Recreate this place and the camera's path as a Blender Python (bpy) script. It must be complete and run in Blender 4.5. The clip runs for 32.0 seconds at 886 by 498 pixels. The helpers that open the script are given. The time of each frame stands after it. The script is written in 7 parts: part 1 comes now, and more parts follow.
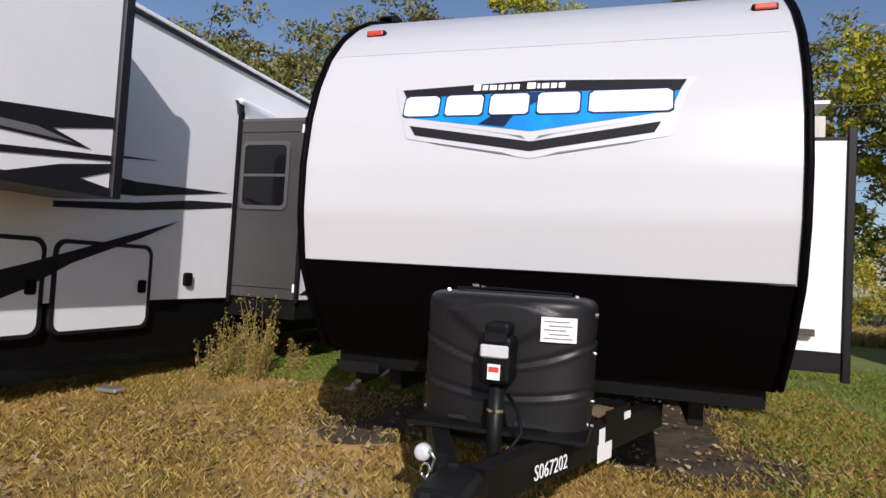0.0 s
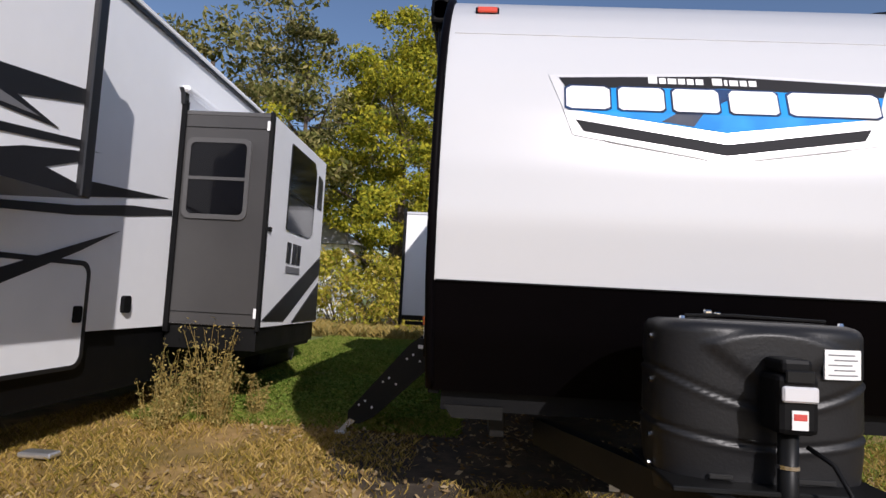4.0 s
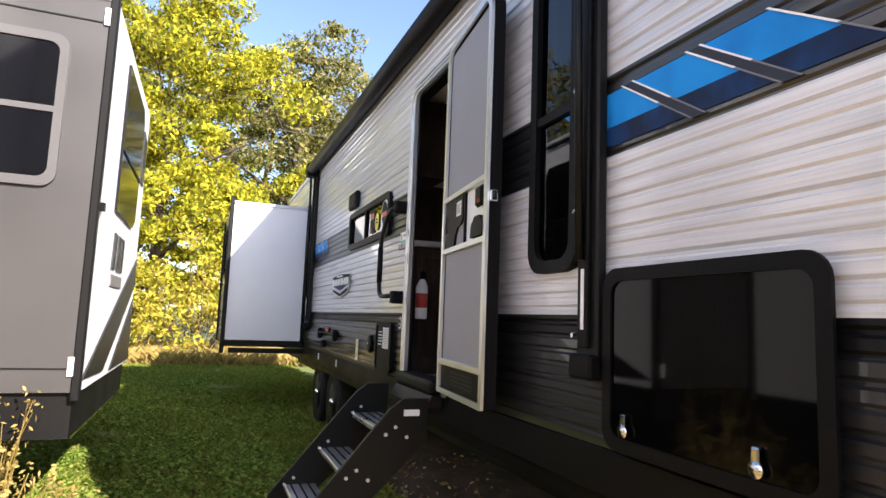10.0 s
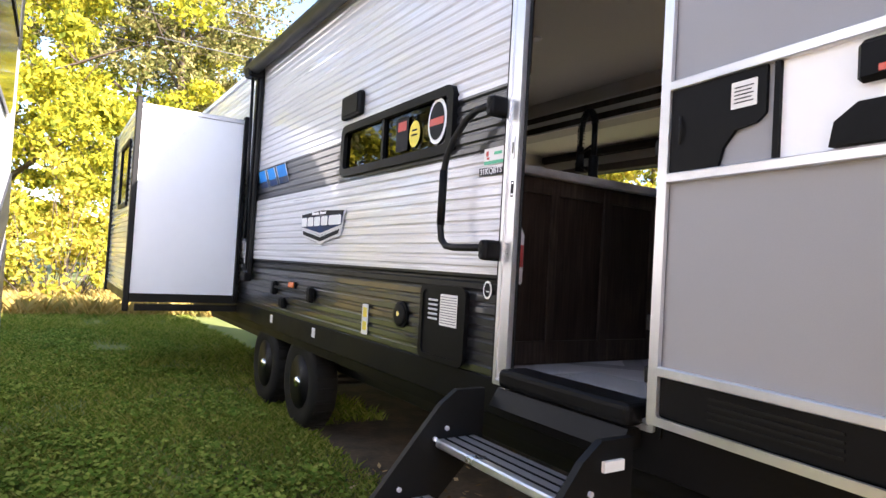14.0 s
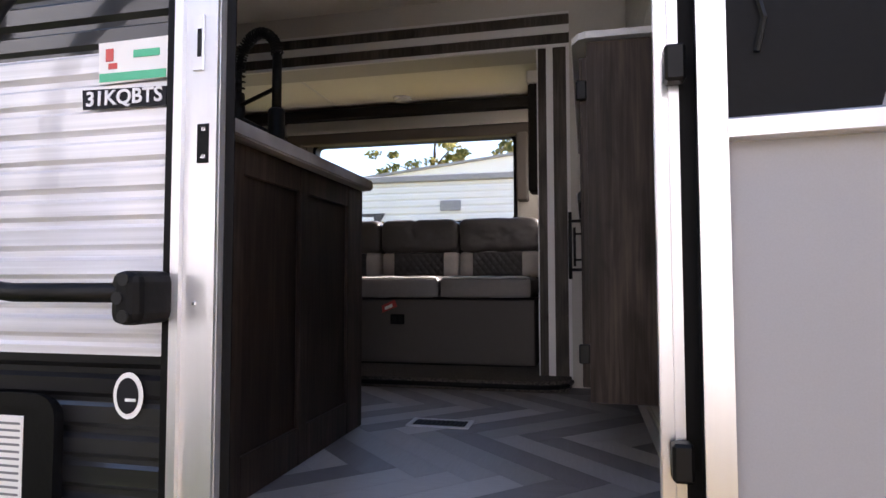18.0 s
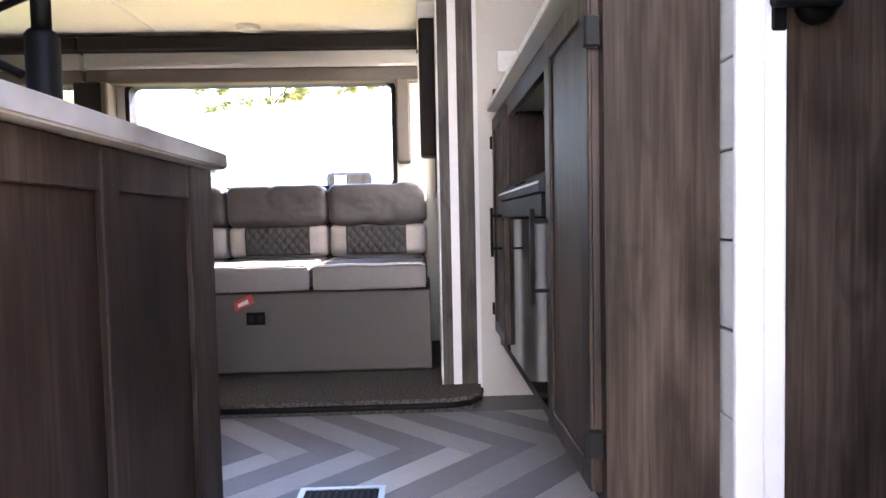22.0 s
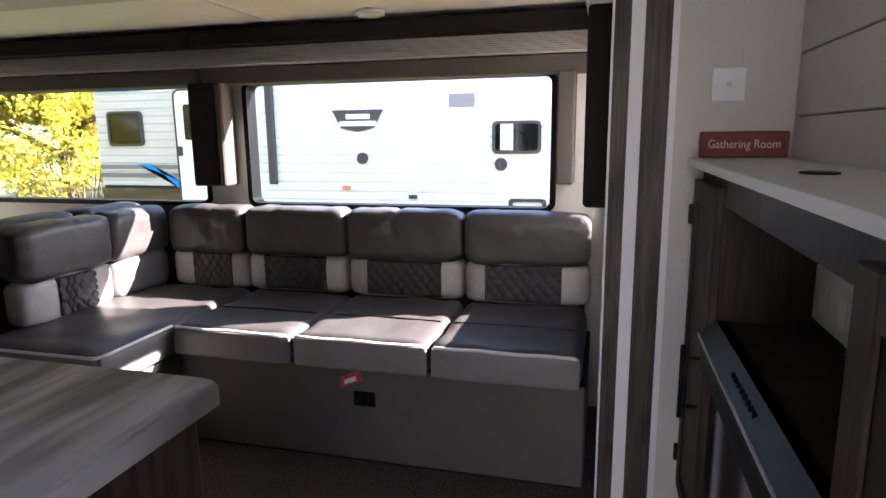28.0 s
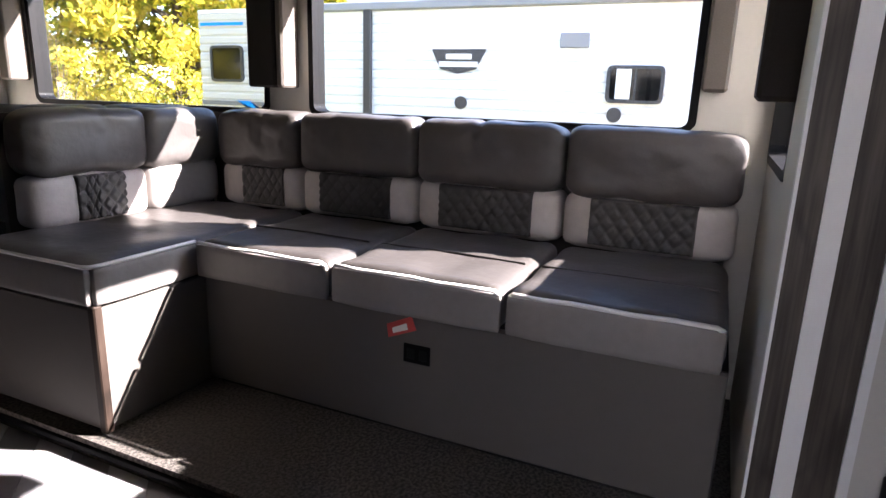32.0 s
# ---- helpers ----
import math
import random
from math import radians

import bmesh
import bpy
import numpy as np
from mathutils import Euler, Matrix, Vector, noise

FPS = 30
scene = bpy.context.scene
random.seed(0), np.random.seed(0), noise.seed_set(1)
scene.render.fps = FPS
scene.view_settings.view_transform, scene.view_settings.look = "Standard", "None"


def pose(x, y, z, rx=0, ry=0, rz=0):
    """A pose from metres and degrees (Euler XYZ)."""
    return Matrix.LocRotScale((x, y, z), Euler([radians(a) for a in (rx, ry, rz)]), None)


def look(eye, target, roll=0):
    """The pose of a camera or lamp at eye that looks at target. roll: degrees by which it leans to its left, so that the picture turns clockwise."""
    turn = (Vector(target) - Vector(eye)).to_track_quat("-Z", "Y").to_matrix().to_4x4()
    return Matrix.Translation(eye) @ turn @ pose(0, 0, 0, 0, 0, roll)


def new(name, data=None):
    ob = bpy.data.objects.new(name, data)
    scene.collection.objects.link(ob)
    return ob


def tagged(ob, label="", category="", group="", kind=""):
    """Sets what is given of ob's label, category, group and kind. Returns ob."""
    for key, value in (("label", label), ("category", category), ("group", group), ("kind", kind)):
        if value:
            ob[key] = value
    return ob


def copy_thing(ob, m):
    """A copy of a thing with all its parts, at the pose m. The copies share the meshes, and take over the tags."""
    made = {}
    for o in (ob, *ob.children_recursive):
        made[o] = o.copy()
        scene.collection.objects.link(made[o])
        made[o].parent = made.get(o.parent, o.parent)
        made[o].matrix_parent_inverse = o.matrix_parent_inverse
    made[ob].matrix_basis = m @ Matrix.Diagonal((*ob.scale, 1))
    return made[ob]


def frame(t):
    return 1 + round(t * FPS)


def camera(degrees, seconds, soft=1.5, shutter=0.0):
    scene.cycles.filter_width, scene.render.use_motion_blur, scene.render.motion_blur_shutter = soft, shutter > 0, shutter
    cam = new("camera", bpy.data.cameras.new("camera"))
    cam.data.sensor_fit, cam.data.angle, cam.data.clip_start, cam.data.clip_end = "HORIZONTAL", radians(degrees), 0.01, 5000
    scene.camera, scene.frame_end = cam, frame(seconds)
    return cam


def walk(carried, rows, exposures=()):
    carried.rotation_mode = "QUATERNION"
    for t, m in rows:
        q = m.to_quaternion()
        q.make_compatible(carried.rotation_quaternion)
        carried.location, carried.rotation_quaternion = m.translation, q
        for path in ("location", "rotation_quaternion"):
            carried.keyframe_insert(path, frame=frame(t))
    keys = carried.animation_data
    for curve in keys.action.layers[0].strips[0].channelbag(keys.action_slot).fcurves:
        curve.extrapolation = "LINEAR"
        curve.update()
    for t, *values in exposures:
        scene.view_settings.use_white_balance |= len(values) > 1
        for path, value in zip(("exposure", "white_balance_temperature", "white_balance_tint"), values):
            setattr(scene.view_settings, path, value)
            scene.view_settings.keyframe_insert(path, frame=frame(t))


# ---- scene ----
cam = camera(72.0, 32.0)
PATH = [
    (0, (-0.072, 0.314, 1.202), (-0.675, 2.219, 1.282), 3.3),
    (0.5, (-0.293, 0.307, 1.195), (-0.813, 2.237, 1.237), 2.8),
    (1, (-0.495, 0.278, 1.207), (-0.934, 2.229, 1.247), 3.1),
    (1.5, (-0.689, 0.305, 1.191), (-1.08, 2.264, 1.277), 2.8),
    (2, (-0.878, 0.354, 1.216), (-1.254, 2.314, 1.343), 1.6),
    (2.5, (-1.08, 0.385, 1.223), (-1.381, 2.358, 1.349), 1.1),
    (4.5, (-1.826, 0.738, 1.13), (-1.818, 2.73, 1.313), 1.9),
    (5, (-2.031, 0.815, 1.134), (-1.854, 2.803, 1.273), -0.3),
    (5.5, (-2.17, 0.961, 1.119), (-1.964, 2.945, 1.261), 2.2),
    (6, (-2.329, 1.096, 1.121), (-2.197, 3.085, 1.274), 3.4),
    (6.5, (-2.476, 1.228, 1.125), (-2.197, 3.204, 1.261), 3.2),
    (7, (-2.633, 1.354, 1.145), (-2.235, 3.309, 1.291), 1.5),
    (7.5, (-2.723, 1.549, 1.143), (-2.293, 3.502, 1.199), 2.9),
    (8, (-2.798, 1.797, 1.177), (-2.227, 3.704, 1.372), 2.0),
    (8.5, (-2.886, 2.05, 1.199), (-2.194, 3.912, 1.431), 3.0),
    (9, (-2.996, 2.288, 1.227), (-2.258, 4.127, 1.497), -0.9),
    (9.5, (-3.032, 2.558, 1.225), (-2.389, 4.443, 1.405), 1.3),
    (10, (-3.049, 2.779, 1.234), (-2.33, 4.631, 1.465), 2.2),
    (10.5, (-3.137, 3.031, 1.247), (-2.313, 4.833, 1.52), 0.6),
    (11, (-3.241, 3.24, 1.246), (-2.373, 5.026, 1.484), 0.0),
    (11.5, (-3.274, 3.456, 1.234), (-2.493, 5.291, 1.396), 0.1),
    (12, (-3.273, 3.664, 1.244), (-2.482, 5.495, 1.4), 2.0),
    (12.5, (-3.316, 3.9, 1.241), (-2.451, 5.699, 1.367), 3.0),
    (13, (-3.366, 4.149, 1.271), (-2.379, 5.886, 1.358), 0.8),
    (13.5, (-3.395, 4.38, 1.274), (-2.403, 6.115, 1.356), 2.8),
    (15.5, (-3.261, 5.237, 1.365), (-1.779, 6.58, 1.405), 3.1),
    (16, (-3.184, 5.443, 1.386), (-1.593, 6.647, 1.521), 3.0),
    (16.5, (-3.112, 5.646, 1.412), (-1.297, 6.478, 1.522), -1.0),
    (17, (-3.041, 5.778, 1.384), (-1.146, 6.419, 1.382), 0.0),
    (17.5, (-2.897, 5.863, 1.377), (-0.971, 6.401, 1.376), -0.5),
    (18, (-2.711, 5.918, 1.396), (-0.766, 6.372, 1.499), -0.1),
    (18.5, (-2.597, 5.991, 1.397), (-0.648, 6.44, 1.357), 0.1),
    (19, (-2.553, 6.034, 1.38), (-0.585, 6.386, 1.429), -2.1),
    (19.5, (-2.511, 6.045, 1.377), (-0.531, 6.321, 1.416), -2.6),
    (20, (-2.392, 6.099, 1.381), (-0.402, 6.293, 1.426), -2.2),
    (20.5, (-2.238, 6.163, 1.385), (-0.239, 6.178, 1.362), -0.9),
    (21, (-2.138, 6.215, 1.478), (-0.141, 6.123, 1.413), -2.3),
    (21.5, (-2.097, 6.224, 1.54), (-0.107, 6.056, 1.424), -0.2),
    (22, (-2.078, 6.21, 1.595), (-0.081, 6.151, 1.502), -1.2),
    (22.5, (-2.022, 6.141, 1.63), (-0.026, 6.208, 1.527), -1.9),
    (23, (-1.961, 6.094, 1.695), (0.032, 6.262, 1.677), -4.2),
    (23.5, (-1.924, 6.055, 1.795), (0.059, 6.294, 1.693), -2.2),
    (24, (-1.872, 6.08, 1.81), (0.106, 6.337, 1.666), -2.1),
    (24.5, (-1.816, 6.111, 1.852), (0.157, 6.377, 1.663), -2.2),
    (26.5, (-1.509, 6.127, 1.974), (0.436, 6.519, 1.725), -1.1),
    (27, (-1.382, 6.141, 2.014), (0.538, 6.621, 1.729), -0.7),
    (27.5, (-1.32, 6.138, 2.082), (0.583, 6.664, 1.761), -0.8),
    (28, (-1.295, 6.156, 2.117), (0.605, 6.658, 1.751), -0.6),
    (28.5, (-1.23, 6.189, 2.094), (0.697, 6.628, 1.786), 0.3),
    (29, (-1.131, 6.238, 2.058), (0.799, 6.654, 1.734), 0.4),
    (29.5, (-1.066, 6.275, 2.007), (0.862, 6.671, 1.653), 1.3),
    (30, (-1.025, 6.286, 1.959), (0.899, 6.694, 1.595), 1.9),
    (30.5, (-0.97, 6.279, 1.901), (0.92, 6.723, 1.422), 1.4),
    (31, (-0.889, 6.264, 1.886), (0.977, 6.82, 1.428), 1.5),
    (31.5, (-0.813, 6.26, 1.885), (0.999, 6.966, 1.418), 1.8),
    (32, (-0.771, 6.27, 1.872), (1.002, 7.059, 1.392), 1.9),
]
EXPOSURES = [(0, 0.05), (2.5, 0.0), (4.5, 0.1), (7, 0.7), (9, 1.5), (11, 2.15), (13, 2.5), (15.5, 2.75), (17, 2.7), (18, 2.75), (20, 3.5), (21, 4.8), (22, 5.2), (23, 4.75), (24.5, 3.95), (26.5, 3.9), (29, 3.6), (32, 3.7)]


def tint(t):
    return 17 if t < 15 else 22 if t < 22.5 else 19 if t < 25.5 else 21


def kelvin(t):
    return 6000 if t < 6 else 6400 if t < 21 else 6200 if t < 25.5 else 6050


walk(cam, [(t, look(eye, target, roll)) for t, eye, target, roll in PATH], [(t, stops, kelvin(t), tint(t)) for t, stops in EXPOSURES])

# ---- light ----
SUN = Vector((0.76, -1.70, 1.08)).normalized()
world = bpy.data.worlds.new("sky")
scene.world = world
world.use_nodes = True
wn = world.node_tree
sky = wn.nodes.new("ShaderNodeTexSky")
sky.sky_type = "NISHITA"
sky.sun_disc = False
sky.sun_elevation = math.asin(SUN.z)
sky.sun_rotation = math.atan2(SUN.x, SUN.y)
sky.air_density, sky.dust_density, sky.ozone_density = 1.0, 0.9, 1.5
wn.nodes["Background"].inputs["Strength"].default_value = 0.092
wn.links.new(sky.outputs["Color"], wn.nodes["Background"].inputs["Color"])
sun = bpy.data.lights.new("sun", "SUN")
sun.energy, sun.angle, sun.color = 4.5, radians(0.55), (1.0, 0.93, 0.82)
new("sun", sun).matrix_world = look(SUN * 60, (0, 0, 0))


# ---- materials ----
def material(name, colour, rough=0.6, metal=0.0, grain=0.0, scale=20.0, stretch=(1, 1, 1), bump=0.0, spread=0.0, stain=0.0, coat=0.0,
             second=None, mix_scale=3.0, sheen=0.0, detail=4.0, spec=0.5):
    """A surface: base colour with fine grain, broad stains, bump and a spread of tint from object to object."""
    m = bpy.data.materials.new(name)
    m.use_nodes = True
    nt = m.node_tree
    n, l = nt.nodes, nt.links
    b = n["Principled BSDF"]
    b.inputs["Roughness"].default_value = rough
    b.inputs["Metallic"].default_value = metal
    b.inputs["Coat Weight"].default_value = coat
    b.inputs["Sheen Weight"].default_value = sheen
    b.inputs["Base Color"].default_value = (*colour, 1)
    b.inputs["Specular IOR Level"].default_value = spec
    if not (grain or bump or spread or stain or second):
        return m
    tc = n.new("ShaderNodeTexCoord")
    mp = n.new("ShaderNodeMapping")
    mp.inputs["Scale"].default_value = stretch
    l.new(tc.outputs["Object"], mp.inputs["Vector"])
    fine = n.new("ShaderNodeTexNoise")
    fine.inputs["Scale"].default_value = scale
    fine.inputs["Detail"].default_value = detail
    l.new(mp.outputs["Vector"], fine.inputs["Vector"])
    broad = n.new("ShaderNodeTexNoise")
    broad.inputs["Scale"].default_value = mix_scale
    broad.inputs["Detail"].default_value = 3.0
    l.new(mp.outputs["Vector"], broad.inputs["Vector"])
    base = None
    if second:
        ramp = n.new("ShaderNodeValToRGB")
        ramp.color_ramp.elements[0].position, ramp.color_ramp.elements[1].position = 0.4, 0.6
        ramp.color_ramp.elements[0].color, ramp.color_ramp.elements[1].color = (*colour, 1), (*second, 1)
        l.new(broad.outputs["Fac"], ramp.inputs["Fac"])
        base = ramp.outputs["Color"]
    value = n.new("ShaderNodeMath")
    value.operation = "MULTIPLY_ADD"
    l.new(fine.outputs["Fac"], value.inputs[0])
    value.inputs[1].default_value, value.inputs[2].default_value = 2 * grain, 1 - grain
    more = n.new("ShaderNodeMath")
    more.operation = "MULTIPLY_ADD"
    l.new(broad.outputs["Fac"], more.inputs[0])
    more.inputs[1].default_value, more.inputs[2].default_value = 2 * stain, 1 - stain
    both = n.new("ShaderNodeMath")
    both.operation = "MULTIPLY"
    l.new(value.outputs[0], both.inputs[0])
    l.new(more.outputs[0], both.inputs[1])
    out = both.outputs[0]
    if spread:
        info = n.new("ShaderNodeObjectInfo")
        tint = n.new("ShaderNodeMath")
        tint.operation = "MULTIPLY_ADD"
        l.new(info.outputs["Random"], tint.inputs[0])
        tint.inputs[1].default_value, tint.inputs[2].default_value = 2 * spread, 1 - spread
        all3 = n.new("ShaderNodeMath")
        all3.operation = "MULTIPLY"
        l.new(out, all3.inputs[0])
        l.new(tint.outputs[0], all3.inputs[1])
        out = all3.outputs[0]
    mul = n.new("ShaderNodeMix")
    mul.data_type, mul.blend_type = "RGBA", "MULTIPLY"
    mul.inputs["Factor"].default_value = 1.0
    mul.inputs["A"].default_value = (*colour, 1)
    if base:
        l.new(base, mul.inputs["A"])
    l.new(out, mul.inputs["B"])
    l.new(mul.outputs["Result"], b.inputs["Base Color"])
    if bump:
        bp = n.new("ShaderNodeBump")
        bp.inputs["Strength"].default_value = min(1.0, bump)
        bp.inputs["Distance"].default_value = 0.004 * max(1.0, bump)
        l.new(fine.outputs["Fac"], bp.inputs["Height"])
        l.new(bp.outputs["Normal"], b.inputs["Normal"])
    rv = n.new("ShaderNodeMath")
    rv.operation = "MULTIPLY_ADD"
    l.new(broad.outputs["Fac"], rv.inputs[0])
    rv.inputs[1].default_value, rv.inputs[2].default_value = 0.25, rough - 0.12
    l.new(rv.outputs[0], b.inputs["Roughness"])
    return m


def wood(name, dark, mid, pale, rough=0.5):
    """Rustic laminate: upright streaks, broad light and dark boards' figure, a few knots."""
    m = bpy.data.materials.new(name)
    m.use_nodes = True
    nt = m.node_tree
    n, l = nt.nodes, nt.links
    b = n["Principled BSDF"]
    tc = n.new("ShaderNodeTexCoord")

    def noise_at(stretch, scale, detail, distortion):
        mp = n.new("ShaderNodeMapping")
        mp.inputs["Scale"].default_value = stretch
        l.new(tc.outputs["Object"], mp.inputs["Vector"])
        t = n.new("ShaderNodeTexNoise")
        t.inputs["Scale"].default_value, t.inputs["Detail"].default_value, t.inputs["Distortion"].default_value = scale, detail, distortion
        l.new(mp.outputs["Vector"], t.inputs["Vector"])
        return t.outputs["Fac"]

    broad = noise_at((1, 1, 0.32), 7.0, 6.0, 0.7)
    fine = noise_at((1, 1, 0.04), 95.0, 6.0, 0.5)
    knots = noise_at((1, 1, 0.45), 6.5, 2.0, 1.6)
    mixed = n.new("ShaderNodeMath")
    mixed.operation = "MULTIPLY_ADD"
    mixed.inputs[1].default_value = 0.42
    half = n.new("ShaderNodeMath")
    half.operation = "MULTIPLY"
    half.inputs[1].default_value = 0.58
    l.new(broad, half.inputs[0])
    l.new(fine, mixed.inputs[0])
    l.new(half.outputs[0], mixed.inputs[2])
    ramp = n.new("ShaderNodeValToRGB")
    e = ramp.color_ramp.elements
    e[0].position, e[0].color = 0.36, (*dark, 1)
    e[1].position, e[1].color = 0.66, (*pale, 1)
    k = e.new(0.5)
    k.color = (*mid, 1)
    l.new(mixed.outputs[0], ramp.inputs["Fac"])
    spots = n.new("ShaderNodeMapRange")
    spots.inputs["From Min"].default_value, spots.inputs["From Max"].default_value = 0.62, 0.74
    spots.inputs["To Min"].default_value, spots.inputs["To Max"].default_value = 1.0, 0.55
    l.new(knots, spots.inputs["Value"])
    mul = n.new("ShaderNodeMix")
    mul.data_type, mul.blend_type = "RGBA", "MULTIPLY"
    mul.inputs["Factor"].default_value = 1.0
    l.new(ramp.outputs["Color"], mul.inputs["A"])
    l.new(spots.outputs["Result"], mul.inputs["B"])
    l.new(mul.outputs["Result"], b.inputs["Base Color"])
    bp = n.new("ShaderNodeBump")
    bp.inputs["Strength"].default_value, bp.inputs["Distance"].default_value = 0.15, 0.002
    l.new(fine, bp.inputs["Height"])
    l.new(bp.outputs["Normal"], b.inputs["Normal"])
    b.inputs["Roughness"].default_value = rough
    b.inputs["Specular IOR Level"].default_value = 0.22
    return m


def glass(name, tint=(0.9, 0.95, 0.95), clear=0.75):
    """A thin pane: mostly clear, glossy by Fresnel, tinted."""
    m = bpy.data.materials.new(name)
    m.use_nodes = True
    nt = m.node_tree
    nt.nodes.clear()
    out = nt.nodes.new("ShaderNodeOutputMaterial")
    mix = nt.nodes.new("ShaderNodeMixShader")
    tr = nt.nodes.new("ShaderNodeBsdfTransparent")
    gl = nt.nodes.new("ShaderNodeBsdfGlossy")
    fr = nt.nodes.new("ShaderNodeLayerWeight")
    fr.inputs["Blend"].default_value = 0.5
    power = nt.nodes.new("ShaderNodeMath")
    power.operation = "POWER"
    power.inputs[1].default_value = 5.0
    gain = nt.nodes.new("ShaderNodeMath")
    gain.operation = "MULTIPLY_ADD"
    gain.inputs[1].default_value, gain.inputs[2].default_value = 0.95, 0.045
    nt.links.new(fr.outputs["Facing"], power.inputs[0])
    nt.links.new(power.outputs[0], gain.inputs[0])
    gl.inputs["Roughness"].default_value = 0.02
    tr.inputs["Color"].default_value = (*[c * clear for c in tint], 1)
    nt.links.new(gain.outputs[0], mix.inputs[0])
    nt.links.new(tr.outputs[0], mix.inputs[1])
    nt.links.new(gl.outputs[0], mix.inputs[2])
    nt.links.new(mix.outputs[0], out.inputs["Surface"])
    return m


def leaf_material(name, colours, through_light=0.35):
    """Leaves: each one its own tint, with light coming through."""
    m = bpy.data.materials.new(name)
    m.use_nodes = True
    nt = m.node_tree
    nt.nodes.clear()
    out = nt.nodes.new("ShaderNodeOutputMaterial")
    geo = nt.nodes.new("ShaderNodeNewGeometry")
    ramp = nt.nodes.new("ShaderNodeValToRGB")
    el = ramp.color_ramp.elements
    for k, c in enumerate(colours):
        e = el[k] if k < 2 else el.new(0.5)
        e.color = (*c, 1)
    for k, e in enumerate(sorted(el, key=lambda q: q.position)):
        pass
    for k in range(len(colours)):
        el[k].position = k / (len(colours) - 1)
        el[k].color = (*colours[k], 1)
    dif = nt.nodes.new("ShaderNodeBsdfDiffuse")
    tra = nt.nodes.new("ShaderNodeBsdfTranslucent")
    mix = nt.nodes.new("ShaderNodeMixShader")
    mix.inputs[0].default_value = through_light
    nt.links.new(geo.outputs["Random Per Island"], ramp.inputs["Fac"])
    nt.links.new(ramp.outputs["Color"], dif.inputs["Color"])
    nt.links.new(ramp.outputs["Color"], tra.inputs["Color"])
    nt.links.new(dif.outputs[0], mix.inputs[1])
    nt.links.new(tra.outputs[0], mix.inputs[2])
    nt.links.new(mix.outputs[0], out.inputs["Surface"])
    return m


# Lengthwise colour streaks imitate smeared reflections on the silver siding.
SIDING_LIGHT = material("siding_silver", (0.60, 0.60, 0.625), 0.3, 0.0, 0.34, 26, (1, 0.06, 5), 0.06, 0.05, 0.08, coat=0.8)
SIDING_DARK = material("siding_charcoal", (0.013, 0.013, 0.0145), 0.36, 0.0, 0.3, 26, (1, 0.06, 5), 0.06, 0.05, 0.08, coat=0.5)
SIDING_BLACK = material("band_black", (0.006, 0.006, 0.007), 0.4, 0, 0.1, 15, spec=0.2)
CAP_WHITE = material("cap_gelcoat", (0.535, 0.54, 0.555), 0.28, 0, 0.0, 8, stain=0.0, coat=0.3)
BLACK_GLOSS = material("black_gelcoat", (0.0025, 0.002, 0.0025), 0.5, 0, 0.1, 12, stain=0.1, spec=0.03)
BLACK_PLASTIC = material("black_plastic", (0.004, 0.004, 0.0045), 0.5, 0, 0.15, 60, bump=0.15, spec=0.12)
TANK_PLASTIC = material("moulded_black_plastic", (0.010, 0.010, 0.011), 0.42, 0, 0.12, 90, bump=0.2, stain=0.1, spec=0.3)
BLACK_STEEL = material("black_steel", (0.006, 0.006, 0.006), 0.45, 0.0, 0.2, 40, bump=0.1, spec=0.2)
ALUMINIUM = material("aluminium", (0.72, 0.72, 0.73), 0.32, 0.85, 0.06, 40, (1, 1, 0.1), 0.03)
CHROME = material("chrome", (0.8, 0.8, 0.8), 0.15, 1.0)
WHITE_PAINT = material("white_panel", (0.80, 0.81, 0.83), 0.35, 0, 0.02, 10, stain=0.03, coat=0.2)
NB_WHITE = material("white_fibreglass", (0.84, 0.85, 0.87), 0.34, 0, 0.02, 8, stain=0.03, coat=0.2)
NB_GREY = material("taupe_fibreglass", (0.046, 0.044, 0.0435), 0.4, 0, 0.05, 14, stain=0.05, coat=0.1)
NB_FRAME = material("taupe_window_frame", (0.075, 0.073, 0.073), 0.4, 0, 0.05, 20)
NB_GRAPHIC = material("graphic_black", (0.012, 0.012, 0.014), 0.35)
NB_GRAPHIC2 = material("graphic_grey", (0.16, 0.16, 0.17), 0.35)
RUBBER = material("tyre_rubber", (0.009, 0.009, 0.009), 0.75, 0, 0.2, 50, bump=0.2, spec=0.2)
BLUE = material("decal_blue", (0.005, 0.27, 0.72), 0.55, second=(0.006, 0.20, 0.58), mix_scale=4, spec=0.2)
SLATE = material("decal_slate", (0.03, 0.035, 0.05), 0.5, spec=0.2)
NAVY = material("decal_navy", (0.004, 0.012, 0.04), 0.5, second=(0.006, 0.035, 0.12), mix_scale=6, spec=0.2)
DECAL_WHITE = material("decal_white", (0.82, 0.82, 0.82), 0.35)
DECAL_SILVER = material("decal_silver", (0.62, 0.62, 0.64), 0.3, 0.2)
DECAL_BLACK = material("decal_black", (0.012, 0.012, 0.015), 0.6, spec=0.15)
AMBER = material("amber_lens", (0.75, 0.16, 0.02), 0.2, coat=0.6)
RED = material("red_lens", (0.55, 0.05, 0.02), 0.25, coat=0.5)
GLASS_DARK = glass("tinted_glass", (0.55, 0.57, 0.6), 0.32)
GLASS_CLEAR = glass("clear_glass", (0.98, 0.99, 0.985), 0.98)
# Near-black colour stands in for shade inside recesses, holes and hollow bodies.
RECESS_SHADE = material("recess_shade_black", (0.005, 0.0046, 0.0043), 0.8)
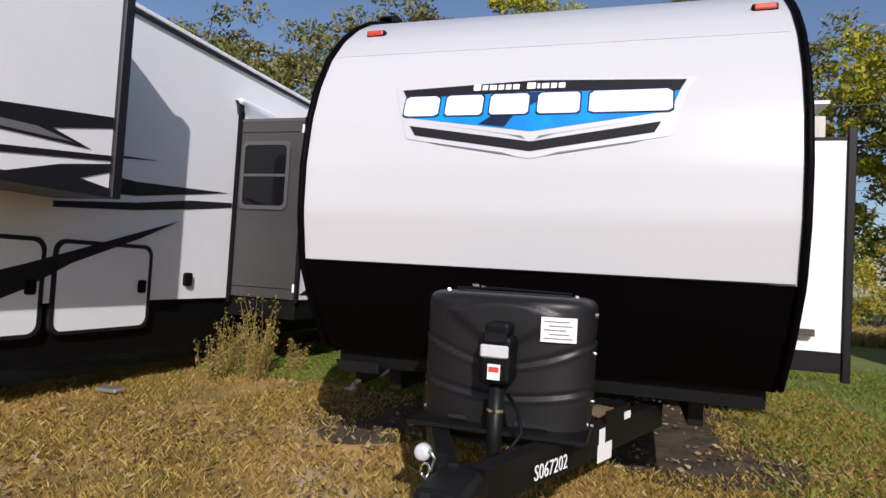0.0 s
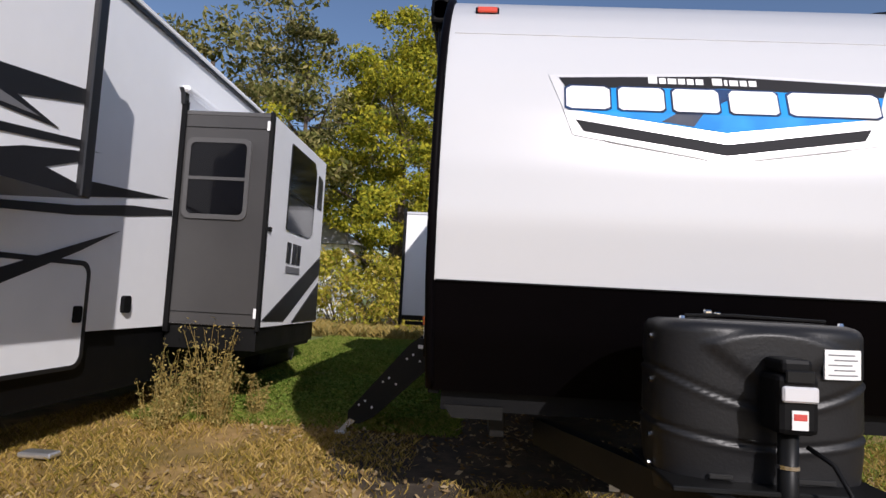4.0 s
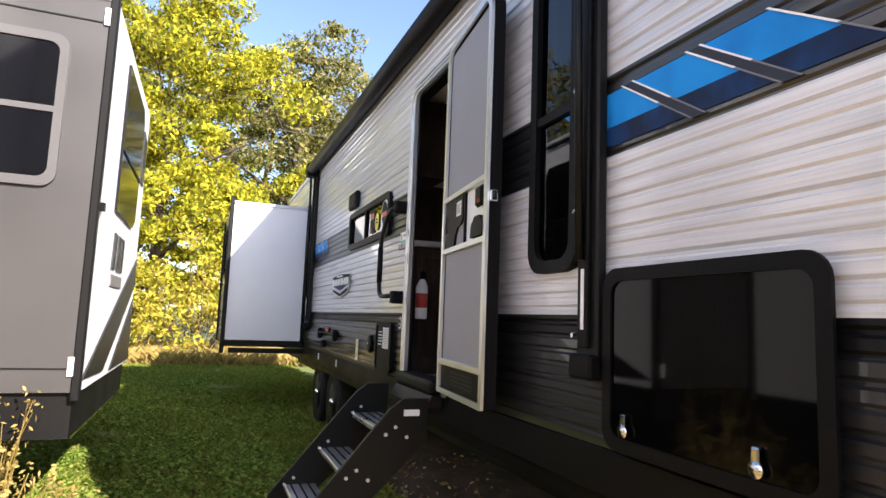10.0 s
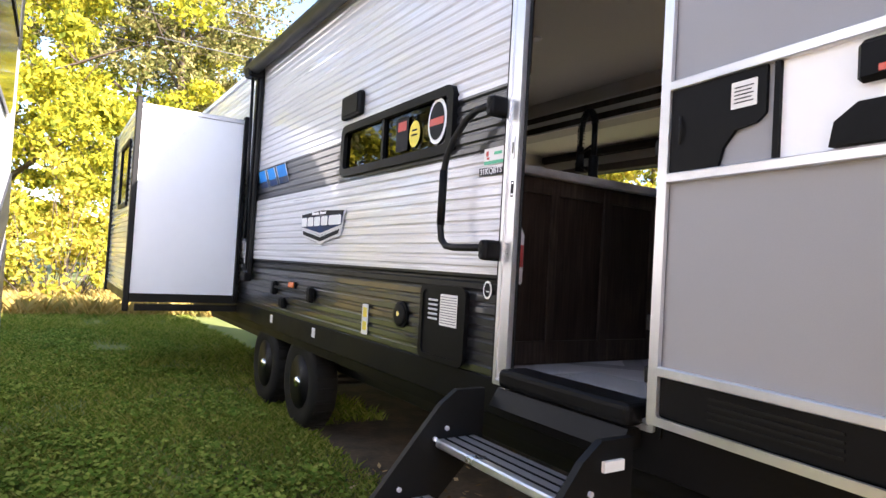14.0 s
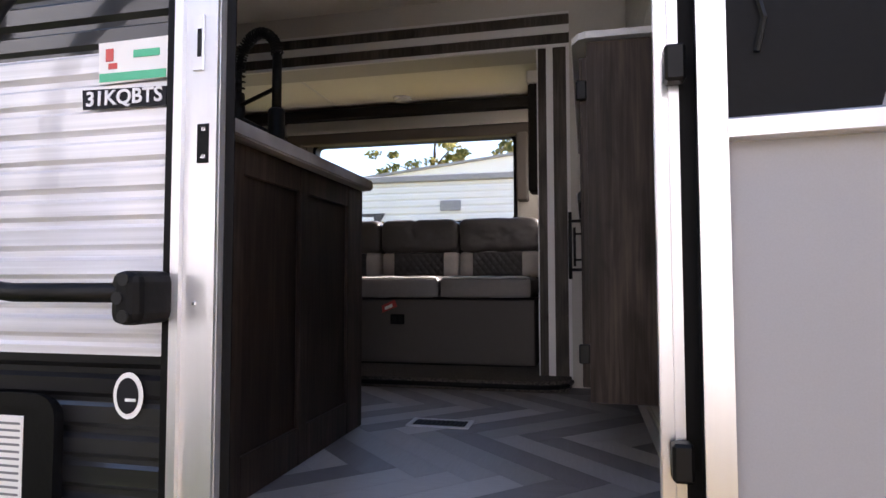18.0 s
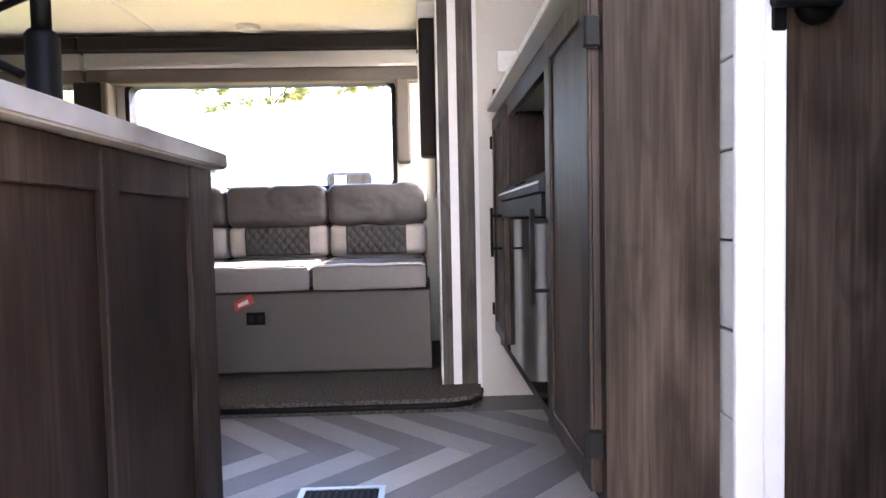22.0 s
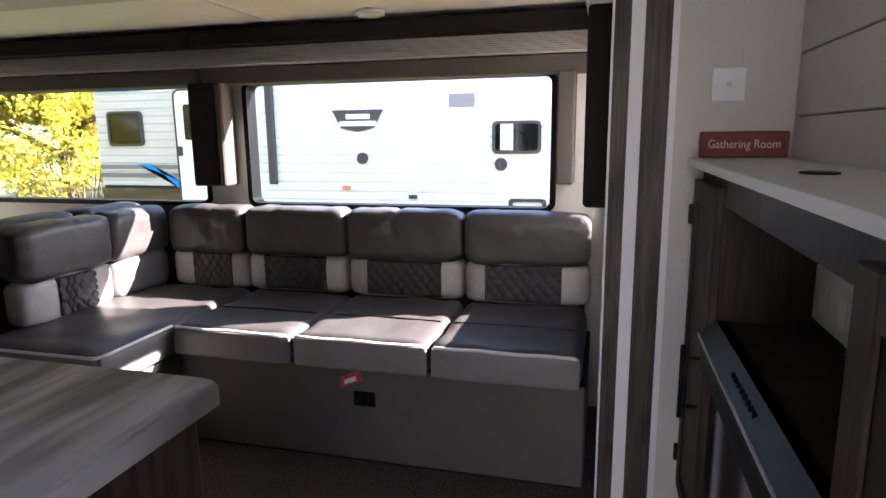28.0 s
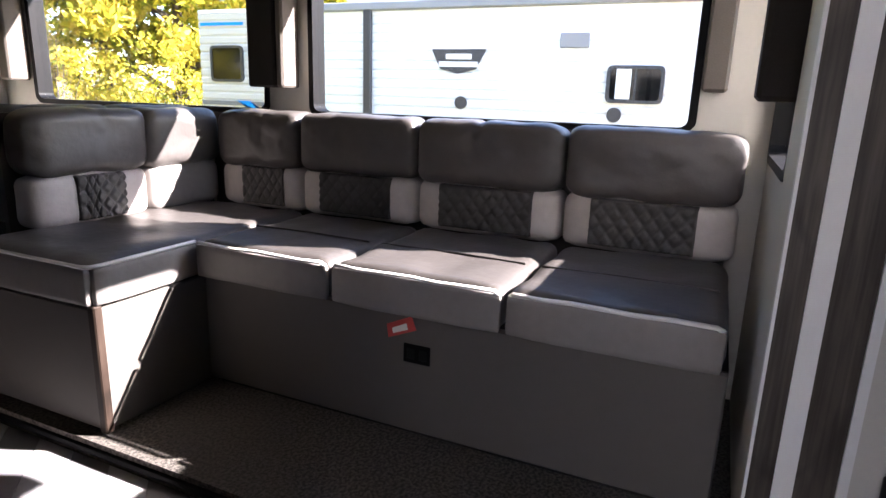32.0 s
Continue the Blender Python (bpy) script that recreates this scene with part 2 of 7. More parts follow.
SCREEN_GREY = material("insect_screen", (0.27, 0.27, 0.285), 0.7, 0, 0.06, 400)
YELLOW = material("sticker_yellow", (0.75, 0.6, 0.05), 0.4)
GREEN = material("sticker_green", (0.05, 0.4, 0.22), 0.4)
STICK_RED = material("sticker_red", (0.5, 0.06, 0.05), 0.4)
CARDBOARD = material("cardboard", (0.16, 0.11, 0.06), 0.8, 0, 0.1, 40)
PAPER = material("paper_label", (0.75, 0.74, 0.72), 0.6, 0, 0.03, 30)

WOOD = wood("weathered_brown_laminate", (0.012, 0.0078, 0.0056), (0.036, 0.0245, 0.0182), (0.082, 0.059, 0.045))
# Same laminate darkened to paint in shade; also serves truly dark trim.
WOOD_DARK_SHADED = wood("dark_and_shaded_brown_laminate", (0.010, 0.0058, 0.0041), (0.026, 0.0165, 0.0119), (0.052, 0.0355, 0.0267))
WOOD_GREY = wood("grey_oak_trim", (0.036, 0.029, 0.023), (0.070, 0.058, 0.047), (0.12, 0.102, 0.085))
CREAM = material("cream_wallboard", (0.53, 0.505, 0.455), 0.6, 0, 0.04, 60, stain=0.03)
SHIPLAP = material("white_shiplap", (0.56, 0.545, 0.505), 0.55, 0, 0.04, 20, (1, 1, 4), stain=0.03)
WHITE_TRIM = material("white_trim", (0.72, 0.71, 0.70), 0.45, 0, 0.03, 20)
CEILING = material("ceiling_panel", (0.80, 0.775, 0.70), 0.65, 0, 0.03, 40)
FLOOR_BASE = material("vinyl_base", (0.12, 0.115, 0.115), 0.5, 0, 0.1, 20)
CARPET = material("grey_carpet", (0.036, 0.031, 0.027), 0.95, 0, 0.5, 260, bump=1.0, second=(0.125, 0.109, 0.093), mix_scale=110, detail=6)
MAT_CARPET = material("speckled_mat", (0.08, 0.08, 0.085), 0.95, 0, 0.5, 150, bump=1.0, second=(0.50, 0.50, 0.51), mix_scale=230, detail=6)
MARBLE = material("veined_countertop", (0.54, 0.525, 0.515), 0.48, 0, 0.34, 9, (0.7, 4, 1), 0.02, 0, 0.25, spec=0.3, second=(0.21, 0.19, 0.175), mix_scale=4.0)
WHITE_TOP = material("white_countertop", (0.64, 0.62, 0.59), 0.35, 0, 0.08, 12, stain=0.1)
VINYL_SEAT = material("taupe_upholstery", (0.066, 0.059, 0.055), 0.42, 0, 0.12, 40, bump=0.35, stain=0.08, spec=0.35)
VINYL_DARK = material("dark_quilted_upholstery", (0.034, 0.030, 0.027), 0.5, 0, 0.12, 40, bump=0.35)
VINYL_LIGHT = material("light_upholstery", (0.42, 0.38, 0.355), 0.5, 0, 0.1, 40, bump=0.3)
VINYL_FRONT = material("greige_upholstery", (0.20, 0.184, 0.172), 0.5, 0, 0.1, 40, bump=0.3)
PIPING = material("white_piping", (0.72, 0.70, 0.67), 0.5)
SOFA_BASE = material("sofa_base_board", (0.108, 0.098, 0.088), 0.55, 0, 0.04, 30, stain=0.05, spec=0.2)
FABRIC_DARK = material("dark_valance_fabric", (0.022, 0.019, 0.017), 0.85, 0, 0.2, 200, bump=0.3, spec=0.1)
FABRIC_LIGHT = material("pleated_blind_fabric", (0.68, 0.65, 0.60), 0.8, 0, 0.08, 120, bump=0.2)
FABRIC_MID = material("taupe_valance_fabric", (0.10, 0.085, 0.072), 0.85, 0, 0.15, 200, bump=0.3)
SIGN_RED = material("red_painted_wood", (0.15, 0.018, 0.014), 0.6, 0, 0.25, 20, bump=0.2)
SIGN_TEXT = material("sign_lettering", (0.75, 0.55, 0.45), 0.6)
FIRE_STEEL = material("fireplace_steel", (0.014, 0.015, 0.018), 0.5, 0.0, 0.1, 40, spec=0.2)
FIRE_GLASS = material("black_glass", (0.004, 0.004, 0.005), 0.08, 0, spec=0.35)
HATCH_GLOSS = material("black_gloss_panel", (0.002, 0.002, 0.002), 0.05, 0, spec=0.12)

VILLA_WALL = material("white_aluminium_siding", (0.74, 0.74, 0.73), 0.4, 0, 0.04, 20, (1, 0.2, 3), stain=0.04)
VILLA_DARK = material("villa_dark", (0.03, 0.03, 0.035), 0.4)
BEIGE = material("beige_siding", (0.55, 0.52, 0.46), 0.45, 0, 0.05, 20, (1, 0.2, 3), stain=0.04)
# Brown soil taken darker to stand in for shade under the trailer.
SHADED_SOIL = material("bare_soil_with_shade", (0.036, 0.025, 0.015), 0.95, 0, 0.5, 30, bump=1.0, second=(0.070, 0.050, 0.031), mix_scale=5.0, detail=8)
LITTER = leaf_material("dead_leaves", [(0.09, 0.055, 0.025), (0.18, 0.115, 0.05), (0.32, 0.23, 0.12), (0.42, 0.33, 0.2)], 0.15)
BARK = material("bark", (0.10, 0.075, 0.055), 0.9, 0, 0.5, 18, (1, 1, 0.3), 1.0, 0.1, 0.3)
LEAF_YELLOW = leaf_material("autumn_leaves", [(0.10, 0.13, 0.02), (0.27, 0.285, 0.03), (0.46, 0.42, 0.035), (0.56, 0.48, 0.05)])
LEAF_OLIVE = leaf_material("olive_leaves", [(0.07, 0.08, 0.025), (0.155, 0.165, 0.05), (0.28, 0.26, 0.09), (0.38, 0.32, 0.14)])
LEAF_GOLD = leaf_material("gold_shrub_leaves", [(0.16, 0.19, 0.025), (0.40, 0.37, 0.04), (0.58, 0.49, 0.07), (0.50, 0.37, 0.09)], 0.42)
WEED = leaf_material("dry_weed", [(0.25, 0.18, 0.05), (0.36, 0.26, 0.08), (0.42, 0.32, 0.12), (0.18, 0.18, 0.05)], 0.25)
GREEN_BLADE = leaf_material("green_grass_blades", [(0.08, 0.13, 0.018), (0.15, 0.215, 0.03), (0.24, 0.28, 0.055), (0.34, 0.31, 0.09)], 0.3)
BLADE = leaf_material("grass_blades", [(0.15, 0.13, 0.02), (0.30, 0.215, 0.045), (0.46, 0.315, 0.09), (0.58, 0.42, 0.16)], 0.3)
CLOVER = leaf_material("clover_leaves", [(0.065, 0.12, 0.018), (0.125, 0.20, 0.03), (0.21, 0.28, 0.05), (0.30, 0.33, 0.075)], 0.3)


def ground_material():
    """Dry straw-coloured turf in front of the trailers, greener turf in the lane between them and behind."""
    m = material("mown_grass_ground", (0.20, 0.135, 0.03), 0.95, 0, 0.6, 7, bump=1.0, stain=0.45, second=(0.38, 0.235, 0.085), mix_scale=0.9, detail=8)
    n, l = m.node_tree.nodes, m.node_tree.links
    b = n["Principled BSDF"]
    dry = b.inputs["Base Color"].links[0].from_socket
    tc = n.new("ShaderNodeTexCoord")
    sep = n.new("ShaderNodeSeparateXYZ")
    l.new(tc.outputs["Object"], sep.inputs[0])
    wob = n.new("ShaderNodeTexNoise")
    wob.inputs["Scale"].default_value = 1.4
    l.new(tc.outputs["Object"], wob.inputs["Vector"])
    add = n.new("ShaderNodeMath")
    add.operation = "MULTIPLY_ADD"
    l.new(wob.outputs["Fac"], add.inputs[0])
    add.inputs[1].default_value = 4.0
    l.new(sep.outputs["Y"], add.inputs[2])
    band = n.new("ShaderNodeMapRange")
    band.inputs["From Min"].default_value, band.inputs["From Max"].default_value = 8.3, 10.4
    l.new(add.outputs[0], band.inputs["Value"])
    mix = n.new("ShaderNodeMix")
    mix.data_type = "RGBA"
    l.new(band.outputs["Result"], mix.inputs["Factor"])
    bare = n.new("ShaderNodeTexNoise")
    bare.inputs["Scale"].default_value, bare.inputs["Detail"].default_value = 0.75, 6.0
    l.new(tc.outputs["Object"], bare.inputs["Vector"])
    patch = n.new("ShaderNodeMapRange")
    patch.inputs["From Min"].default_value, patch.inputs["From Max"].default_value = 0.57, 0.66
    l.new(bare.outputs["Fac"], patch.inputs["Value"])
    soil = n.new("ShaderNodeMix")
    soil.data_type = "RGBA"
    l.new(patch.outputs["Result"], soil.inputs["Factor"])
    l.new(dry, soil.inputs["A"])
    soil.inputs["B"].default_value = (0.42, 0.33, 0.22, 1)
    l.new(soil.outputs["Result"], mix.inputs["A"])
    green = n.new("ShaderNodeValToRGB")
    green.color_ramp.elements[0].color, green.color_ramp.elements[1].color = (0.08, 0.125, 0.022, 1), (0.18, 0.19, 0.05, 1)
    l.new(wob.outputs["Fac"], green.inputs["Fac"])
    l.new(green.outputs["Color"], mix.inputs["B"])
    l.new(mix.outputs["Result"], b.inputs["Base Color"])
    return m


GROUND = ground_material()


# ---- building helpers ----
def mesh_object(name, bm, mat, parent=None, smooth=False):
    me = bpy.data.meshes.new(name)
    bm.to_mesh(me)
    bm.free()
    me.materials.append(mat)
    if smooth:
        me.polygons.foreach_set("use_smooth", [True] * len(me.polygons))
    ob = new(name, me)
    if parent:
        ob.parent = parent
    return ob


def part(name, bm, mat, parent, label="", smooth=False):
    ob = mesh_object(name, bm, mat, parent, smooth)
    if label:
        tagged(ob, label)
    return ob


def thing(name, label, category, group="", kind=""):
    return tagged(new(name), label, category, group, kind)


def single(name, bm, mat, label, category, group="", kind="", smooth=False):
    return tagged(mesh_object(name, bm, mat, None, smooth), label, category, group, kind)


def box(x0, x1, y0, y1, z0, z1, bevel=0.0, seg=1, bm=None):
    bm = bm or bmesh.new()
    made = bmesh.ops.create_cube(bm, size=1.0)
    m = Matrix.Translation(((x0 + x1) / 2, (y0 + y1) / 2, (z0 + z1) / 2)) @ Matrix.Diagonal((x1 - x0, y1 - y0, z1 - z0, 1))
    bmesh.ops.transform(bm, matrix=m, verts=made["verts"])
    if bevel:
        edges = list({e for v in made["verts"] for e in v.link_edges})
        bmesh.ops.bevel(bm, geom=edges, offset=bevel, segments=seg, affect="EDGES", profile=0.5)
    return bm


def tube(points, radius, sides=10, bm=None, closed=False):
    """A round bar along points."""
    bm = bm or bmesh.new()
    pts = [Vector(p) for p in points]
    rings = []
    for i, p in enumerate(pts):
        a, b = pts[max(0, i - 1)], pts[min(len(pts) - 1, i + 1)]
        d = (b - a).normalized()
        u = d.orthogonal().normalized() if not rings else (rings[-1][1] - d * rings[-1][1].dot(d)).normalized()
        w = d.cross(u)
        r = radius[i] if isinstance(radius, (list, tuple)) else radius
        rings.append(([bm.verts.new(p + (u * math.cos(2 * math.pi * k / sides) + w * math.sin(2 * math.pi * k / sides)) * r) for k in range(sides)], u))
    for (r0, _), (r1, _) in zip(rings, rings[1:]):
        for k in range(sides):
            bm.faces.new((r0[k], r0[(k + 1) % sides], r1[(k + 1) % sides], r1[k]))
    bm.faces.new(rings[0][0][::-1])
    bm.faces.new(rings[-1][0])
    return bm


def lathe(profile, centre, axis="z", sides=24, bm=None):
    """A body of revolution: profile of (radius, height) about an axis through centre."""
    bm = bm or bmesh.new()
    c = Vector(centre)
    rings = []
    for r, h in profile:
        ring = []
        for k in range(sides):
            a = 2 * math.pi * k / sides
            p, q = r * math.cos(a), r * math.sin(a)
            ring.append(bm.verts.new(c + Vector({"z": (p, q, h), "x": (h, p, q), "y": (q, h, p)}[axis])))
        rings.append(ring)
    for r0, r1 in zip(rings, rings[1:]):
        for k in range(sides):
            bm.faces.new((r0[k], r0[(k + 1) % sides], r1[(k + 1) % sides], r1[k]))
    bm.faces.new(rings[0][::-1])
    bm.faces.new(rings[-1])
    return bm


def slab(outline, axis, lo, hi, bm=None):
    """A flat plate: outline of pairs in the two other axes (in x, y, z order), thick from lo to hi along axis."""
    bm = bm or bmesh.new()

    def put(a, b, h):
        return bm.verts.new({"x": (h, a, b), "y": (a, h, b), "z": (a, b, h)}[axis])

    low, high = [put(a, b, lo) for a, b in outline], [put(a, b, hi) for a, b in outline]
    f = bm.faces.new(low)
    g = bm.faces.new(high[::-1])
    n = len(outline)
    for k in range(n):
        bm.faces.new((low[k], high[k], high[(k + 1) % n], low[(k + 1) % n]))
    bmesh.ops.recalc_face_normals(bm, faces=bm.faces[:])
    return bm


def rounded(a0, a1, b0, b1, r, n=5):
    """The outline of a rectangle with round corners."""
    pts = []
    for ca, cb, start in ((a1 - r, b1 - r, 0), (a0 + r, b1 - r, 90), (a0 + r, b0 + r, 180), (a1 - r, b0 + r, 270)):
        for k in range(n + 1):
            t = radians(start + 90 * k / n)
            pts.append((ca + r * math.cos(t), cb + r * math.sin(t)))
    return pts


def ring_frame(outer, inner, axis, lo, hi, bm=None):
    """A frame between two outlines with as many points each."""
    bm = bm or bmesh.new()

    def put(a, b, h):
        return bm.verts.new({"x": (h, a, b), "y": (a, h, b), "z": (a, b, h)}[axis])

    v = [[put(a, b, h) for a, b in o] for o, h in ((outer, lo), (inner, lo), (inner, hi), (outer, hi))]
    n = len(outer)
    for k in range(n):
        j = (k + 1) % n
        for i in range(4):
            bm.faces.new((v[i][k], v[i][j], v[(i + 1) % 4][j], v[(i + 1) % 4][k]))
    bmesh.ops.recalc_face_normals(bm, faces=bm.faces[:])
    return bm


def wall_with_holes(axis, lo, hi, a0, a1, b0, b1, holes):
    """A wall of real thickness along axis, with rectangular holes (a0, a1, b0, b1) through it."""
    bm = bmesh.new()
    aa = sorted({a0, a1, *[h[0] for h in holes], *[h[1] for h in holes]})
    bb = sorted({b0, b1, *[h[2] for h in holes], *[h[3] for h in holes]})
    for i in range(len(aa) - 1):
        for j in range(len(bb) - 1):
            ca, cb = (aa[i] + aa[i + 1]) / 2, (bb[j] + bb[j + 1]) / 2
            if any(h[0] < ca < h[1] and h[2] < cb < h[3] for h in holes):
                continue
            s = {"x": (lo, hi, aa[i], aa[i + 1], bb[j], bb[j + 1]), "y": (aa[i], aa[i + 1], lo, hi, bb[j], bb[j + 1]), "z": (aa[i], aa[i + 1], bb[j], bb[j + 1], lo, hi)}[axis]
            box(*s, bm=bm)
    bmesh.ops.remove_doubles(bm, verts=bm.verts[:], dist=1e-5)
    seen = {}
    for f in bm.faces:
        seen.setdefault(tuple(sorted(v.index for v in f.verts)), []).append(f)
    bm.verts.index_update()
    seen = {}
    for f in bm.faces:
        seen.setdefault(tuple(sorted(v.index for v in f.verts)), []).append(f)
    bmesh.ops.delete(bm, geom=[f for fs in seen.values() if len(fs) > 1 for f in fs], context="FACES")
    return bm


def lettering(name, text, size, m, mat, parent=None, depth=0.002, squeeze=1.0, bold=0.0):
    """Raised lettering as a mesh, lying in the plane of m, centred."""
    cu = bpy.data.curves.new(name, "FONT")
    cu.body, cu.size, cu.extrude, cu.align_x, cu.align_y, cu.offset = text, size, depth, "CENTER", "CENTER", bold
    cu.resolution_u = 3
    tmp = new(name + "_curve", cu)
    bpy.context.view_layer.update()
    me = bpy.data.meshes.new_from_object(tmp.evaluated_get(bpy.context.evaluated_depsgraph_get()))
    bpy.data.objects.remove(tmp)
    bpy.data.curves.remove(cu)
    me.materials.clear()
    me.materials.append(mat)
    me.transform(m @ Matrix.Diagonal((squeeze, 1, 1, 1)))
    me.name = name
    ob = new(name, me)
    if parent:
        ob.parent = parent
    return ob


def raw_mesh(name, verts, faces, mat, parent=None, smooth=False):
    me = bpy.data.meshes.new(name)
    me.from_pydata(verts, [], faces)
    me.update()
    me.materials.append(mat)
    if smooth:
        me.polygons.foreach_set("use_smooth", [True] * len(me.polygons))
    ob = new(name, me)
    if parent:
        ob.parent = parent
    return ob


FACE_W = Matrix(((0, 0, -1, 0), (-1, 0, 0, 0), (0, 1, 0, 0), (0, 0, 0, 1)))   # text read from the -x side
FACE_S = Matrix(((1, 0, 0, 0), (0, 0, -1, 0), (0, 1, 0, 0), (0, 0, 0, 1)))    # text read from the -y side


def at(x, y, z):
    return Matrix.Translation((x, y, z))


def along(v, table):
    """A piecewise straight scale: built number to view-fitted number, shifted beyond its ends."""
    if v <= table[0][0]:
        return v + table[0][1] - table[0][0]
    for (a0, b0), (a1, b1) in zip(table, table[1:]):
        if v <= a1:
            return b0 + (b1 - b0) * (v - a0) / (a1 - a0)
    return v + table[-1][1] - table[-1][0]


def settle(before, xs, ys, zs):
    """Stretches what was built since 'before' to fit the camera's view, axis by axis."""
    for ob in bpy.data.objects:
        if ob.name in before or ob.type != "MESH":
            continue
        if ob.matrix_basis.translation.length > 0:
            p = ob.matrix_basis.translation
            ob.matrix_basis.translation = (along(p.x, xs), along(p.y, ys), along(p.z, zs))
            continue
        for v in ob.data.vertices:
            v.co = (along(v.co.x, xs), along(v.co.y, ys), along(v.co.z, zs))


def standing():
    return {ob.name for ob in bpy.data.objects}


STAY = [(0, 0)]


# ---- ground ----
def ground_height(x, y):
    far = max(0.0, math.hypot(x + 1, y - 6) - 12)
    return 0.02 * math.sin(1.3 * x + 0.4 * y) * math.sin(0.9 * y) + min(1.5, far * 0.006)


def make_ground():
    xs = [-400, -200, -100, -60, -40, -30] + [-24 + 0.8 * k for k in range(61)] + [30, 40, 60, 100, 200, 400]
    ys = [-300, -120, -60, -30] + [-18 + 0.8 * k for k in range(72)] + [46, 60, 100, 200, 500]
    verts = [(x, y, ground_height(x, y)) for y in ys for x in xs]
    n = len(xs)
    faces = [(j * n + i, j * n + i + 1, (j + 1) * n + i + 1, (j + 1) * n + i) for j in range(len(ys) - 1) for i in range(n - 1)]
    tagged(raw_mesh("ground", verts, faces, GROUND, None, True), "patchy mown grass with dry straw and bare soil", "ground", kind="structure")


make_ground()

# ---- the silver trailer: shell ----
XW, XE, YR = -1.82, 0.62, 13.2
PROFILE = [(0.72, 3.64), (0.85, 3.53), (1.0, 3.41), (1.238, 3.275), (1.5, 3.225), (1.75, 3.222), (2.0, 3.255), (2.2, 3.32), (2.4, 3.43), (2.56, 3.57),
           (2.70, 3.74), (2.82, 3.94), (2.93, 4.2), (3.02, 4.55), (3.08, 5.0), (3.10, 5.6)]


def front_y(z):
    for (z0, y0), (z1, y1) in zip(PROFILE, PROFILE[1:]):
        if z <= z1:
            return y0 + (y1 - y0) * (max(z, z0) - z0) / (z1 - z0)
    return PROFILE[-1][1]


DOOR = (5.822, 6.50, 0.86, 2.72)
DOOR_HOLE = (5.80, 6.555, 0.85, 2.735)
WIN_A = (4.625, 4.895, 1.46, 2.76)
WIN_B = (7.02, 8.26, 1.865, 2.125)
SLIDE_HOLE = (10.70, 12.9, 0.92, 2.60)
HOLES = [DOOR_HOLE, WIN_A, WIN_B, SLIDE_HOLE]


def rib(z):
    """How far the siding stands in from its outer face at a height."""
    q = (z / 0.1016) % 1.0
    for (a, d0), (b, d1) in zip(RIB, RIB[1:]):
        if a <= q <= b:
            return d0 + (d1 - d0) * (q - a) / (b - a)
    return 0.0


RIB = [(0.0, 0.0), (0.10, 0.0), (0.17, 0.010), (0.27, 0.010), (0.36, 0.001), (0.64, 0.0), (0.70, 0.006), (0.78, 0.006), (0.86, 0.0), (1.0, 0.0)]


def siding(name, z0, z1, mat, parent, label):
    levels = {z0, z1}
    for h in HOLES:
        levels |= {z for z in h[2:] if z0 < z < z1}
    k = int(z0 / 0.1016) - 1
    while k * 0.1016 < z1:
        levels |= {z for q, _ in RIB for z in [(k + q) * 0.1016] if z0 < z < z1}
        k += 1
    levels = sorted(levels)
    verts, faces = [], []
    for a, b in zip(levels, levels[1:]):
        if b - a < 1e-5:
            continue
        mid = (a + b) / 2
        cuts = sorted((h[0], h[1]) for h in HOLES if h[2] < mid < h[3])
        ends = [None] + [v for c in cuts for v in c] + [YR]
        for s, e in zip(ends[::2], ends[1::2]):
            n = len(verts)
            ya0, ya1 = (front_y(a), front_y(b)) if s is None else (s, s)
            verts += [(XW + rib(a), ya0, a), (XW + rib(a), e, a), (XW + rib(b), e, b), (XW + rib(b), ya1, b)]
            faces.append((n, n + 3, n + 2, n + 1))
    ob = raw_mesh(name, verts, faces, mat, parent)
    tagged(ob, label)
    return ob


wall_west = tagged(new("wall_west"), "ribbed aluminium-sided trailer wall with the entry door", "wall", kind="structure")
siding("siding_panel", 0.84, 1.19, SIDING_DARK, wall_west, "charcoal ribbed siding")
siding("siding_panel", 1.19, 1.27, SIDING_BLACK, wall_west, "black band")
siding("siding_panel", 1.27, 1.80, SIDING_LIGHT, wall_west, "silver ribbed siding with reflection streaks in its colour")
siding("siding_panel", 1.80, 2.08, SIDING_DARK, wall_west, "charcoal stripe")
siding("siding_panel", 2.08, 3.06, SIDING_LIGHT, wall_west, "silver ribbed siding with reflection streaks in its colour")
inner = [(h[0] + 0.02, h[1] - 0.02, h[2] + 0.0, h[3] - 0.02) for h in HOLES]
part("core", wall_with_holes("x", XW + 0.02, XW + 0.075, 5.0, YR - 0.02, 0.86, 3.06, [(5.80, 6.70, 0.85, 2.735), WIN_B, SLIDE_HOLE]), CREAM, wall_west, "plain cream wallboard inside")
part("core", wall_with_holes("x", XW + 0.02, XW + 0.075, 4.0, 4.998, 0.86, 2.80, [WIN_A]), CREAM, wall_west)
part("skirt", box(XW - 0.004, XW + 0.05, 3.66, YR, 0.70, 0.845, 0.004), BLACK_PLASTIC, wall_west, "black skirt rail along the bottom")


def profile_sheet(zs, x0, x1, lift=0.0):
    verts, faces = [], []
    for z in zs:
        y = front_y(z) - lift
        verts += [(x0, y, z), (x1, y, z)]
    for k in range(len(zs) - 1):
        faces.append((2 * k, 2 * k + 1, 2 * k + 3, 2 * k + 2))
    return verts, faces


def steps(a, b, n):
    return [a + (b - a) * k / n for k in range(n + 1)]


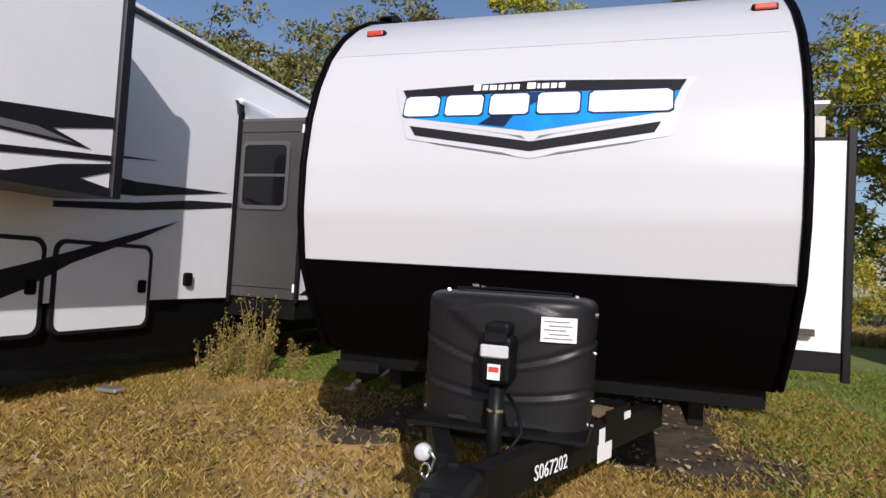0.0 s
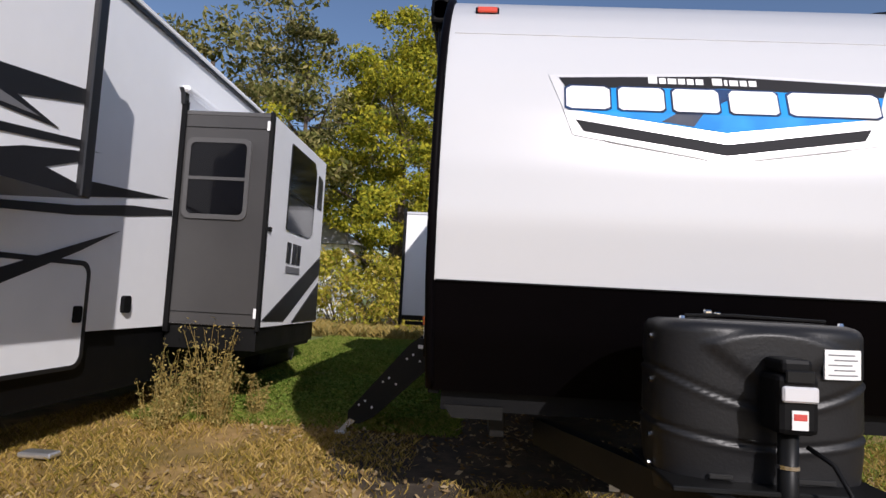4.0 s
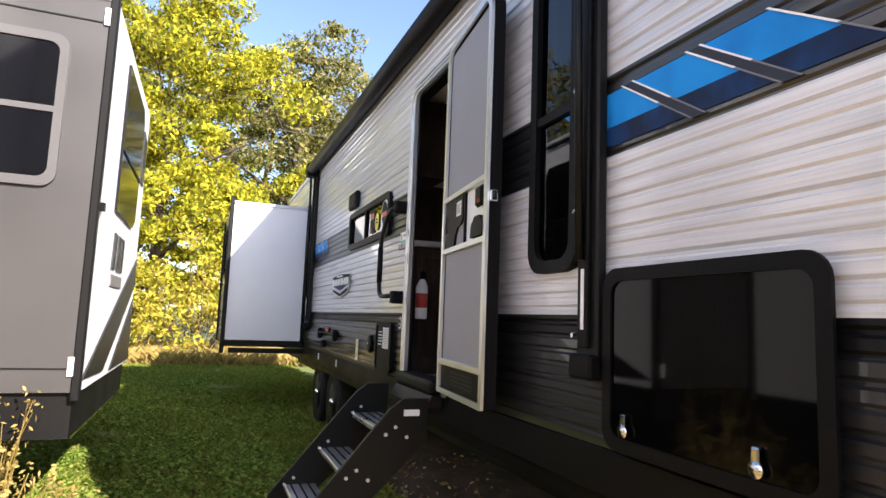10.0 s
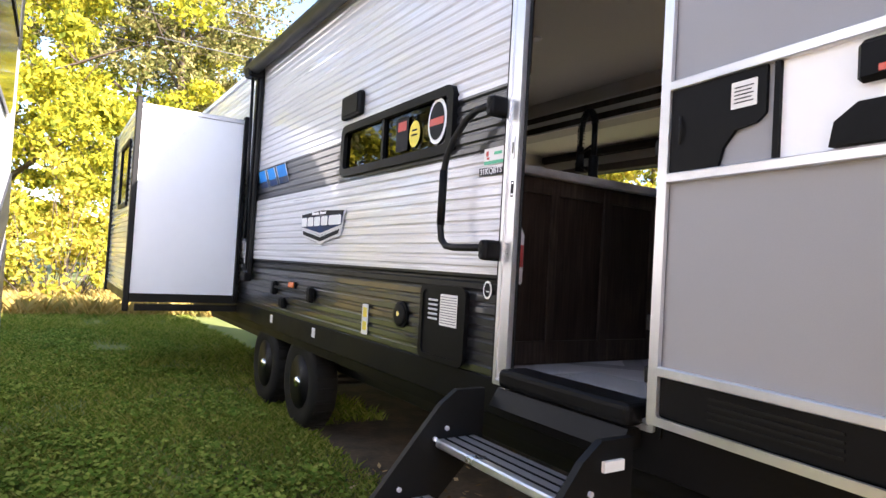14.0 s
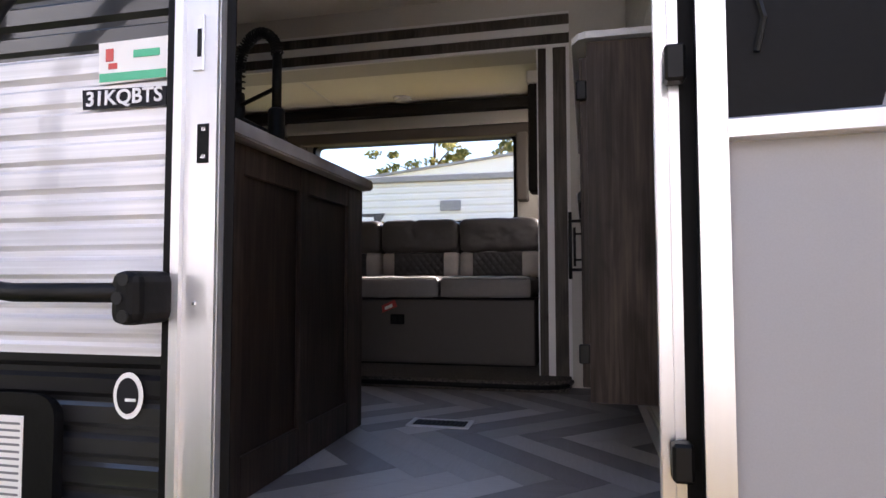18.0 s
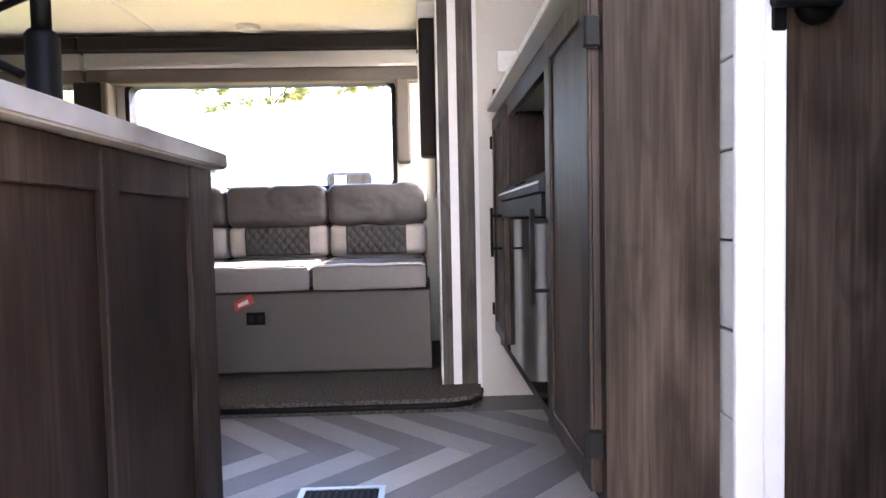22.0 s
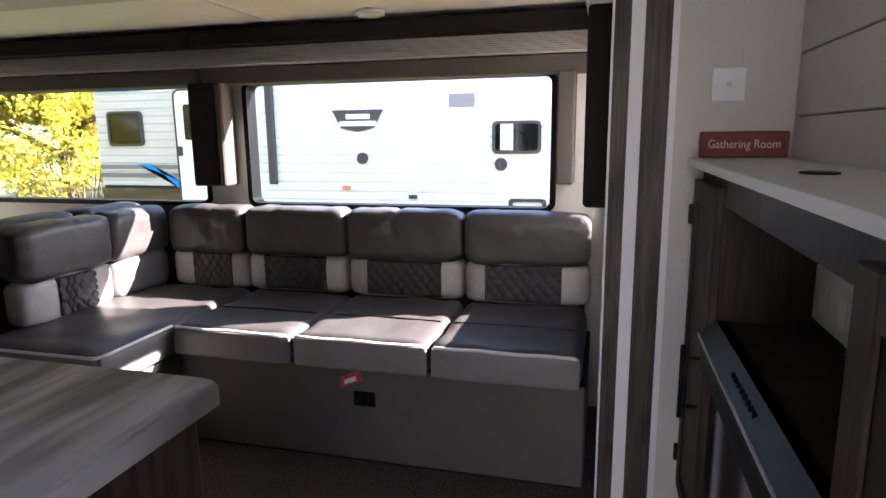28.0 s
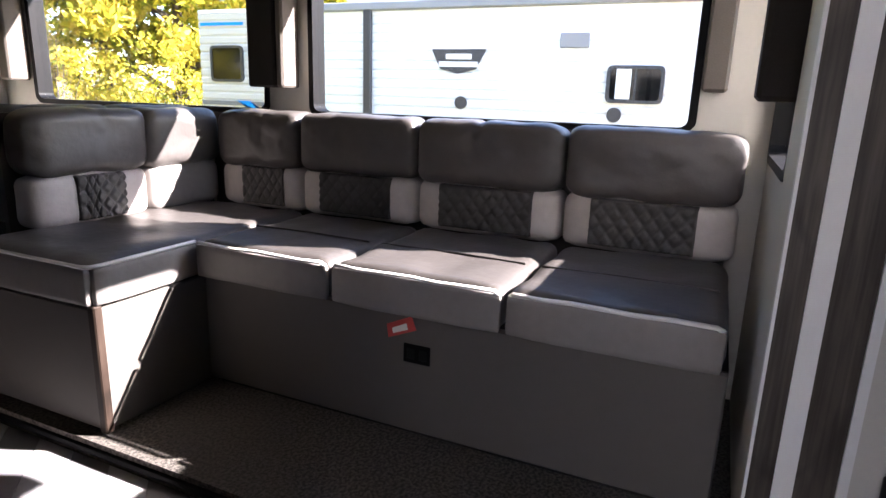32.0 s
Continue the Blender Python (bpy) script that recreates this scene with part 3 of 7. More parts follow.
wall_south = tagged(new("wall_south"), "curved white front cap of the trailer with black lower half", "wall", kind="structure")
ob = raw_mesh("cap_panel", *profile_sheet(steps(1.238, 3.08, 40), XW + 0.02, XE - 0.02), CAP_WHITE, wall_south, True)
tagged(ob, "glossy white curved cap")
ob = raw_mesh("lower_panel", *profile_sheet(steps(0.72, 1.235, 14), XW + 0.02, XE - 0.02), BLACK_GLOSS, wall_south, True)
tagged(ob, "black lower front panel")
part("seam", slab([(XW + 0.03, 1.2355), (XE - 0.03, 1.2355), (XE - 0.03, 1.2415), (XW + 0.03, 1.2415)], "y", 3.268, 3.285), BLACK_PLASTIC, wall_south)
part("seam", tube([(XW + 0.05, front_y(2.42) - 0.001, 2.42), (XE - 0.05, front_y(2.42) - 0.001, 2.42)], 0.003, 5), DECAL_SILVER, wall_south)
for x in (XW + 0.006, XE - 0.006):
    zs = steps(0.74, 3.08, 44)
    part("edge_trim", tube([(x, front_y(z) - 0.004, z) for z in zs], 0.020, 8), BLACK_GLOSS, wall_south, "glossy black edge moulding", True)
part("backing", box(XW + 0.05, XE - 0.05, 3.75, 3.80, 0.74, 2.70), RECESS_SHADE, wall_south)

ob = raw_mesh("roof", *(lambda r: (r[0], r[1]))(([(XW, 5.6, 3.08), (XE, 5.6, 3.08), (XE, YR, 3.10), (XW, YR, 3.10), (XW, 5.6, 3.11), (XE, 5.6, 3.11), (XE, YR, 3.15), (XW, YR, 3.15)],
    [(0, 1, 2, 3), (7, 6, 5, 4), (0, 4, 5, 1), (1, 5, 6, 2), (2, 6, 7, 3), (3, 7, 4, 0)])), WHITE_PAINT)
tagged(ob, "flat white membrane trailer roof", "roof", kind="structure")
single("wall_north", box(XW + 0.02, XE, YR - 0.05, YR, 0.74, 3.08), WHITE_PAINT, "plain rear wall of the trailer", "wall", kind="structure")
SL = (6.15, 9.82, 0.84, 2.592)   # the opening to the seating slide-out
single("wall_east", wall_with_holes("x", 0.43, XE, 5.3, YR - 0.05, 0.74, 3.06, [SL]), CREAM, "cream wall with the slide-out opening", "wall", kind="structure")
belly = tagged(new("underbody"), "black trailer underbody and steel frame rails", "chassis", kind="structure")
part("belly_pan", box(XW + 0.06, XE - 0.05, 3.7, YR - 0.02, 0.62, 0.735), BLACK_PLASTIC, belly)
for x in (XW + 0.35, XE - 0.35):
    part("frame_rail", box(x - 0.04, x + 0.04, 3.9, YR, 0.46, 0.62, 0.004), BLACK_STEEL, belly)


# ---- brand shield: plain shapes only ----
def shield(name, width, height, m, parent=None, label="", category="badge", bend=False, field=None):
    """A badge: silver rim, black band, blue field with a dark streak, pale blocks, dark chevron. Drawn in x right, y up, z out."""
    root = tagged(new(name), label, category)
    w, h = width / 2, height / 2

    def plate(nm, pts, z0, z1, mat):
        bm = slab([(x * w, y * h) for x, y in pts], "z", z0, z1)
        if bend:
            for k in range(1, 12):
                bmesh.ops.bisect_plane(bm, geom=bm.verts[:] + bm.edges[:] + bm.faces[:], plane_co=(0, -h + height * k / 12, 0), plane_no=(0, 1, 0))
        for v in bm.verts:
            p = m @ v.co
            if bend:
                p = Vector((p.x, front_y(p.z) - v.co.z, p.z))
            v.co = p
        bmesh.ops.recalc_face_normals(bm, faces=bm.faces[:])
        return part(nm, bm, mat, root)

    def grown(pts, g):
        cx, cy = sum(p[0] for p in pts) / len(pts), sum(p[1] for p in pts) / len(pts)
        return [(x + math.copysign(g * height / width, x - cx), y + math.copysign(g, y - cy)) for x, y in pts]

    plate("silver_edge", [(-1, 0.84), (0, 1.0), (1, 0.86), (0.95, 0.56), (0.85, -0.50), (0, -1), (-0.86, -0.50)], 0.001, 0.004, DECAL_SILVER)
    plate("black_band", [(-0.94, 0.78), (0, 0.92), (0.94, 0.80), (0.90, 0.54), (0, 0.635), (-0.90, 0.55)], 0.005, 0.007, DECAL_BLACK)
    plate("blue_field", [(-0.90, 0.54), (0, 0.625), (0.90, 0.53), (0.85, 0.05), (0, -0.36), (-0.85, 0.02)], 0.0048, 0.0062, field or BLUE)
    plate("dark_streak", [(-0.06, 0.615), (0.06, 0.615), (0.04, 0.40), (-0.12, 0.05), (-0.18, -0.25), (-0.36, -0.17), (-0.24, 0.10)], 0.0064, 0.0068, NAVY)
    plate("chevron", [(-0.845, -0.18), (0, -0.60), (0.80, -0.18), (0.76, -0.42), (0, -0.83), (-0.80, -0.42)], 0.005, 0.007, DECAL_BLACK)
    for sx in (-1, 1):
        plate("grey_bar", [(0.66 * sx, -0.16), (0.16 * sx, -0.42), (0.03 * sx, -0.55), (0.06 * sx, -0.46)], 0.0045, 0.0055, NB_GRAPHIC2)
        plate("grey_bar", [(0.70 * sx, -0.585), (0.18 * sx, -0.85), (0.10 * sx, -0.935), (0.64 * sx, -0.64)], 0.0045, 0.0055, NB_GRAPHIC2)
    x = -0.42
    for k, wide in enumerate((0.062, 0.05, 0.06, 0.05, 0.05, 0.055, 0.0, 0.068, 0.03, 0.06, 0.05, 0.055)):
        if wide:
            plate("pale_bar", [(x, 0.70), (x + wide - 0.012, 0.70), (x + wide - 0.012, 0.83 + 0.03 * (k in (0, 7))), (x, 0.83 + 0.03 * (k in (0, 7)))], 0.0072, 0.009, DECAL_WHITE)
        x += wide or 0.04
    lo, hi = 0.06, 0.58
    blocks = []
    for x0, x1, cut in ((-0.90, -0.65, 0.03), (-0.60, -0.34, 0.02), (-0.29, -0.03, 0.02), (0.03, 0.30, 0.02), (0.36, 0.86, 0.03)):
        h0, h1 = 0.05, 0.07
        blocks.append([(x0 + cut, lo), (x1 - cut, lo), (x1, lo + h0), (x1, hi - h1), (x1 - cut, hi), (x0 + cut, hi), (x0, hi - h1), (x0, lo + h0)])
    for pts in blocks:
        plate("block_edge", grown(pts, 0.035), 0.007, 0.0082, NAVY)
        plate("pale_block", pts, 0.0086, 0.0105, DECAL_WHITE)
    return root


shield("front_badge", 1.50, 0.43, at(-0.585, 3.25, 1.995) @ FACE_S, None, "large blue and black shield decal on the white cap", "badge", True)
shield("side_badge", 0.82, 0.245, at(XW - 0.006, 8.60, 1.52) @ FACE_W, None, "small navy and silver shield decal on the siding", field=NAVY)

for x in (-1.62, 0.49):
    light = thing("marker_light", "amber marker light on the front cap", "marker light", "cap marker lights")
    y = front_y(2.62) - 0.012
    part("base", box(x - 0.06, x + 0.06, y - 0.012, y + 0.03, 2.60, 2.64, 0.006), BLACK_PLASTIC, light)
    part("lens", box(x - 0.05, x + 0.05, y - 0.026, y - 0.012, 2.605, 2.635, 0.006, 2), RED, light, "orange-red lens")


# ---- awning along the door side ----
awning = thing("awning", "black rolled-up awning with two upright arms on the trailer side", "awning")
part("roller", tube([(XW - 0.10, 4.42, 3.02), (XW - 0.10, 10.42, 3.02)], 0.062, 18), BLACK_STEEL, awning, "black roller tube", True)
part("rail", box(XW - 0.05, XW, 4.4, 10.45, 3.03, 3.09, 0.01), BLACK_STEEL, awning)
for y in (4.44, 10.24):
    arm = part("arm", box(XW - 0.045, XW - 0.004, y, y + 0.115, 1.12, 3.0, 0.008), BLACK_STEEL, awning, "black upright arm")
    part("channel", box(XW - 0.062, XW - 0.045, y + 0.03, y + 0.085, 1.16, 2.94, 0.004), BLACK_PLASTIC, arm)
    part("strut", tube([(XW - 0.075, y + 0.058, 1.45), (XW - 0.10, y + 0.058, 2.96)], 0.014, 8), BLACK_STEEL, arm, smooth=True)
    part("head", box(XW - 0.16, XW - 0.01, y - 0.02, y + 0.14, 2.93, 3.10, 0.02, 2), BLACK_PLASTIC, arm)
    part("foot", box(XW - 0.075, XW - 0.004, y - 0.005, y + 0.12, 1.06, 1.14, 0.01), BLACK_PLASTIC, arm)
    for z in (1.20, 1.62, 2.05):
        part("bolt", lathe([(0.009, -0.010), (0.009, 0.0)], (XW - 0.062, y + 0.10, z), "x", 8), CHROME, arm)
    part("strip", box(XW - 0.066, XW - 0.063, y + 0.045, y + 0.06, 1.22, 1.42), DECAL_WHITE, arm)


# ---- windows on the side wall ----
def trailer_window(name, y0, y1, z0, z1, r, bars, label, deep=0.5):
    w = tagged(new(name), label, "window", kind="structure")
    out, inn = rounded(y0 - 0.035, y1 + 0.035, z0 - 0.035, z1 + 0.035, r + 0.02), rounded(y0 + 0.012, y1 - 0.012, z0 + 0.012, z1 - 0.012, r)
    part("window_frame", ring_frame(out, inn, "x", XW - 0.028, XW + 0.03), BLACK_PLASTIC, w, "black rounded window frame")
    p = part("pane", slab(inn, "x", XW - 0.004, XW - 0.001), GLASS_DARK, w, "dark tinted pane")
    for b in bars:
        part("bar", box(XW - 0.022, XW + 0.0, *b), BLACK_PLASTIC, w)
    return w


window_1 = trailer_window("window_1", *WIN_A, 0.07, [(4.625, 4.895, 2.02, 2.055)], "tall dark window beside the entry door")
window_2 = trailer_window("window_2", *WIN_B, 0.035, [(7.70, 7.725, 1.865, 2.125)], "low wide kitchen window covered with stickers")
part("blind", box(XW + 0.03, XW + 0.036, 4.66, 4.90, 1.50, 2.0), SCREEN_GREY, window_1, "grey half-drawn blind")


def oval(y, z, ry, rz, n=20):
    return [(y + ry * math.cos(2 * math.pi * k / n), z + rz * math.sin(2 * math.pi * k / n)) for k in range(n)]


def sticker(name, outline, mat, label, x=XW - 0.012, bars=(), barmat=DECAL_BLACK):
    s = single(name, slab(outline, "x", x - 0.0015, x), mat, label, "sticker")
    for b in bars:
        part("printed_bar", box(x - 0.0028, x - 0.0016, *b), barmat, s)
    return s


sticker("window_sticker", oval(7.14, 2.005, 0.085, 0.115), DECAL_WHITE, "round white and black sticker on the kitchen window", bars=[(7.08, 7.20, 1.98, 2.02)], barmat=STICK_RED)
sticker("window_sticker", oval(7.14, 2.005, 0.068, 0.095), DECAL_BLACK, "black round print with red band", XW - 0.0155, [(7.075, 7.205, 1.985, 2.02)], STICK_RED)
sticker("window_sticker", oval(7.36, 1.975, 0.055, 0.07), YELLOW, "yellow round sticker on the kitchen window", bars=[(7.335, 7.385, 1.99, 2.0), (7.33, 7.39, 1.965, 1.975)])
sticker("window_sticker", [(7.43, 1.90), (7.56, 1.90), (7.56, 2.08), (7.43, 2.08)], DECAL_BLACK, "dark square sticker with red print", bars=[(7.45, 7.54, 2.01, 2.06)], barmat=STICK_RED)
sticker("model_sticker", [(6.605, 1.742), (6.742, 1.738), (6.744, 1.812), (6.605, 1.814)], PAPER, "white and green sticker beside the door", XW - 0.004, [(6.607, 6.740, 1.742, 1.757), (6.62, 6.672, 1.781, 1.794)], GREEN)
for y0, y1, z0, z1 in ((6.705, 6.722, 1.764, 1.774), (6.713, 6.728, 1.778, 1.800)):
    sticker("sticker_mark", [(y0, z0), (y1, z0), (y1, z1), (y0, z1)], STICK_RED, "small red mark printed on the sticker", XW - 0.0056)
plate = sticker("model_plate", [(6.606, 1.694), (6.774, 1.696), (6.776, 1.731), (6.606, 1.727)], DECAL_BLACK, "black plate with the silver model number", XW - 0.004)
lettering("model_number", "31KQBTS", 0.036, at(XW - 0.0066, 6.690, 1.7125) @ FACE_W, DECAL_SILVER, plate, 0.0008, 1.05, 0.0006)
sticker("oval_sticker", oval(6.667, 1.204, 0.029, 0.039), DECAL_WHITE, "white oval seal sticker", XW - 0.004)
sticker("oval_sticker", oval(6.667, 1.204, 0.021, 0.030), DECAL_BLACK, "dark centre of the oval seal", XW - 0.006, [(6.65, 6.67, 1.195, 1.20)], DECAL_WHITE)
sticker("tyre_label", [(7.79, 0.875), (7.87, 0.875), (7.87, 1.05), (7.79, 1.05)], PAPER, "narrow pale label with two round marks", XW - 0.004, [(7.805, 7.855, 0.975, 1.03), (7.805, 7.855, 0.90, 0.95)], YELLOW)
for y in (8.62, 9.57):
    sticker("axle_label", [(y - 0.03, 0.755), (y + 0.03, 0.755), (y + 0.03, 0.82), (y - 0.03, 0.82)], PAPER, "small white label on the black skirt", XW - 0.006)


def decal(y0, y1, z0, z1, lean, slashes, label):
    """A slanted blue field in the charcoal stripe, dark below, crossed by pairs of thin silver slashes."""
    root = thing("blue_decal", label, "decal")
    x = XW - 0.003

    def band(nm, a, b, f0, f1, d, mat):
        za, zb = z0 + (z1 - z0) * f0, z0 + (z1 - z0) * f1
        part(nm, slab([(a + lean * f0, za), (b + lean * f0, za), (b + lean * f1, zb), (a + lean * f1, zb)], "x", x - d - 0.0012, x - d), mat, root)

    band("blue_field", y0, y1, 0.36, 1.0, 0.0, BLUE)
    band("dark_field", y0, y1, 0.0, 0.36, 0.0002, NAVY)
    for a in slashes:
        band("grey_band", a, a + 0.062, -0.06, 1.0, 0.0018, SLATE)
        for q in (0.0, 0.052):
            band("silver_slash", a + q, a + q + 0.010, 0.42, 1.03, 0.0036, DECAL_WHITE)
            band("grey_slash", a + q + 0.001, a + q + 0.009, -0.06, 0.42, 0.0036, NB_GRAPHIC2)
    band("silver_slash", y0 - 0.010, y0, 0.40, 1.03, 0.0036, DECAL_WHITE)
    band("grey_slash", y0 - 0.009, y0, -0.02, 0.40, 0.0036, NB_GRAPHIC2)


decal(3.526, 4.43, 1.828, 2.012, 0.28, (3.735, 4.02), "blue slanted decal with silver slashes near the trailer front")
decal(9.35, 10.10, 1.90, 2.06, 0.14, (9.58, 9.84), "blue slanted decal with silver slashes near the rear awning arm")


def arched(a0, a1, b0, b1, r, n=5):
    """A rectangle with round upper corners and nearly square lower ones."""
    top = rounded(a0, a1, b0, b1, r, n)[: 2 * n + 2]
    low = rounded(a0, a1, b0, b1, 0.01, n)[2 * n + 2:]
    return top + low


# ---- entry door ----
FLOOR_Z = 0.866
door_1 = tagged(new("door_1"), "open entry door folded flat against the trailer side, with its insect screen", "door", kind="structure")
y0, y1, z0, z1 = DOOR
frame_ob = part("door_frame", ring_frame(arched(y0 - 0.030, y1 + 0.080, z0 - 0.03, z1 + 0.035, 0.10), arched(y0, y1, z0 + 0.005, z1 - 0.008, 0.07), "x", XW - 0.010, XW + 0.006), ALUMINIUM, door_1, "bright aluminium door frame")
part("outer_lip", ring_frame(arched(y0 - 0.031, y1 + 0.081, z0 - 0.031, z1 + 0.036, 0.10), arched(y0 - 0.018, y1 + 0.065, z0 - 0.012, z1 + 0.020, 0.09), "x", XW - 0.020, XW - 0.0102), ALUMINIUM, frame_ob)
part("inner_lip", ring_frame(arched(y0 - 0.010, y1 + 0.014, z0 - 0.006, z1 + 0.008, 0.08), arched(y0 - 0.001, y1 + 0.001, z0 + 0.004, z1 - 0.007, 0.07), "x", XW - 0.018, XW - 0.0102), ALUMINIUM, frame_ob)
part("gasket", ring_frame(arched(y0 - 0.052, y1 + 0.100, z0 - 0.045, z1 + 0.055, 0.11), arched(y0 - 0.032, y1 + 0.082, z0 - 0.032, z1 + 0.037, 0.10), "x", XW - 0.012, XW + 0.0), BLACK_PLASTIC, door_1, "black seal round the frame")
plate_ob = part("latch_plate", box(XW - 0.014, XW - 0.0102, y1 + 0.016, y1 + 0.040, 1.59, 1.655, 0.001), BLACK_PLASTIC, door_1, "black latch plate")
for z in (1.600, 1.645):
    part("screw", box(XW - 0.0155, XW - 0.014, y1 + 0.023, y1 + 0.031, z - 0.003, z + 0.003), CHROME, plate_ob)
plate_ob = part("strike_plate", box(XW - 0.014, XW - 0.0102, y1 + 0.030, y1 + 0.050, 1.745, 1.84, 0.001), ALUMINIUM, door_1, "silver strike plate with a slot")
part("slot", box(XW - 0.0155, XW - 0.014, y1 + 0.034, y1 + 0.041, 1.768, 1.815), BLACK_STEEL, plate_ob)
part("screw", box(XW - 0.015, XW - 0.0102, y1 + 0.036, y1 + 0.044, 1.355, 1.363, 0.002), CHROME, frame_ob)
leaf_pose = at(XW - 0.03, 5.772, 0) @ Matrix.Rotation(radians(-6), 4, "Z")


def leaf_box(x0, x1, y0, y1, z0, z1, bev=0.0):
    bm = box(x0, x1, y0, y1, z0, z1, bev)
    bmesh.ops.transform(bm, matrix=leaf_pose, verts=bm.verts[:])
    return bm


def leaf_slab(bm):
    bmesh.ops.transform(bm, matrix=leaf_pose, verts=bm.verts[:])
    return bm


LW = 0.70


leaf = part("door_leaf", leaf_slab(slab(arched(-LW, 0.0, 0.87, 2.71, 0.09), "x", -0.012, 0.022)), BLACK_PLASTIC, door_1, "black-edged door leaf")
screen = part("screen_frame", leaf_slab(ring_frame(arched(-LW, 0.0, 0.87, 2.71, 0.09), arched(-LW + 0.035, -0.035, 0.895, 2.675, 0.06), "x", -0.045, -0.031)), ALUMINIUM, door_1, "white-silver screen door frame")
part("leaf_edge", leaf_slab(ring_frame(arched(-LW, 0.0, 0.87, 2.71, 0.09), arched(-LW + 0.008, -0.008, 0.878, 2.702, 0.085), "x", -0.0305, -0.0125)), BLACK_PLASTIC, leaf)
for z in (1.025, 1.585, 1.855):
    part("rail", leaf_box(-0.045, -0.014, -LW + 0.03, -0.03, z - 0.014, z + 0.014, 0.003), ALUMINIUM, screen)
part("kick_panel", leaf_box(-0.030, -0.015, -LW + 0.03, -0.03, 0.90, 1.012), BLACK_PLASTIC, screen, "black vented kick panel")
for k in range(4):
    part("vent_slot", leaf_box(-0.033, -0.030, -0.55, -0.2, 0.925 + 0.018 * k, 0.932 + 0.018 * k), BLACK_STEEL, screen)
part("mesh", leaf_box(-0.026, -0.018, -LW + 0.03, -0.03, 1.038, 1.572), SCREEN_GREY, screen, "grey insect mesh")
part("mesh", leaf_box(-0.026, -0.018, -LW + 0.03, -0.03, 1.868, 2.66), SCREEN_GREY, screen, "grey insect mesh")
part("hand_panel", leaf_box(-0.024, -0.018, -LW + 0.03, -0.36, 1.60, 1.842), WHITE_PAINT, screen, "white panel behind the screen")
part("hand_panel", leaf_box(-0.024, -0.018, -0.358, -0.03, 1.60, 1.842), SCREEN_GREY, screen)
part("slider", leaf_slab(slab([(-0.035, 1.60), (-0.20, 1.60), (-0.215, 1.65), (-0.25, 1.69), (-0.31, 1.70), (-0.335, 1.72), (-0.335, 1.842), (-0.035, 1.842)], "x", -0.036, -0.026)), BLACK_PLASTIC, screen, "black sliding hand panel")
part("finger_pull", leaf_slab(tube([(-0.040, -0.07, 1.68), (-0.046, -0.078, 1.72), (-0.040, -0.07, 1.76)], 0.004, 6)), BLACK_STEEL, screen)
part("edge_strip", leaf_box(-0.036, -0.024, -0.37, -0.355, 1.60, 1.842), BLACK_PLASTIC, screen)
part("paper_label", leaf_box(-0.0375, -0.0362, -0.31, -0.235, 1.745, 1.815), PAPER, screen, "white instruction label")
for k in range(5):
    part("print_line", leaf_box(-0.0385, -0.0376, -0.30 + 0.005 * (k % 2), -0.245, 1.758 + 0.010 * k, 1.761 + 0.010 * k), DECAL_BLACK, screen)
part("lock_box", leaf_box(-0.05, -0.024, -0.64, -0.55, 1.735, 1.83, 0.012), BLACK_PLASTIC, screen, "black inner latch")
part("lock_light", leaf_box(-0.053, -0.05, -0.625, -0.60, 1.75, 1.765), RED, screen)
part("handle", leaf_slab(slab([(-0.665, 1.605), (-0.50, 1.605), (-0.51, 1.66), (-0.56, 1.695), (-0.62, 1.695), (-0.665, 1.66)], "x", -0.05, -0.024)), BLACK_PLASTIC, screen, "black door handle housing")
part("latch_bolt", leaf_box(-0.03, 0.0, -LW - 0.022, -LW, 1.74, 1.79, 0.004), CHROME, door_1, "chrome latch on the door edge")
for z in (0.98, 1.135, 1.66, 2.2, 2.55):
    part("hinge", box(XW - 0.05, XW - 0.021, 5.785, 5.812, z, z + 0.05, 0.004), BLACK_STEEL, door_1, "black hinge")
part("liner", box(XW + 0.045, XW + 0.079, 5.799, 5.805, FLOOR_Z, 2.70), WHITE_TRIM, door_1, "white jamb edge")
part("liner", box(XW + 0.007, XW + 0.010, 6.484, 6.60, FLOOR_Z, 2.70), BLACK_PLASTIC, door_1)
part("liner", box(XW + 0.011, XW + 0.085, 5.822, 6.70, 2.70, 2.719), BLACK_PLASTIC, door_1)
part("inner_gasket", box(XW + 0.018, XW + 0.031, 5.812, 5.819, FLOOR_Z, 2.70), BLACK_PLASTIC, door_1, "black inner seal")
part("threshold", box(XW - 0.085, XW + 0.06, y0 + 0.012, y1 - 0.03, 0.838, 0.912, 0.022, 3), BLACK_PLASTIC, door_1, "black rubber threshold")
part("step_flap", slab([(XW - 0.07, 0.834), (XW - 0.01, 0.834), (XW - 0.01, 0.77), (XW - 0.11, 0.77)], "y", y0 + 0.02, y1 - 0.02), BLACK_STEEL, door_1, "black folding flap below the threshold")

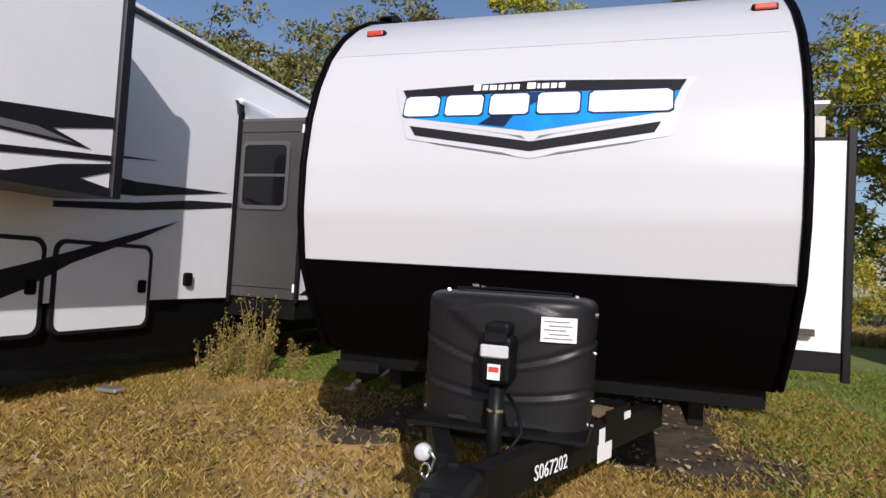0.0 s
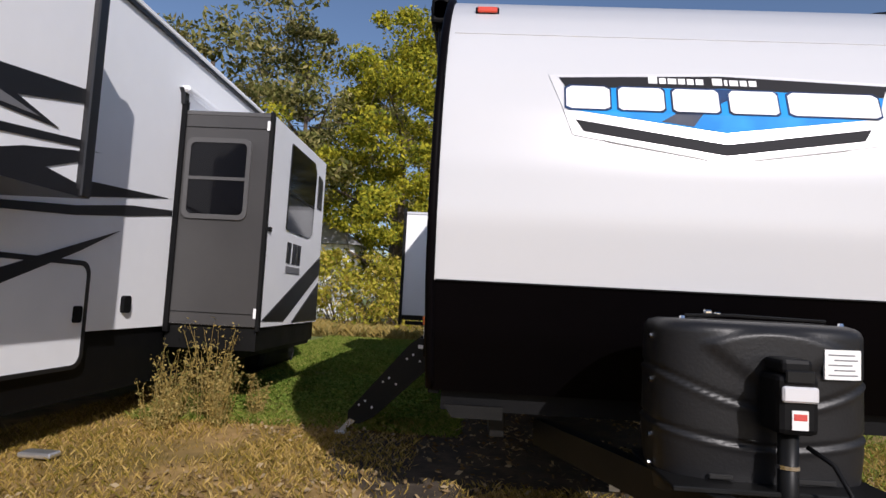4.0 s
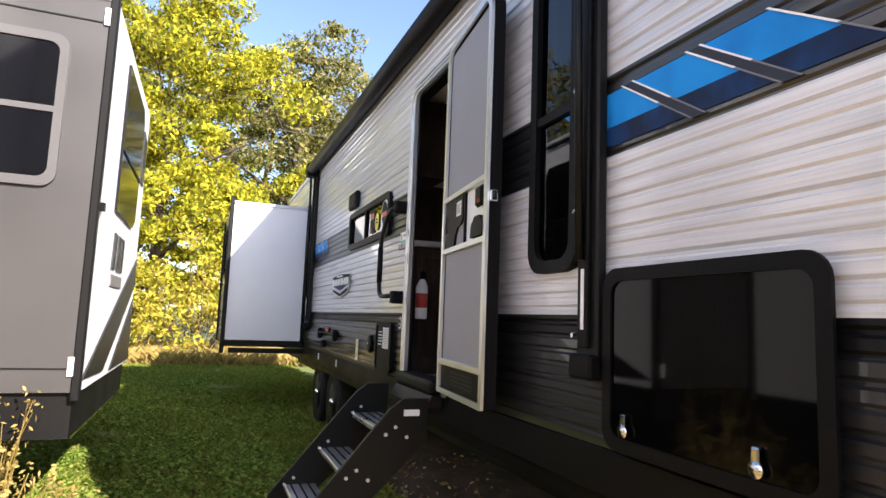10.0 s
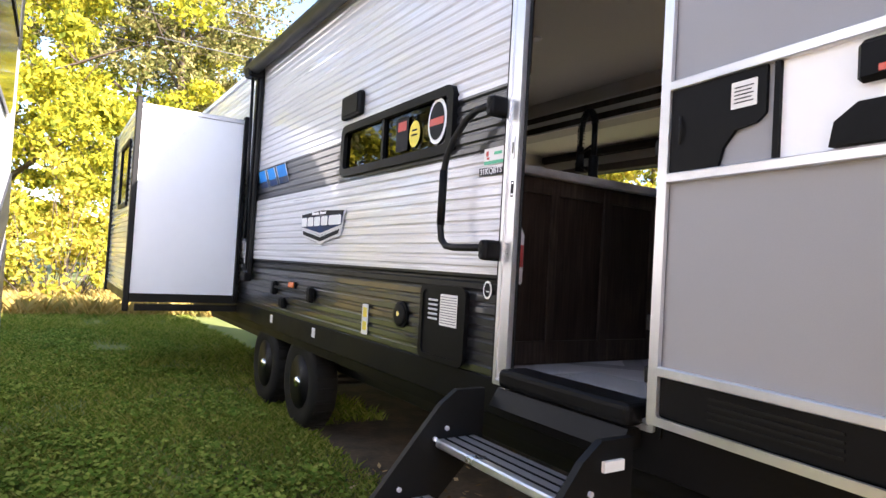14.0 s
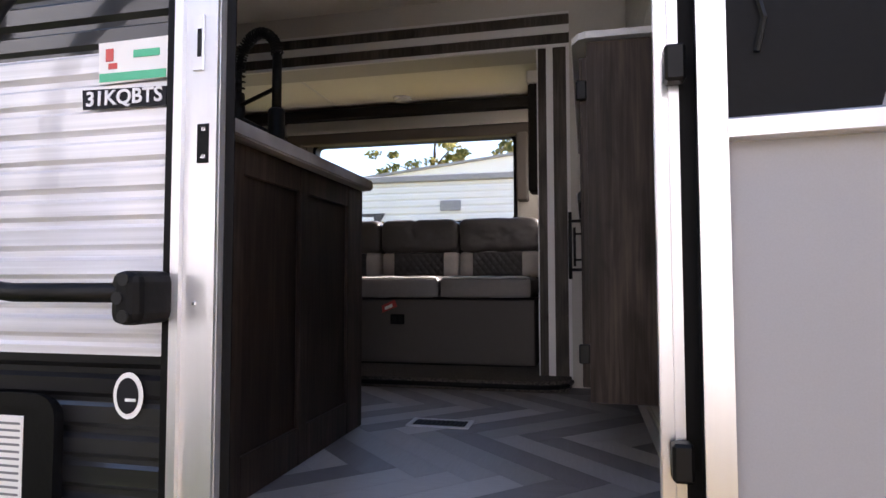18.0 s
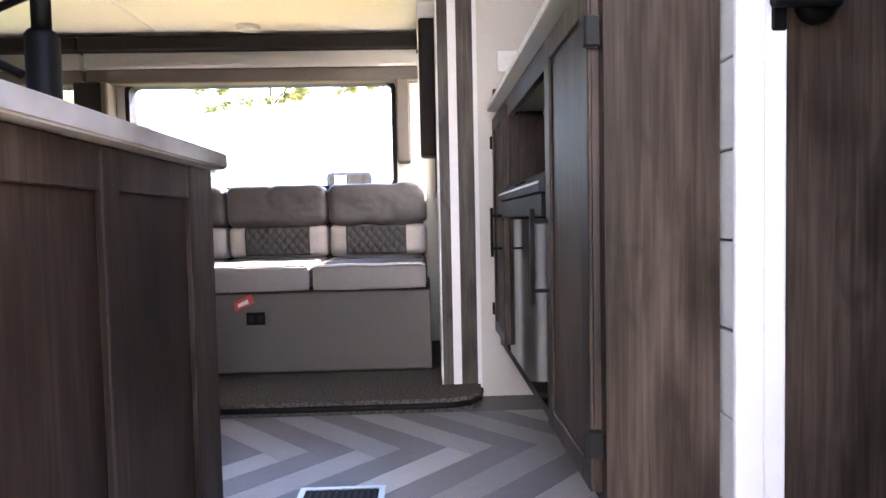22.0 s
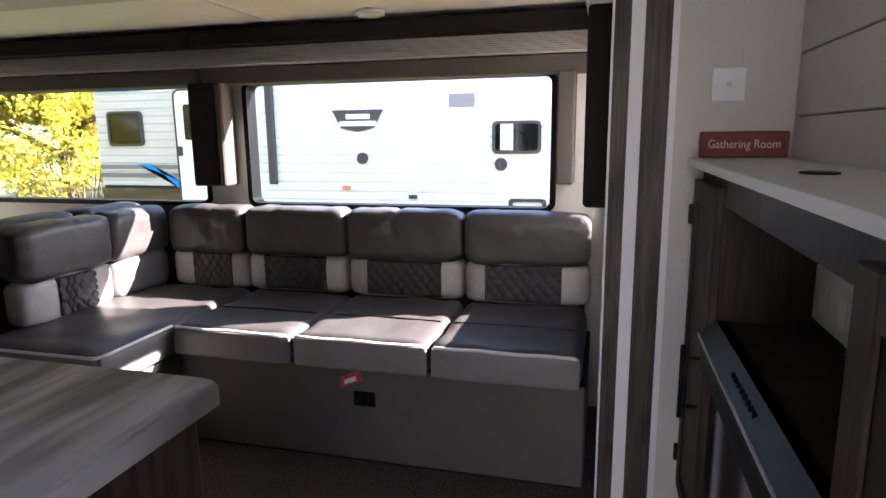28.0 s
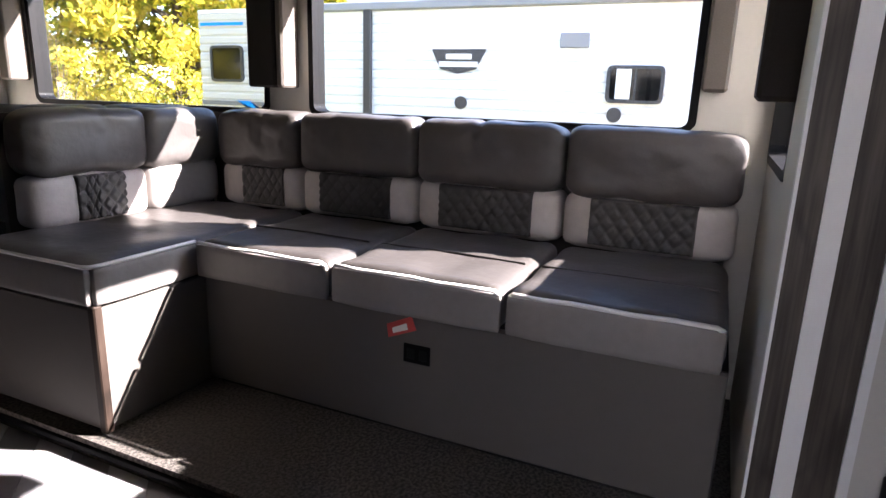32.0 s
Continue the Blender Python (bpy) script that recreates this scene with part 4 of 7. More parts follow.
# ---- entry steps ----
entry_steps = thing("entry_steps", "black fold-down entry steps with grey aluminium treads on the grass", "steps")
for y in (5.80, 6.52):
    plate = part("stringer", slab([(-1.93, 0.83), (-2.06, 0.83), (-2.13, 0.78), (-2.62, 0.20), (-2.62, 0.10), (-2.52, 0.10), (-2.40, 0.16), (-1.93, 0.62)], "y", y - 0.012, y + 0.012), BLACK_STEEL, entry_steps, "black steel side plate")
    for k in range(3):
        for dx, dz in ((0.0, 0.0), (-0.05, -0.035), (0.06, -0.05)):
            part("rivet", lathe([(0.009, -0.02), (0.009, 0.02)], (-2.10 - 0.19 * k + dx, y, 0.69 - 0.2 * k + dz), "y", 8), DECAL_SILVER, plate)
    part("leg", slab([(-2.60, 0.14), (-2.55, 0.12), (-2.66, 0.03), (-2.70, 0.03)], "y", y - 0.016, y + 0.016), ALUMINIUM, entry_steps, "silver adjustable leg")
    part("leg_foot", box(-2.72, -2.63, y - 0.05, y + 0.05, 0.015, 0.035, 0.004), ALUMINIUM, entry_steps)
for k in range(3):
    x, z = -2.08 - 0.19 * k, 0.655 - 0.2 * k
    tread = part("tread", box(x - 0.07, x + 0.11, 5.815, 6.505, z - 0.03, z, 0.006), ALUMINIUM, entry_steps, "grey aluminium tread")
    for q in range(3):
        part("grip_strip", box(x - 0.040 + 0.05 * q, x - 0.030 + 0.05 * q, 5.83, 6.49, z + 0.0005, z + 0.003), BLACK_PLASTIC, tread)
label = single("step_label", box(-2.06, -1.98, 5.774, 5.7865, 0.745, 0.775), PAPER, "small yellow-white label on the step frame", "sticker")

# ---- grab handle ----
grab = thing("grab_handle", "black folding grab handle beside the door", "grab handle")
gx = XW - 0.087
path = [(6.62, 1.965), (6.70, 1.963), (6.78, 1.935), (6.87, 1.86), (6.92, 1.79), (6.937, 1.72), (6.938, 1.47), (6.925, 1.415), (6.885, 1.385), (6.82, 1.378), (6.615, 1.378)]
part("bar", tube([(gx, y, z) for y, z in path], 0.0155, 12), BLACK_STEEL, grab, "bent black tube", True)
part("grip", tube([(gx, 6.937, 1.73), (gx, 6.938, 1.6), (gx, 6.938, 1.48)], 0.019, 12), BLACK_PLASTIC, grab, "foam grip", True)
for z in (1.965, 1.370):
    br = part("bracket", box(XW - 0.10, XW - 0.0, 6.577, 6.630, z - 0.042, z + 0.042, 0.018, 3), BLACK_PLASTIC, grab, "black moulded bracket")
    for dz in (-0.028, 0.0, 0.028):
        part("hole", lathe([(0.010, -0.002), (0.010, 0.001)], (XW - 0.1005, 6.600 + 0.010 * (dz == 0), z + dz), "x", 10), RECESS_SHADE, br)

# ---- access doors, caps and fittings on the side ----
furnace = thing("furnace_door", "black furnace access door with louvres and a grey data label", "access door")
part("panel", slab(rounded(6.80, 7.165, 0.86, 1.195, 0.035), "x", XW - 0.022, XW + 0.0), BLACK_PLASTIC, furnace)
part("rim", ring_frame(rounded(6.79, 7.175, 0.85, 1.205, 0.04), rounded(6.815, 7.15, 0.875, 1.18, 0.03), "x", XW - 0.03, XW - 0.022), BLACK_PLASTIC, furnace)
part("data_label", box(XW - 0.0245, XW - 0.0225, 6.86, 7.0, 1.02, 1.165), PAPER, furnace, "grey printed data label")
for k in range(11):
    part("print_line", box(XW - 0.0255, XW - 0.0246, 6.865, 6.995, 1.03 + 0.012 * k, 1.034 + 0.012 * k), NB_GRAPHIC2, furnace)
for k in range(5):
    part("louvre", box(XW - 0.03, XW - 0.022, 7.02, 7.10, 1.04 + 0.022 * k, 1.05 + 0.022 * k, 0.003), DECAL_SILVER, furnace, "grey louvre")
hatch = thing("storage_hatch", "glossy black storage hatch near the trailer front", "access door")
part("panel", slab(rounded(3.67, 4.40, 0.88, 1.395, 0.055), "x", XW - 0.028, XW + 0.0), HATCH_GLOSS, hatch, "glossy black panel")
part("rim", ring_frame(rounded(3.65, 4.42, 0.86, 1.415, 0.065), rounded(3.69, 4.38, 0.90, 1.375, 0.045), "x", XW - 0.036, XW - 0.026), BLACK_PLASTIC, hatch, "black rubber rim")
for y in (3.84, 4.31):
    part("lock", lathe([(0.02, -0.012), (0.02, -0.004), (0.012, 0.0)], (XW - 0.034, y, 0.925), "x", 14), CHROME, hatch, "chrome thumb lock", True)
    part("catch", box(XW - 0.045, XW - 0.03, y - 0.01, y + 0.012, 0.935, 0.975, 0.004), CHROME, hatch)


def side_light(y, z, label):
    s = thing("side_light", label, "marker light", "side marker lights")
    part("base", box(XW - 0.012, XW + 0.004, y - 0.06, y + 0.06, z - 0.027, z + 0.027, 0.006), BLACK_PLASTIC, s)
    part("lens", box(XW - 0.03, XW - 0.012, y - 0.052, y + 0.052, z - 0.022, z + 0.022, 0.008, 2), AMBER, s, "orange lens")


side_light(3.51, 1.055, "orange side marker light low on the charcoal siding")
side_light(9.10, 1.09, "orange side marker light above the wheels")
cap = thing("water_inlet", "round black inlet cap with a chrome lock", "inlet")
part("ring", lathe([(0.062, -0.012), (0.058, -0.02), (0.05, -0.022)], (XW, 7.40, 1.03), "x", 24), BLACK_PLASTIC, cap, smooth=True)
part("flange", lathe([(0.07, -0.012), (0.07, 0.004)], (XW, 7.40, 1.03), "x", 24), BLACK_PLASTIC, cap)
part("lock", lathe([(0.014, -0.03), (0.014, -0.02)], (XW, 7.395, 1.035), "x", 12), CHROME, cap, "chrome lock")
hood = thing("range_vent", "black range hood vent on the siding", "vent")
part("shell", box(XW - 0.04, XW + 0.0, 8.02, 8.30, 2.20, 2.35, 0.012, 2), BLACK_PLASTIC, hood)
part("flap", box(XW - 0.046, XW - 0.04, 8.04, 8.28, 2.215, 2.335, 0.004), BLACK_PLASTIC, hood)
rack = thing("outside_rail", "black outside mounting rail with end brackets", "rail")
part("bar", box(XW - 0.035, XW - 0.012, 8.70, 9.52, 1.045, 1.065, 0.004), BLACK_STEEL, rack)
for y in (8.68, 9.50):
    part("bracket", box(XW - 0.045, XW + 0.0, y - 0.035, y + 0.035, 0.99, 1.10, 0.012), BLACK_PLASTIC, rack)
out = thing("outside_outlet", "black weatherproof outlet cover", "outlet")
part("cover", box(XW - 0.04, XW + 0.0, 9.24, 9.33, 0.90, 0.98, 0.012), BLACK_PLASTIC, out)

# ---- wheels ----


def make_wheel():
    w = thing("trailer_wheel", "black trailer tyre on a dark spoked rim with chrome hub", "wheel", "trailer wheels")
    t = part("tyre", lathe([(0.21, -0.085), (0.27, -0.10), (0.325, -0.09), (0.345, -0.07), (0.345, 0.07), (0.325, 0.09), (0.27, 0.10), (0.21, 0.085)], (0, 0, 0), "x", 36), RUBBER, w, smooth=True)
    for k in range(24):
        bm = box(-0.075, 0.075, -0.012, 0.012, 0.340, 0.350, 0.003)
        bmesh.ops.transform(bm, matrix=Matrix.Rotation(2 * math.pi * k / 24, 4, "X"), verts=bm.verts[:])
        part("tread_block", bm, RUBBER, t)
    r = part("rim", lathe([(0.20, -0.088), (0.19, -0.06), (0.06, -0.045), (0.06, 0.08)], (0, 0, 0), "x", 28), BLACK_STEEL, w, "black rim", True)
    for k in range(6):
        bm = box(-0.082, -0.05, -0.022, 0.022, 0.05, 0.195, 0.008)
        bmesh.ops.transform(bm, matrix=Matrix.Rotation(2 * math.pi * k / 6, 4, "X"), verts=bm.verts[:])
        part("spoke", bm, BLACK_STEEL, r)
    part("hub", lathe([(0.042, -0.05), (0.042, -0.105), (0.03, -0.118)], (0, 0, 0), "x", 18), CHROME, w, "chrome hub cap", True)
    return w


wheel = make_wheel()
wheel.matrix_basis = at(-1.66, 9.06, 0.365)
copy_thing(wheel, at(-1.66, 9.93, 0.365))
copy_thing(wheel, at(0.46, 9.06, 0.365) @ Matrix.Rotation(math.pi, 4, "Z"))
copy_thing(wheel, at(0.46, 9.93, 0.365) @ Matrix.Rotation(math.pi, 4, "Z"))
axle = thing("axle_set", "black steel trailer axles", "axle")
for y in (9.06, 9.93):
    part("tube", tube([(-1.6, y, 0.365), (0.4, y, 0.365)], 0.04, 10), BLACK_STEEL, axle)

# ---- rear bedroom slide-out, door side ----
slide = thing("bedroom_slide", "extended white slide-out box with black corner trim", "slide-out")
part("end_panel", box(-2.78, XW - 0.05, 10.66, 10.69, 0.90, 2.57), WHITE_PAINT, slide, "plain white end panel")
part("end_panel", box(-2.78, XW - 0.05, 12.80, 12.83, 0.90, 2.57), WHITE_PAINT, slide)
verts, faces = [], []
zs = sorted({0.90, 2.57} | {(k + q) * 0.1016 for k in range(8, 26) for q, _ in RIB if 0.90 < (k + q) * 0.1016 < 2.57})
for z in zs:
    verts += [(-2.80 + rib(z), 10.70, z), (-2.80 + rib(z), 12.79, z)]
for k in range(len(zs) - 1):
    faces.append((2 * k, 2 * k + 2, 2 * k + 3, 2 * k + 1))
tagged(raw_mesh("outer_panel", verts, faces, SIDING_LIGHT, slide), "silver siding")
part("roof_panel", box(-2.80, XW, 10.66, 12.83, 2.572, 2.60), WHITE_PAINT, slide)
part("floor_frame", box(-2.80, XW, 10.68, 12.8, 0.82, 0.895), BLACK_STEEL, slide, "black floor frame")
part("trim", box(-2.825, -2.775, 10.635, 10.70, 0.74, 2.66, 0.008), BLACK_STEEL, slide, "black corner trim")
part("trim", box(-2.825, -2.775, 12.79, 12.855, 0.80, 2.62, 0.008), BLACK_STEEL, slide)
part("trim", box(-2.80, XW, 10.645, 10.665, 2.565, 2.605, 0.004), DECAL_SILVER, slide)
part("trim", box(XW - 0.06, XW - 0.02, 10.62, 10.70, 0.86, 2.64, 0.006), BLACK_PLASTIC, slide, "black seal")
part("rail", box(-2.72, XW, 10.70, 10.76, 0.74, 0.80, 0.004), BLACK_STEEL, slide)
w = part("window", ring_frame(rounded(11.1, 11.9, 1.7, 2.35, 0.06), rounded(11.14, 11.86, 1.74, 2.31, 0.04), "x", -2.82, -2.79), BLACK_PLASTIC, slide)
part("pane", slab(rounded(11.14, 11.86, 1.74, 2.31, 0.04), "x", -2.806, -2.803), FIRE_GLASS, w)

# ---- drawbar, gas bottle cover and jack ----
tongue = thing("drawbar", "black steel A-frame drawbar with coupler", "drawbar")
for s, x1 in ((-1, -1.25), (1, 0.07)):
    d = Vector((x1, 3.9, 0.52)) - Vector((-0.59, 2.30, 0.52))
    n = Vector((d.y, -d.x, 0)).normalized() * 0.035
    a, b = Vector((-0.59 + 0.05 * s, 2.30, 0)), Vector((x1, 3.9, 0))
    part("beam", slab([(a.x - n.x, a.y - n.y), (a.x + n.x, a.y + n.y), (b.x + n.x, b.y + n.y), (b.x - n.x, b.y - n.y)], "z", 0.44, 0.57), BLACK_STEEL, tongue, "black steel beam")
part("coupler", box(-0.68, -0.50, 2.05, 2.40, 0.43, 0.56, 0.03, 2), BLACK_STEEL, tongue, "black coupler")
part("coupler_cup", lathe([(0.07, -0.08), (0.08, -0.02), (0.05, 0.05)], (-0.59, 2.10, 0.50), "z", 18), BLACK_STEEL, tongue, smooth=True)
part("cross_plate", box(-0.95, -0.22, 2.72, 3.24, 0.572, 0.59, 0.004), BLACK_STEEL, tongue)
lettering("chalk_number", "S067202", 0.078, at(-0.372, 2.63, 0.512) @ Matrix.Rotation(math.atan2(1.6, 0.66), 4, "Z") @ Matrix.Translation((0, -0.042, 0)) @ Matrix(((1, 0, 0, 0), (0, 0, -1, 0), (0, 1, 0, 0), (0, 0, 0, 1))), DECAL_WHITE, tongue, 0.001, 0.9)


def beam_part(name, y, z0, z1, w0, w1, d0, d1, mat, label="", tilt=0):
    """A flat piece on the outer side of the beam: w along it, d out from its face."""
    bm = box(w0, w1, -0.035 - d1, -0.035 - d0, z0, z1)
    bmesh.ops.transform(bm, matrix=at(-0.54 + 0.38125 * (y - 2.3), y, 0) @ Matrix.Rotation(math.atan2(1.6, 0.61), 4, "Z"), verts=bm.verts[:])
    return part(name, bm, mat, tongue, label)


beam_part("paper_tag", 3.17, 0.412, 0.490, -0.06, 0.09, 0.003, 0.005, PAPER, "white paper tag")
beam_part("paper_tag", 3.17, 0.480, 0.560, -0.055, 0.005, 0.005, 0.007, PAPER, "narrow white tag")
beam_part("bracket_side", 3.30, 0.52, 0.625, -0.11, 0.16, -0.006, 0.0025, BLACK_STEEL, "black bracket plate")
beam_part("bracket_back", 3.30, 0.571, 0.635, -0.11, 0.16, -0.15, -0.142, BLACK_STEEL)
beam_part("bracket_end", 3.30, 0.571, 0.632, 0.152, 0.16, -0.141, -0.007, BLACK_STEEL)
beam_part("cardboard", 3.30, 0.571, 0.615, -0.02, 0.05, -0.12, -0.03, CARDBOARD, "scrap of brown cardboard")
beam_part("paper_tag", 3.33, 0.560, 0.595, 0.06, 0.135, 0.0026, 0.0045, PAPER, "small white tag")
beam_part("paper_tag", 3.22, 0.635, 0.648, -0.04, 0.0, -0.15, -0.14, PAPER, "small white label")
part("paper_tag", box(-1.012, -0.968, 3.335, 3.342, 0.385, 0.475), PAPER, tongue, "white warning tag")
bottles = thing("gas_bottle_cover", "black moulded gas bottle cover on the drawbar", "gas cover")


CX, CY, CW, CD = -0.585, 3.03, 0.368, 0.215


def cover_shell():
    """Moulded shell: rounded box with two swept grooves and a raised lobe on the front."""
    na, nz = 96, 64
    verts, faces = [], []
    for j in range(nz + 1):
        z = 0.52 + 0.61 * j / nz
        shrink = 1 - 0.05 * max(0.0, (0.70 - z) / 0.2)
        top = max(0.0, z - 1.085) / 0.045
        edge = 0.055 * (1 - math.sqrt(max(0.0, 1 - top * top)))
        for k in range(na):
            a = 2 * math.pi * k / na
            c, s = math.cos(a), math.sin(a)
            r = (abs(c) ** 3.4 + abs(s) ** 3.4) ** (-1 / 3.4)
            x, y = CW * shrink * r * c, CD * shrink * r * s
            u = x / CW
            out = 0.0
            for base, dip in ((0.955, 0.105), (0.765, 0.045)):
                zg = base - dip * (1 - abs(u) ** 1.6) + 0.01 * s
                d = z - zg
                out -= 0.011 * math.exp(-(d / 0.006) ** 2)
                out += 0.006 * math.exp(-((d + 0.016) / 0.009) ** 2)
            if s < 0:
                q = abs(u) / 0.62
                low = 0.90 + 0.14 * q ** 1.3
                if q < 1:
                    lift = min(1.0, max(0.0, (z - low) / 0.018)) * min(1.0, max(0.0, (1.105 - 0.05 * q * q - z) / 0.012)) * min(1.0, (1 - q) / 0.06)
                    out += 0.012 * lift
            n = Vector((x / CW ** 2, y / CD ** 2, 0)).normalized()
            p = Vector((x, y, 0)) + n * (out - edge)
            verts.append((CX + p.x, CY + p.y, z))
    for j in range(nz):
        for k in range(na):
            q = (k + 1) % na
            faces.append((j * na + k, j * na + q, (j + 1) * na + q, (j + 1) * na + k))
    faces.append(tuple(range(nz * na, nz * na + na)))
    return verts, faces


shell = raw_mesh("shell", *cover_shell(), TANK_PLASTIC, bottles, True)
tagged(shell, "black moulded shell with swept grooves")
part("top_recess", slab(rounded(CX - 0.25, CX + 0.25, CY - 0.10, CY + 0.10, 0.05), "z", 1.1302, 1.134), TANK_PLASTIC, bottles, "shallow raised lid")
part("strap", tube([(CX - 0.25, CY - 0.05, 1.142), (CX - 0.08, CY - 0.05, 1.150), (CX + 0.26, CY - 0.05, 1.144)], 0.006, 6), BLACK_STEEL, bottles, "black hold-down strap")
part("wing_nut", box(-0.765, -0.735, 2.97, 2.995, 1.148, 1.166, 0.006), CHROME, bottles, "silver wing nut")
part("wing_nut", box(-0.725, -0.705, 2.97, 2.995, 1.148, 1.158, 0.004), CHROME, bottles)


def shell_strip(x0, x1, z0, z1, out, thick):
    """A thin sheet lying on the front of the shell, bent to its curve."""
    bm = bmesh.new()
    rows = []
    for q in range(9):
        x = x0 + (x1 - x0) * q / 8
        y = CY - CD * (1 - abs((x - CX) / CW) ** 3.4) ** (1 / 3.4) - out
        rows.append([bm.verts.new((x, y + d, z)) for d, z in ((0, z0), (0, z1), (thick, z1), (thick, z0))])
    for a, b in zip(rows, rows[1:]):
        for k in range(4):
            bm.faces.new((a[k], b[k], b[(k + 1) % 4], a[(k + 1) % 4]))
    bm.faces.new(rows[0])
    bm.faces.new(rows[-1][::-1])
    bmesh.ops.recalc_face_normals(bm, faces=bm.faces[:])
    return bm


lab = part("data_label", shell_strip(-0.425, -0.285, 0.95, 1.05, 0.016, 0.012), PAPER, bottles, "white printed warning label")
for k in range(5):
    part("print_line", shell_strip(-0.413 + 0.02 * (k % 2), -0.30 - 0.012 * (k % 3), 0.962 + 0.017 * k, 0.967 + 0.017 * k, 0.0170, 0.0009), NB_GRAPHIC2, lab)
for z in (1.06, 0.90, 0.70, 0.60):
    for sx in (-1, 1):
        part("rivet", lathe([(0.010, -0.006), (0.010, 0.006)], (CX + sx * (CW + 0.001), 2.98, z), "x", 8), CHROME, bottles, "bright rivet")
for x in (-0.86, -0.30):
    part("rivet", lathe([(0.012, 0.0), (0.008, 0.012)], (x, 2.93, 1.128), "z", 8), CHROME, bottles)
for x0, x1 in ((-0.80, -0.72), (-0.52, -0.38)):
    part("slot", box(x0, x1, CY - CD - 0.002, CY - CD + 0.01, 0.595, 0.612, 0.003), RECESS_SHADE, bottles)

jack = thing("tongue_jack", "black electric tongue jack with a lamp", "jack")
part("post", tube([(-0.58, 2.735, 0.30), (-0.58, 2.735, 0.80)], 0.032, 14), BLACK_STEEL, jack, "black jack post", True)
part("collar", lathe([(0.037, 0.0), (0.037, 0.012)], (-0.58, 2.735, 0.665), "z", 14), CHROME, jack, "bright collar")
head = part("motor_head", box(-0.645, -0.515, 2.665, 2.815, 0.78, 0.97, 0.02, 2), BLACK_PLASTIC, jack, "black motor housing")
part("cap", box(-0.63, -0.53, 2.675, 2.805, 0.97, 1.02, 0.015, 2), BLACK_PLASTIC, head)
part("lamp", box(-0.637, -0.525, 2.650, 2.667, 0.885, 0.935, 0.006), DECAL_SILVER, head, "clear lamp lens")
part("switch", box(-0.625, -0.535, 2.655, 2.667, 0.945, 0.985, 0.004), BLACK_STEEL, head)
part("tag", box(-0.605, -0.555, 2.659, 2.665, 0.80, 0.86), PAPER, head, "white tag with red print")
part("tag_print", box(-0.60, -0.56, 2.657, 2.659, 0.83, 0.85), STICK_RED, head)
part("cable", tube([(-0.53, 2.715, 0.74), (-0.48, 2.655, 0.70), (-0.45, 2.615, 0.62), (-0.49, 2.575, 0.56), (-0.55, 2.585, 0.53)], 0.008, 6), BLACK_PLASTIC, jack, "black cable", True)
part("foot", tube([(-0.58, 2.735, 0.05), (-0.58, 2.735, 0.30)], 0.022, 10), CHROME, jack)
part("pad", box(-0.66, -0.50, 2.655, 2.815, 0.015, 0.05, 0.006), BLACK_STEEL, jack)
chain = thing("safety_chain", "silver safety chains hanging from the coupler", "chain")
for k in range(13):
    bm = bmesh.new()
    ring_pts = [(0.016 * math.cos(a), 0, 0.024 * math.sin(a)) for a in [2 * math.pi * q / 10 for q in range(11)]]
    tube(ring_pts, 0.0045, 6, bm)
    bmesh.ops.transform(bm, matrix=at(-0.708 + 0.004 * (k % 2) + 0.02 * math.sin(k * 0.3), 2.270, 0.545 - 0.036 * k) @ Matrix.Rotation(radians(90 * (k % 2)), 4, "Z"), verts=bm.verts[:])
    part("link", bm, CHROME, chain)
part("plug", lathe([(0.012, -0.022), (0.024, -0.020), (0.029, -0.008), (0.029, 0.012), (0.020, 0.020), (0.012, 0.022)], (-0.722, 2.275, 0.603), "y", 16), DECAL_SILVER, chain, "round silver plug", True)
part("hook", tube([(-0.708, 2.265, 0.60), (-0.690, 2.258, 0.615), (-0.675, 2.262, 0.59), (-0.684, 2.27, 0.55), (-0.700, 2.28, 0.535)], 0.0065, 8), CHROME, chain, "bent silver hook", True)
part("hanger", box(-0.722, -0.640, 2.290, 2.310, 0.53, 0.60, 0.004), BLACK_STEEL, chain, "black hanger plate")
stab = thing("stabilizer_jack", "black stabilizer plate under the front corner", "stabilizer")
part("plate", slab([(-1.70, 0.60), (-1.46, 0.60), (-1.46, 0.66), (-1.74, 0.66)], "y", 3.60, 3.63), BLACK_STEEL, stab)
part("arm", box(-1.60, -1.56, 3.64, 4.2, 0.60, 0.64), BLACK_STEEL, stab)


# ---- neighbouring trailer ----
nb = thing("white_fifth_wheel", "white fifth-wheel trailer with black slashes and two slide-outs", "trailer")
NX = -4.46
part("wall", box(NX - 2.4, NX, -3.0, 11.5, 0.79, 3.42), NB_WHITE, nb, "glossy white side wall")
part("skirt", box(NX - 2.36, NX - 0.04, -3.0, 11.4, 0.30, 0.79), BLACK_PLASTIC, nb, "black lower skirt")
part("roof_edge", box(NX - 2.42, NX + 0.035, -3.05, 11.55, 3.42, 3.47, 0.01), DECAL_WHITE, nb, "pale roof gutter")
part("roof_seal", box(NX - 0.01, NX + 0.03, -3.05, 11.55, 3.385, 3.418), NB_GRAPHIC, nb)
# bedroom slide
bed = part("bedroom_slide", box(NX + 0.01, -3.85, -1.2, 3.93, 1.66, 3.40), NB_WHITE, nb, "white bedroom slide-out")
part("corner_trim", box(-3.88, -3.815, 3.885, 3.975, 1.62, 3.44, 0.008), NB_GRAPHIC, bed, "black corner trim")
part("bottom_trim", box(NX, -3.83, -1.2, 3.96, 1.62, 1.66), NB_GRAPHIC, bed)
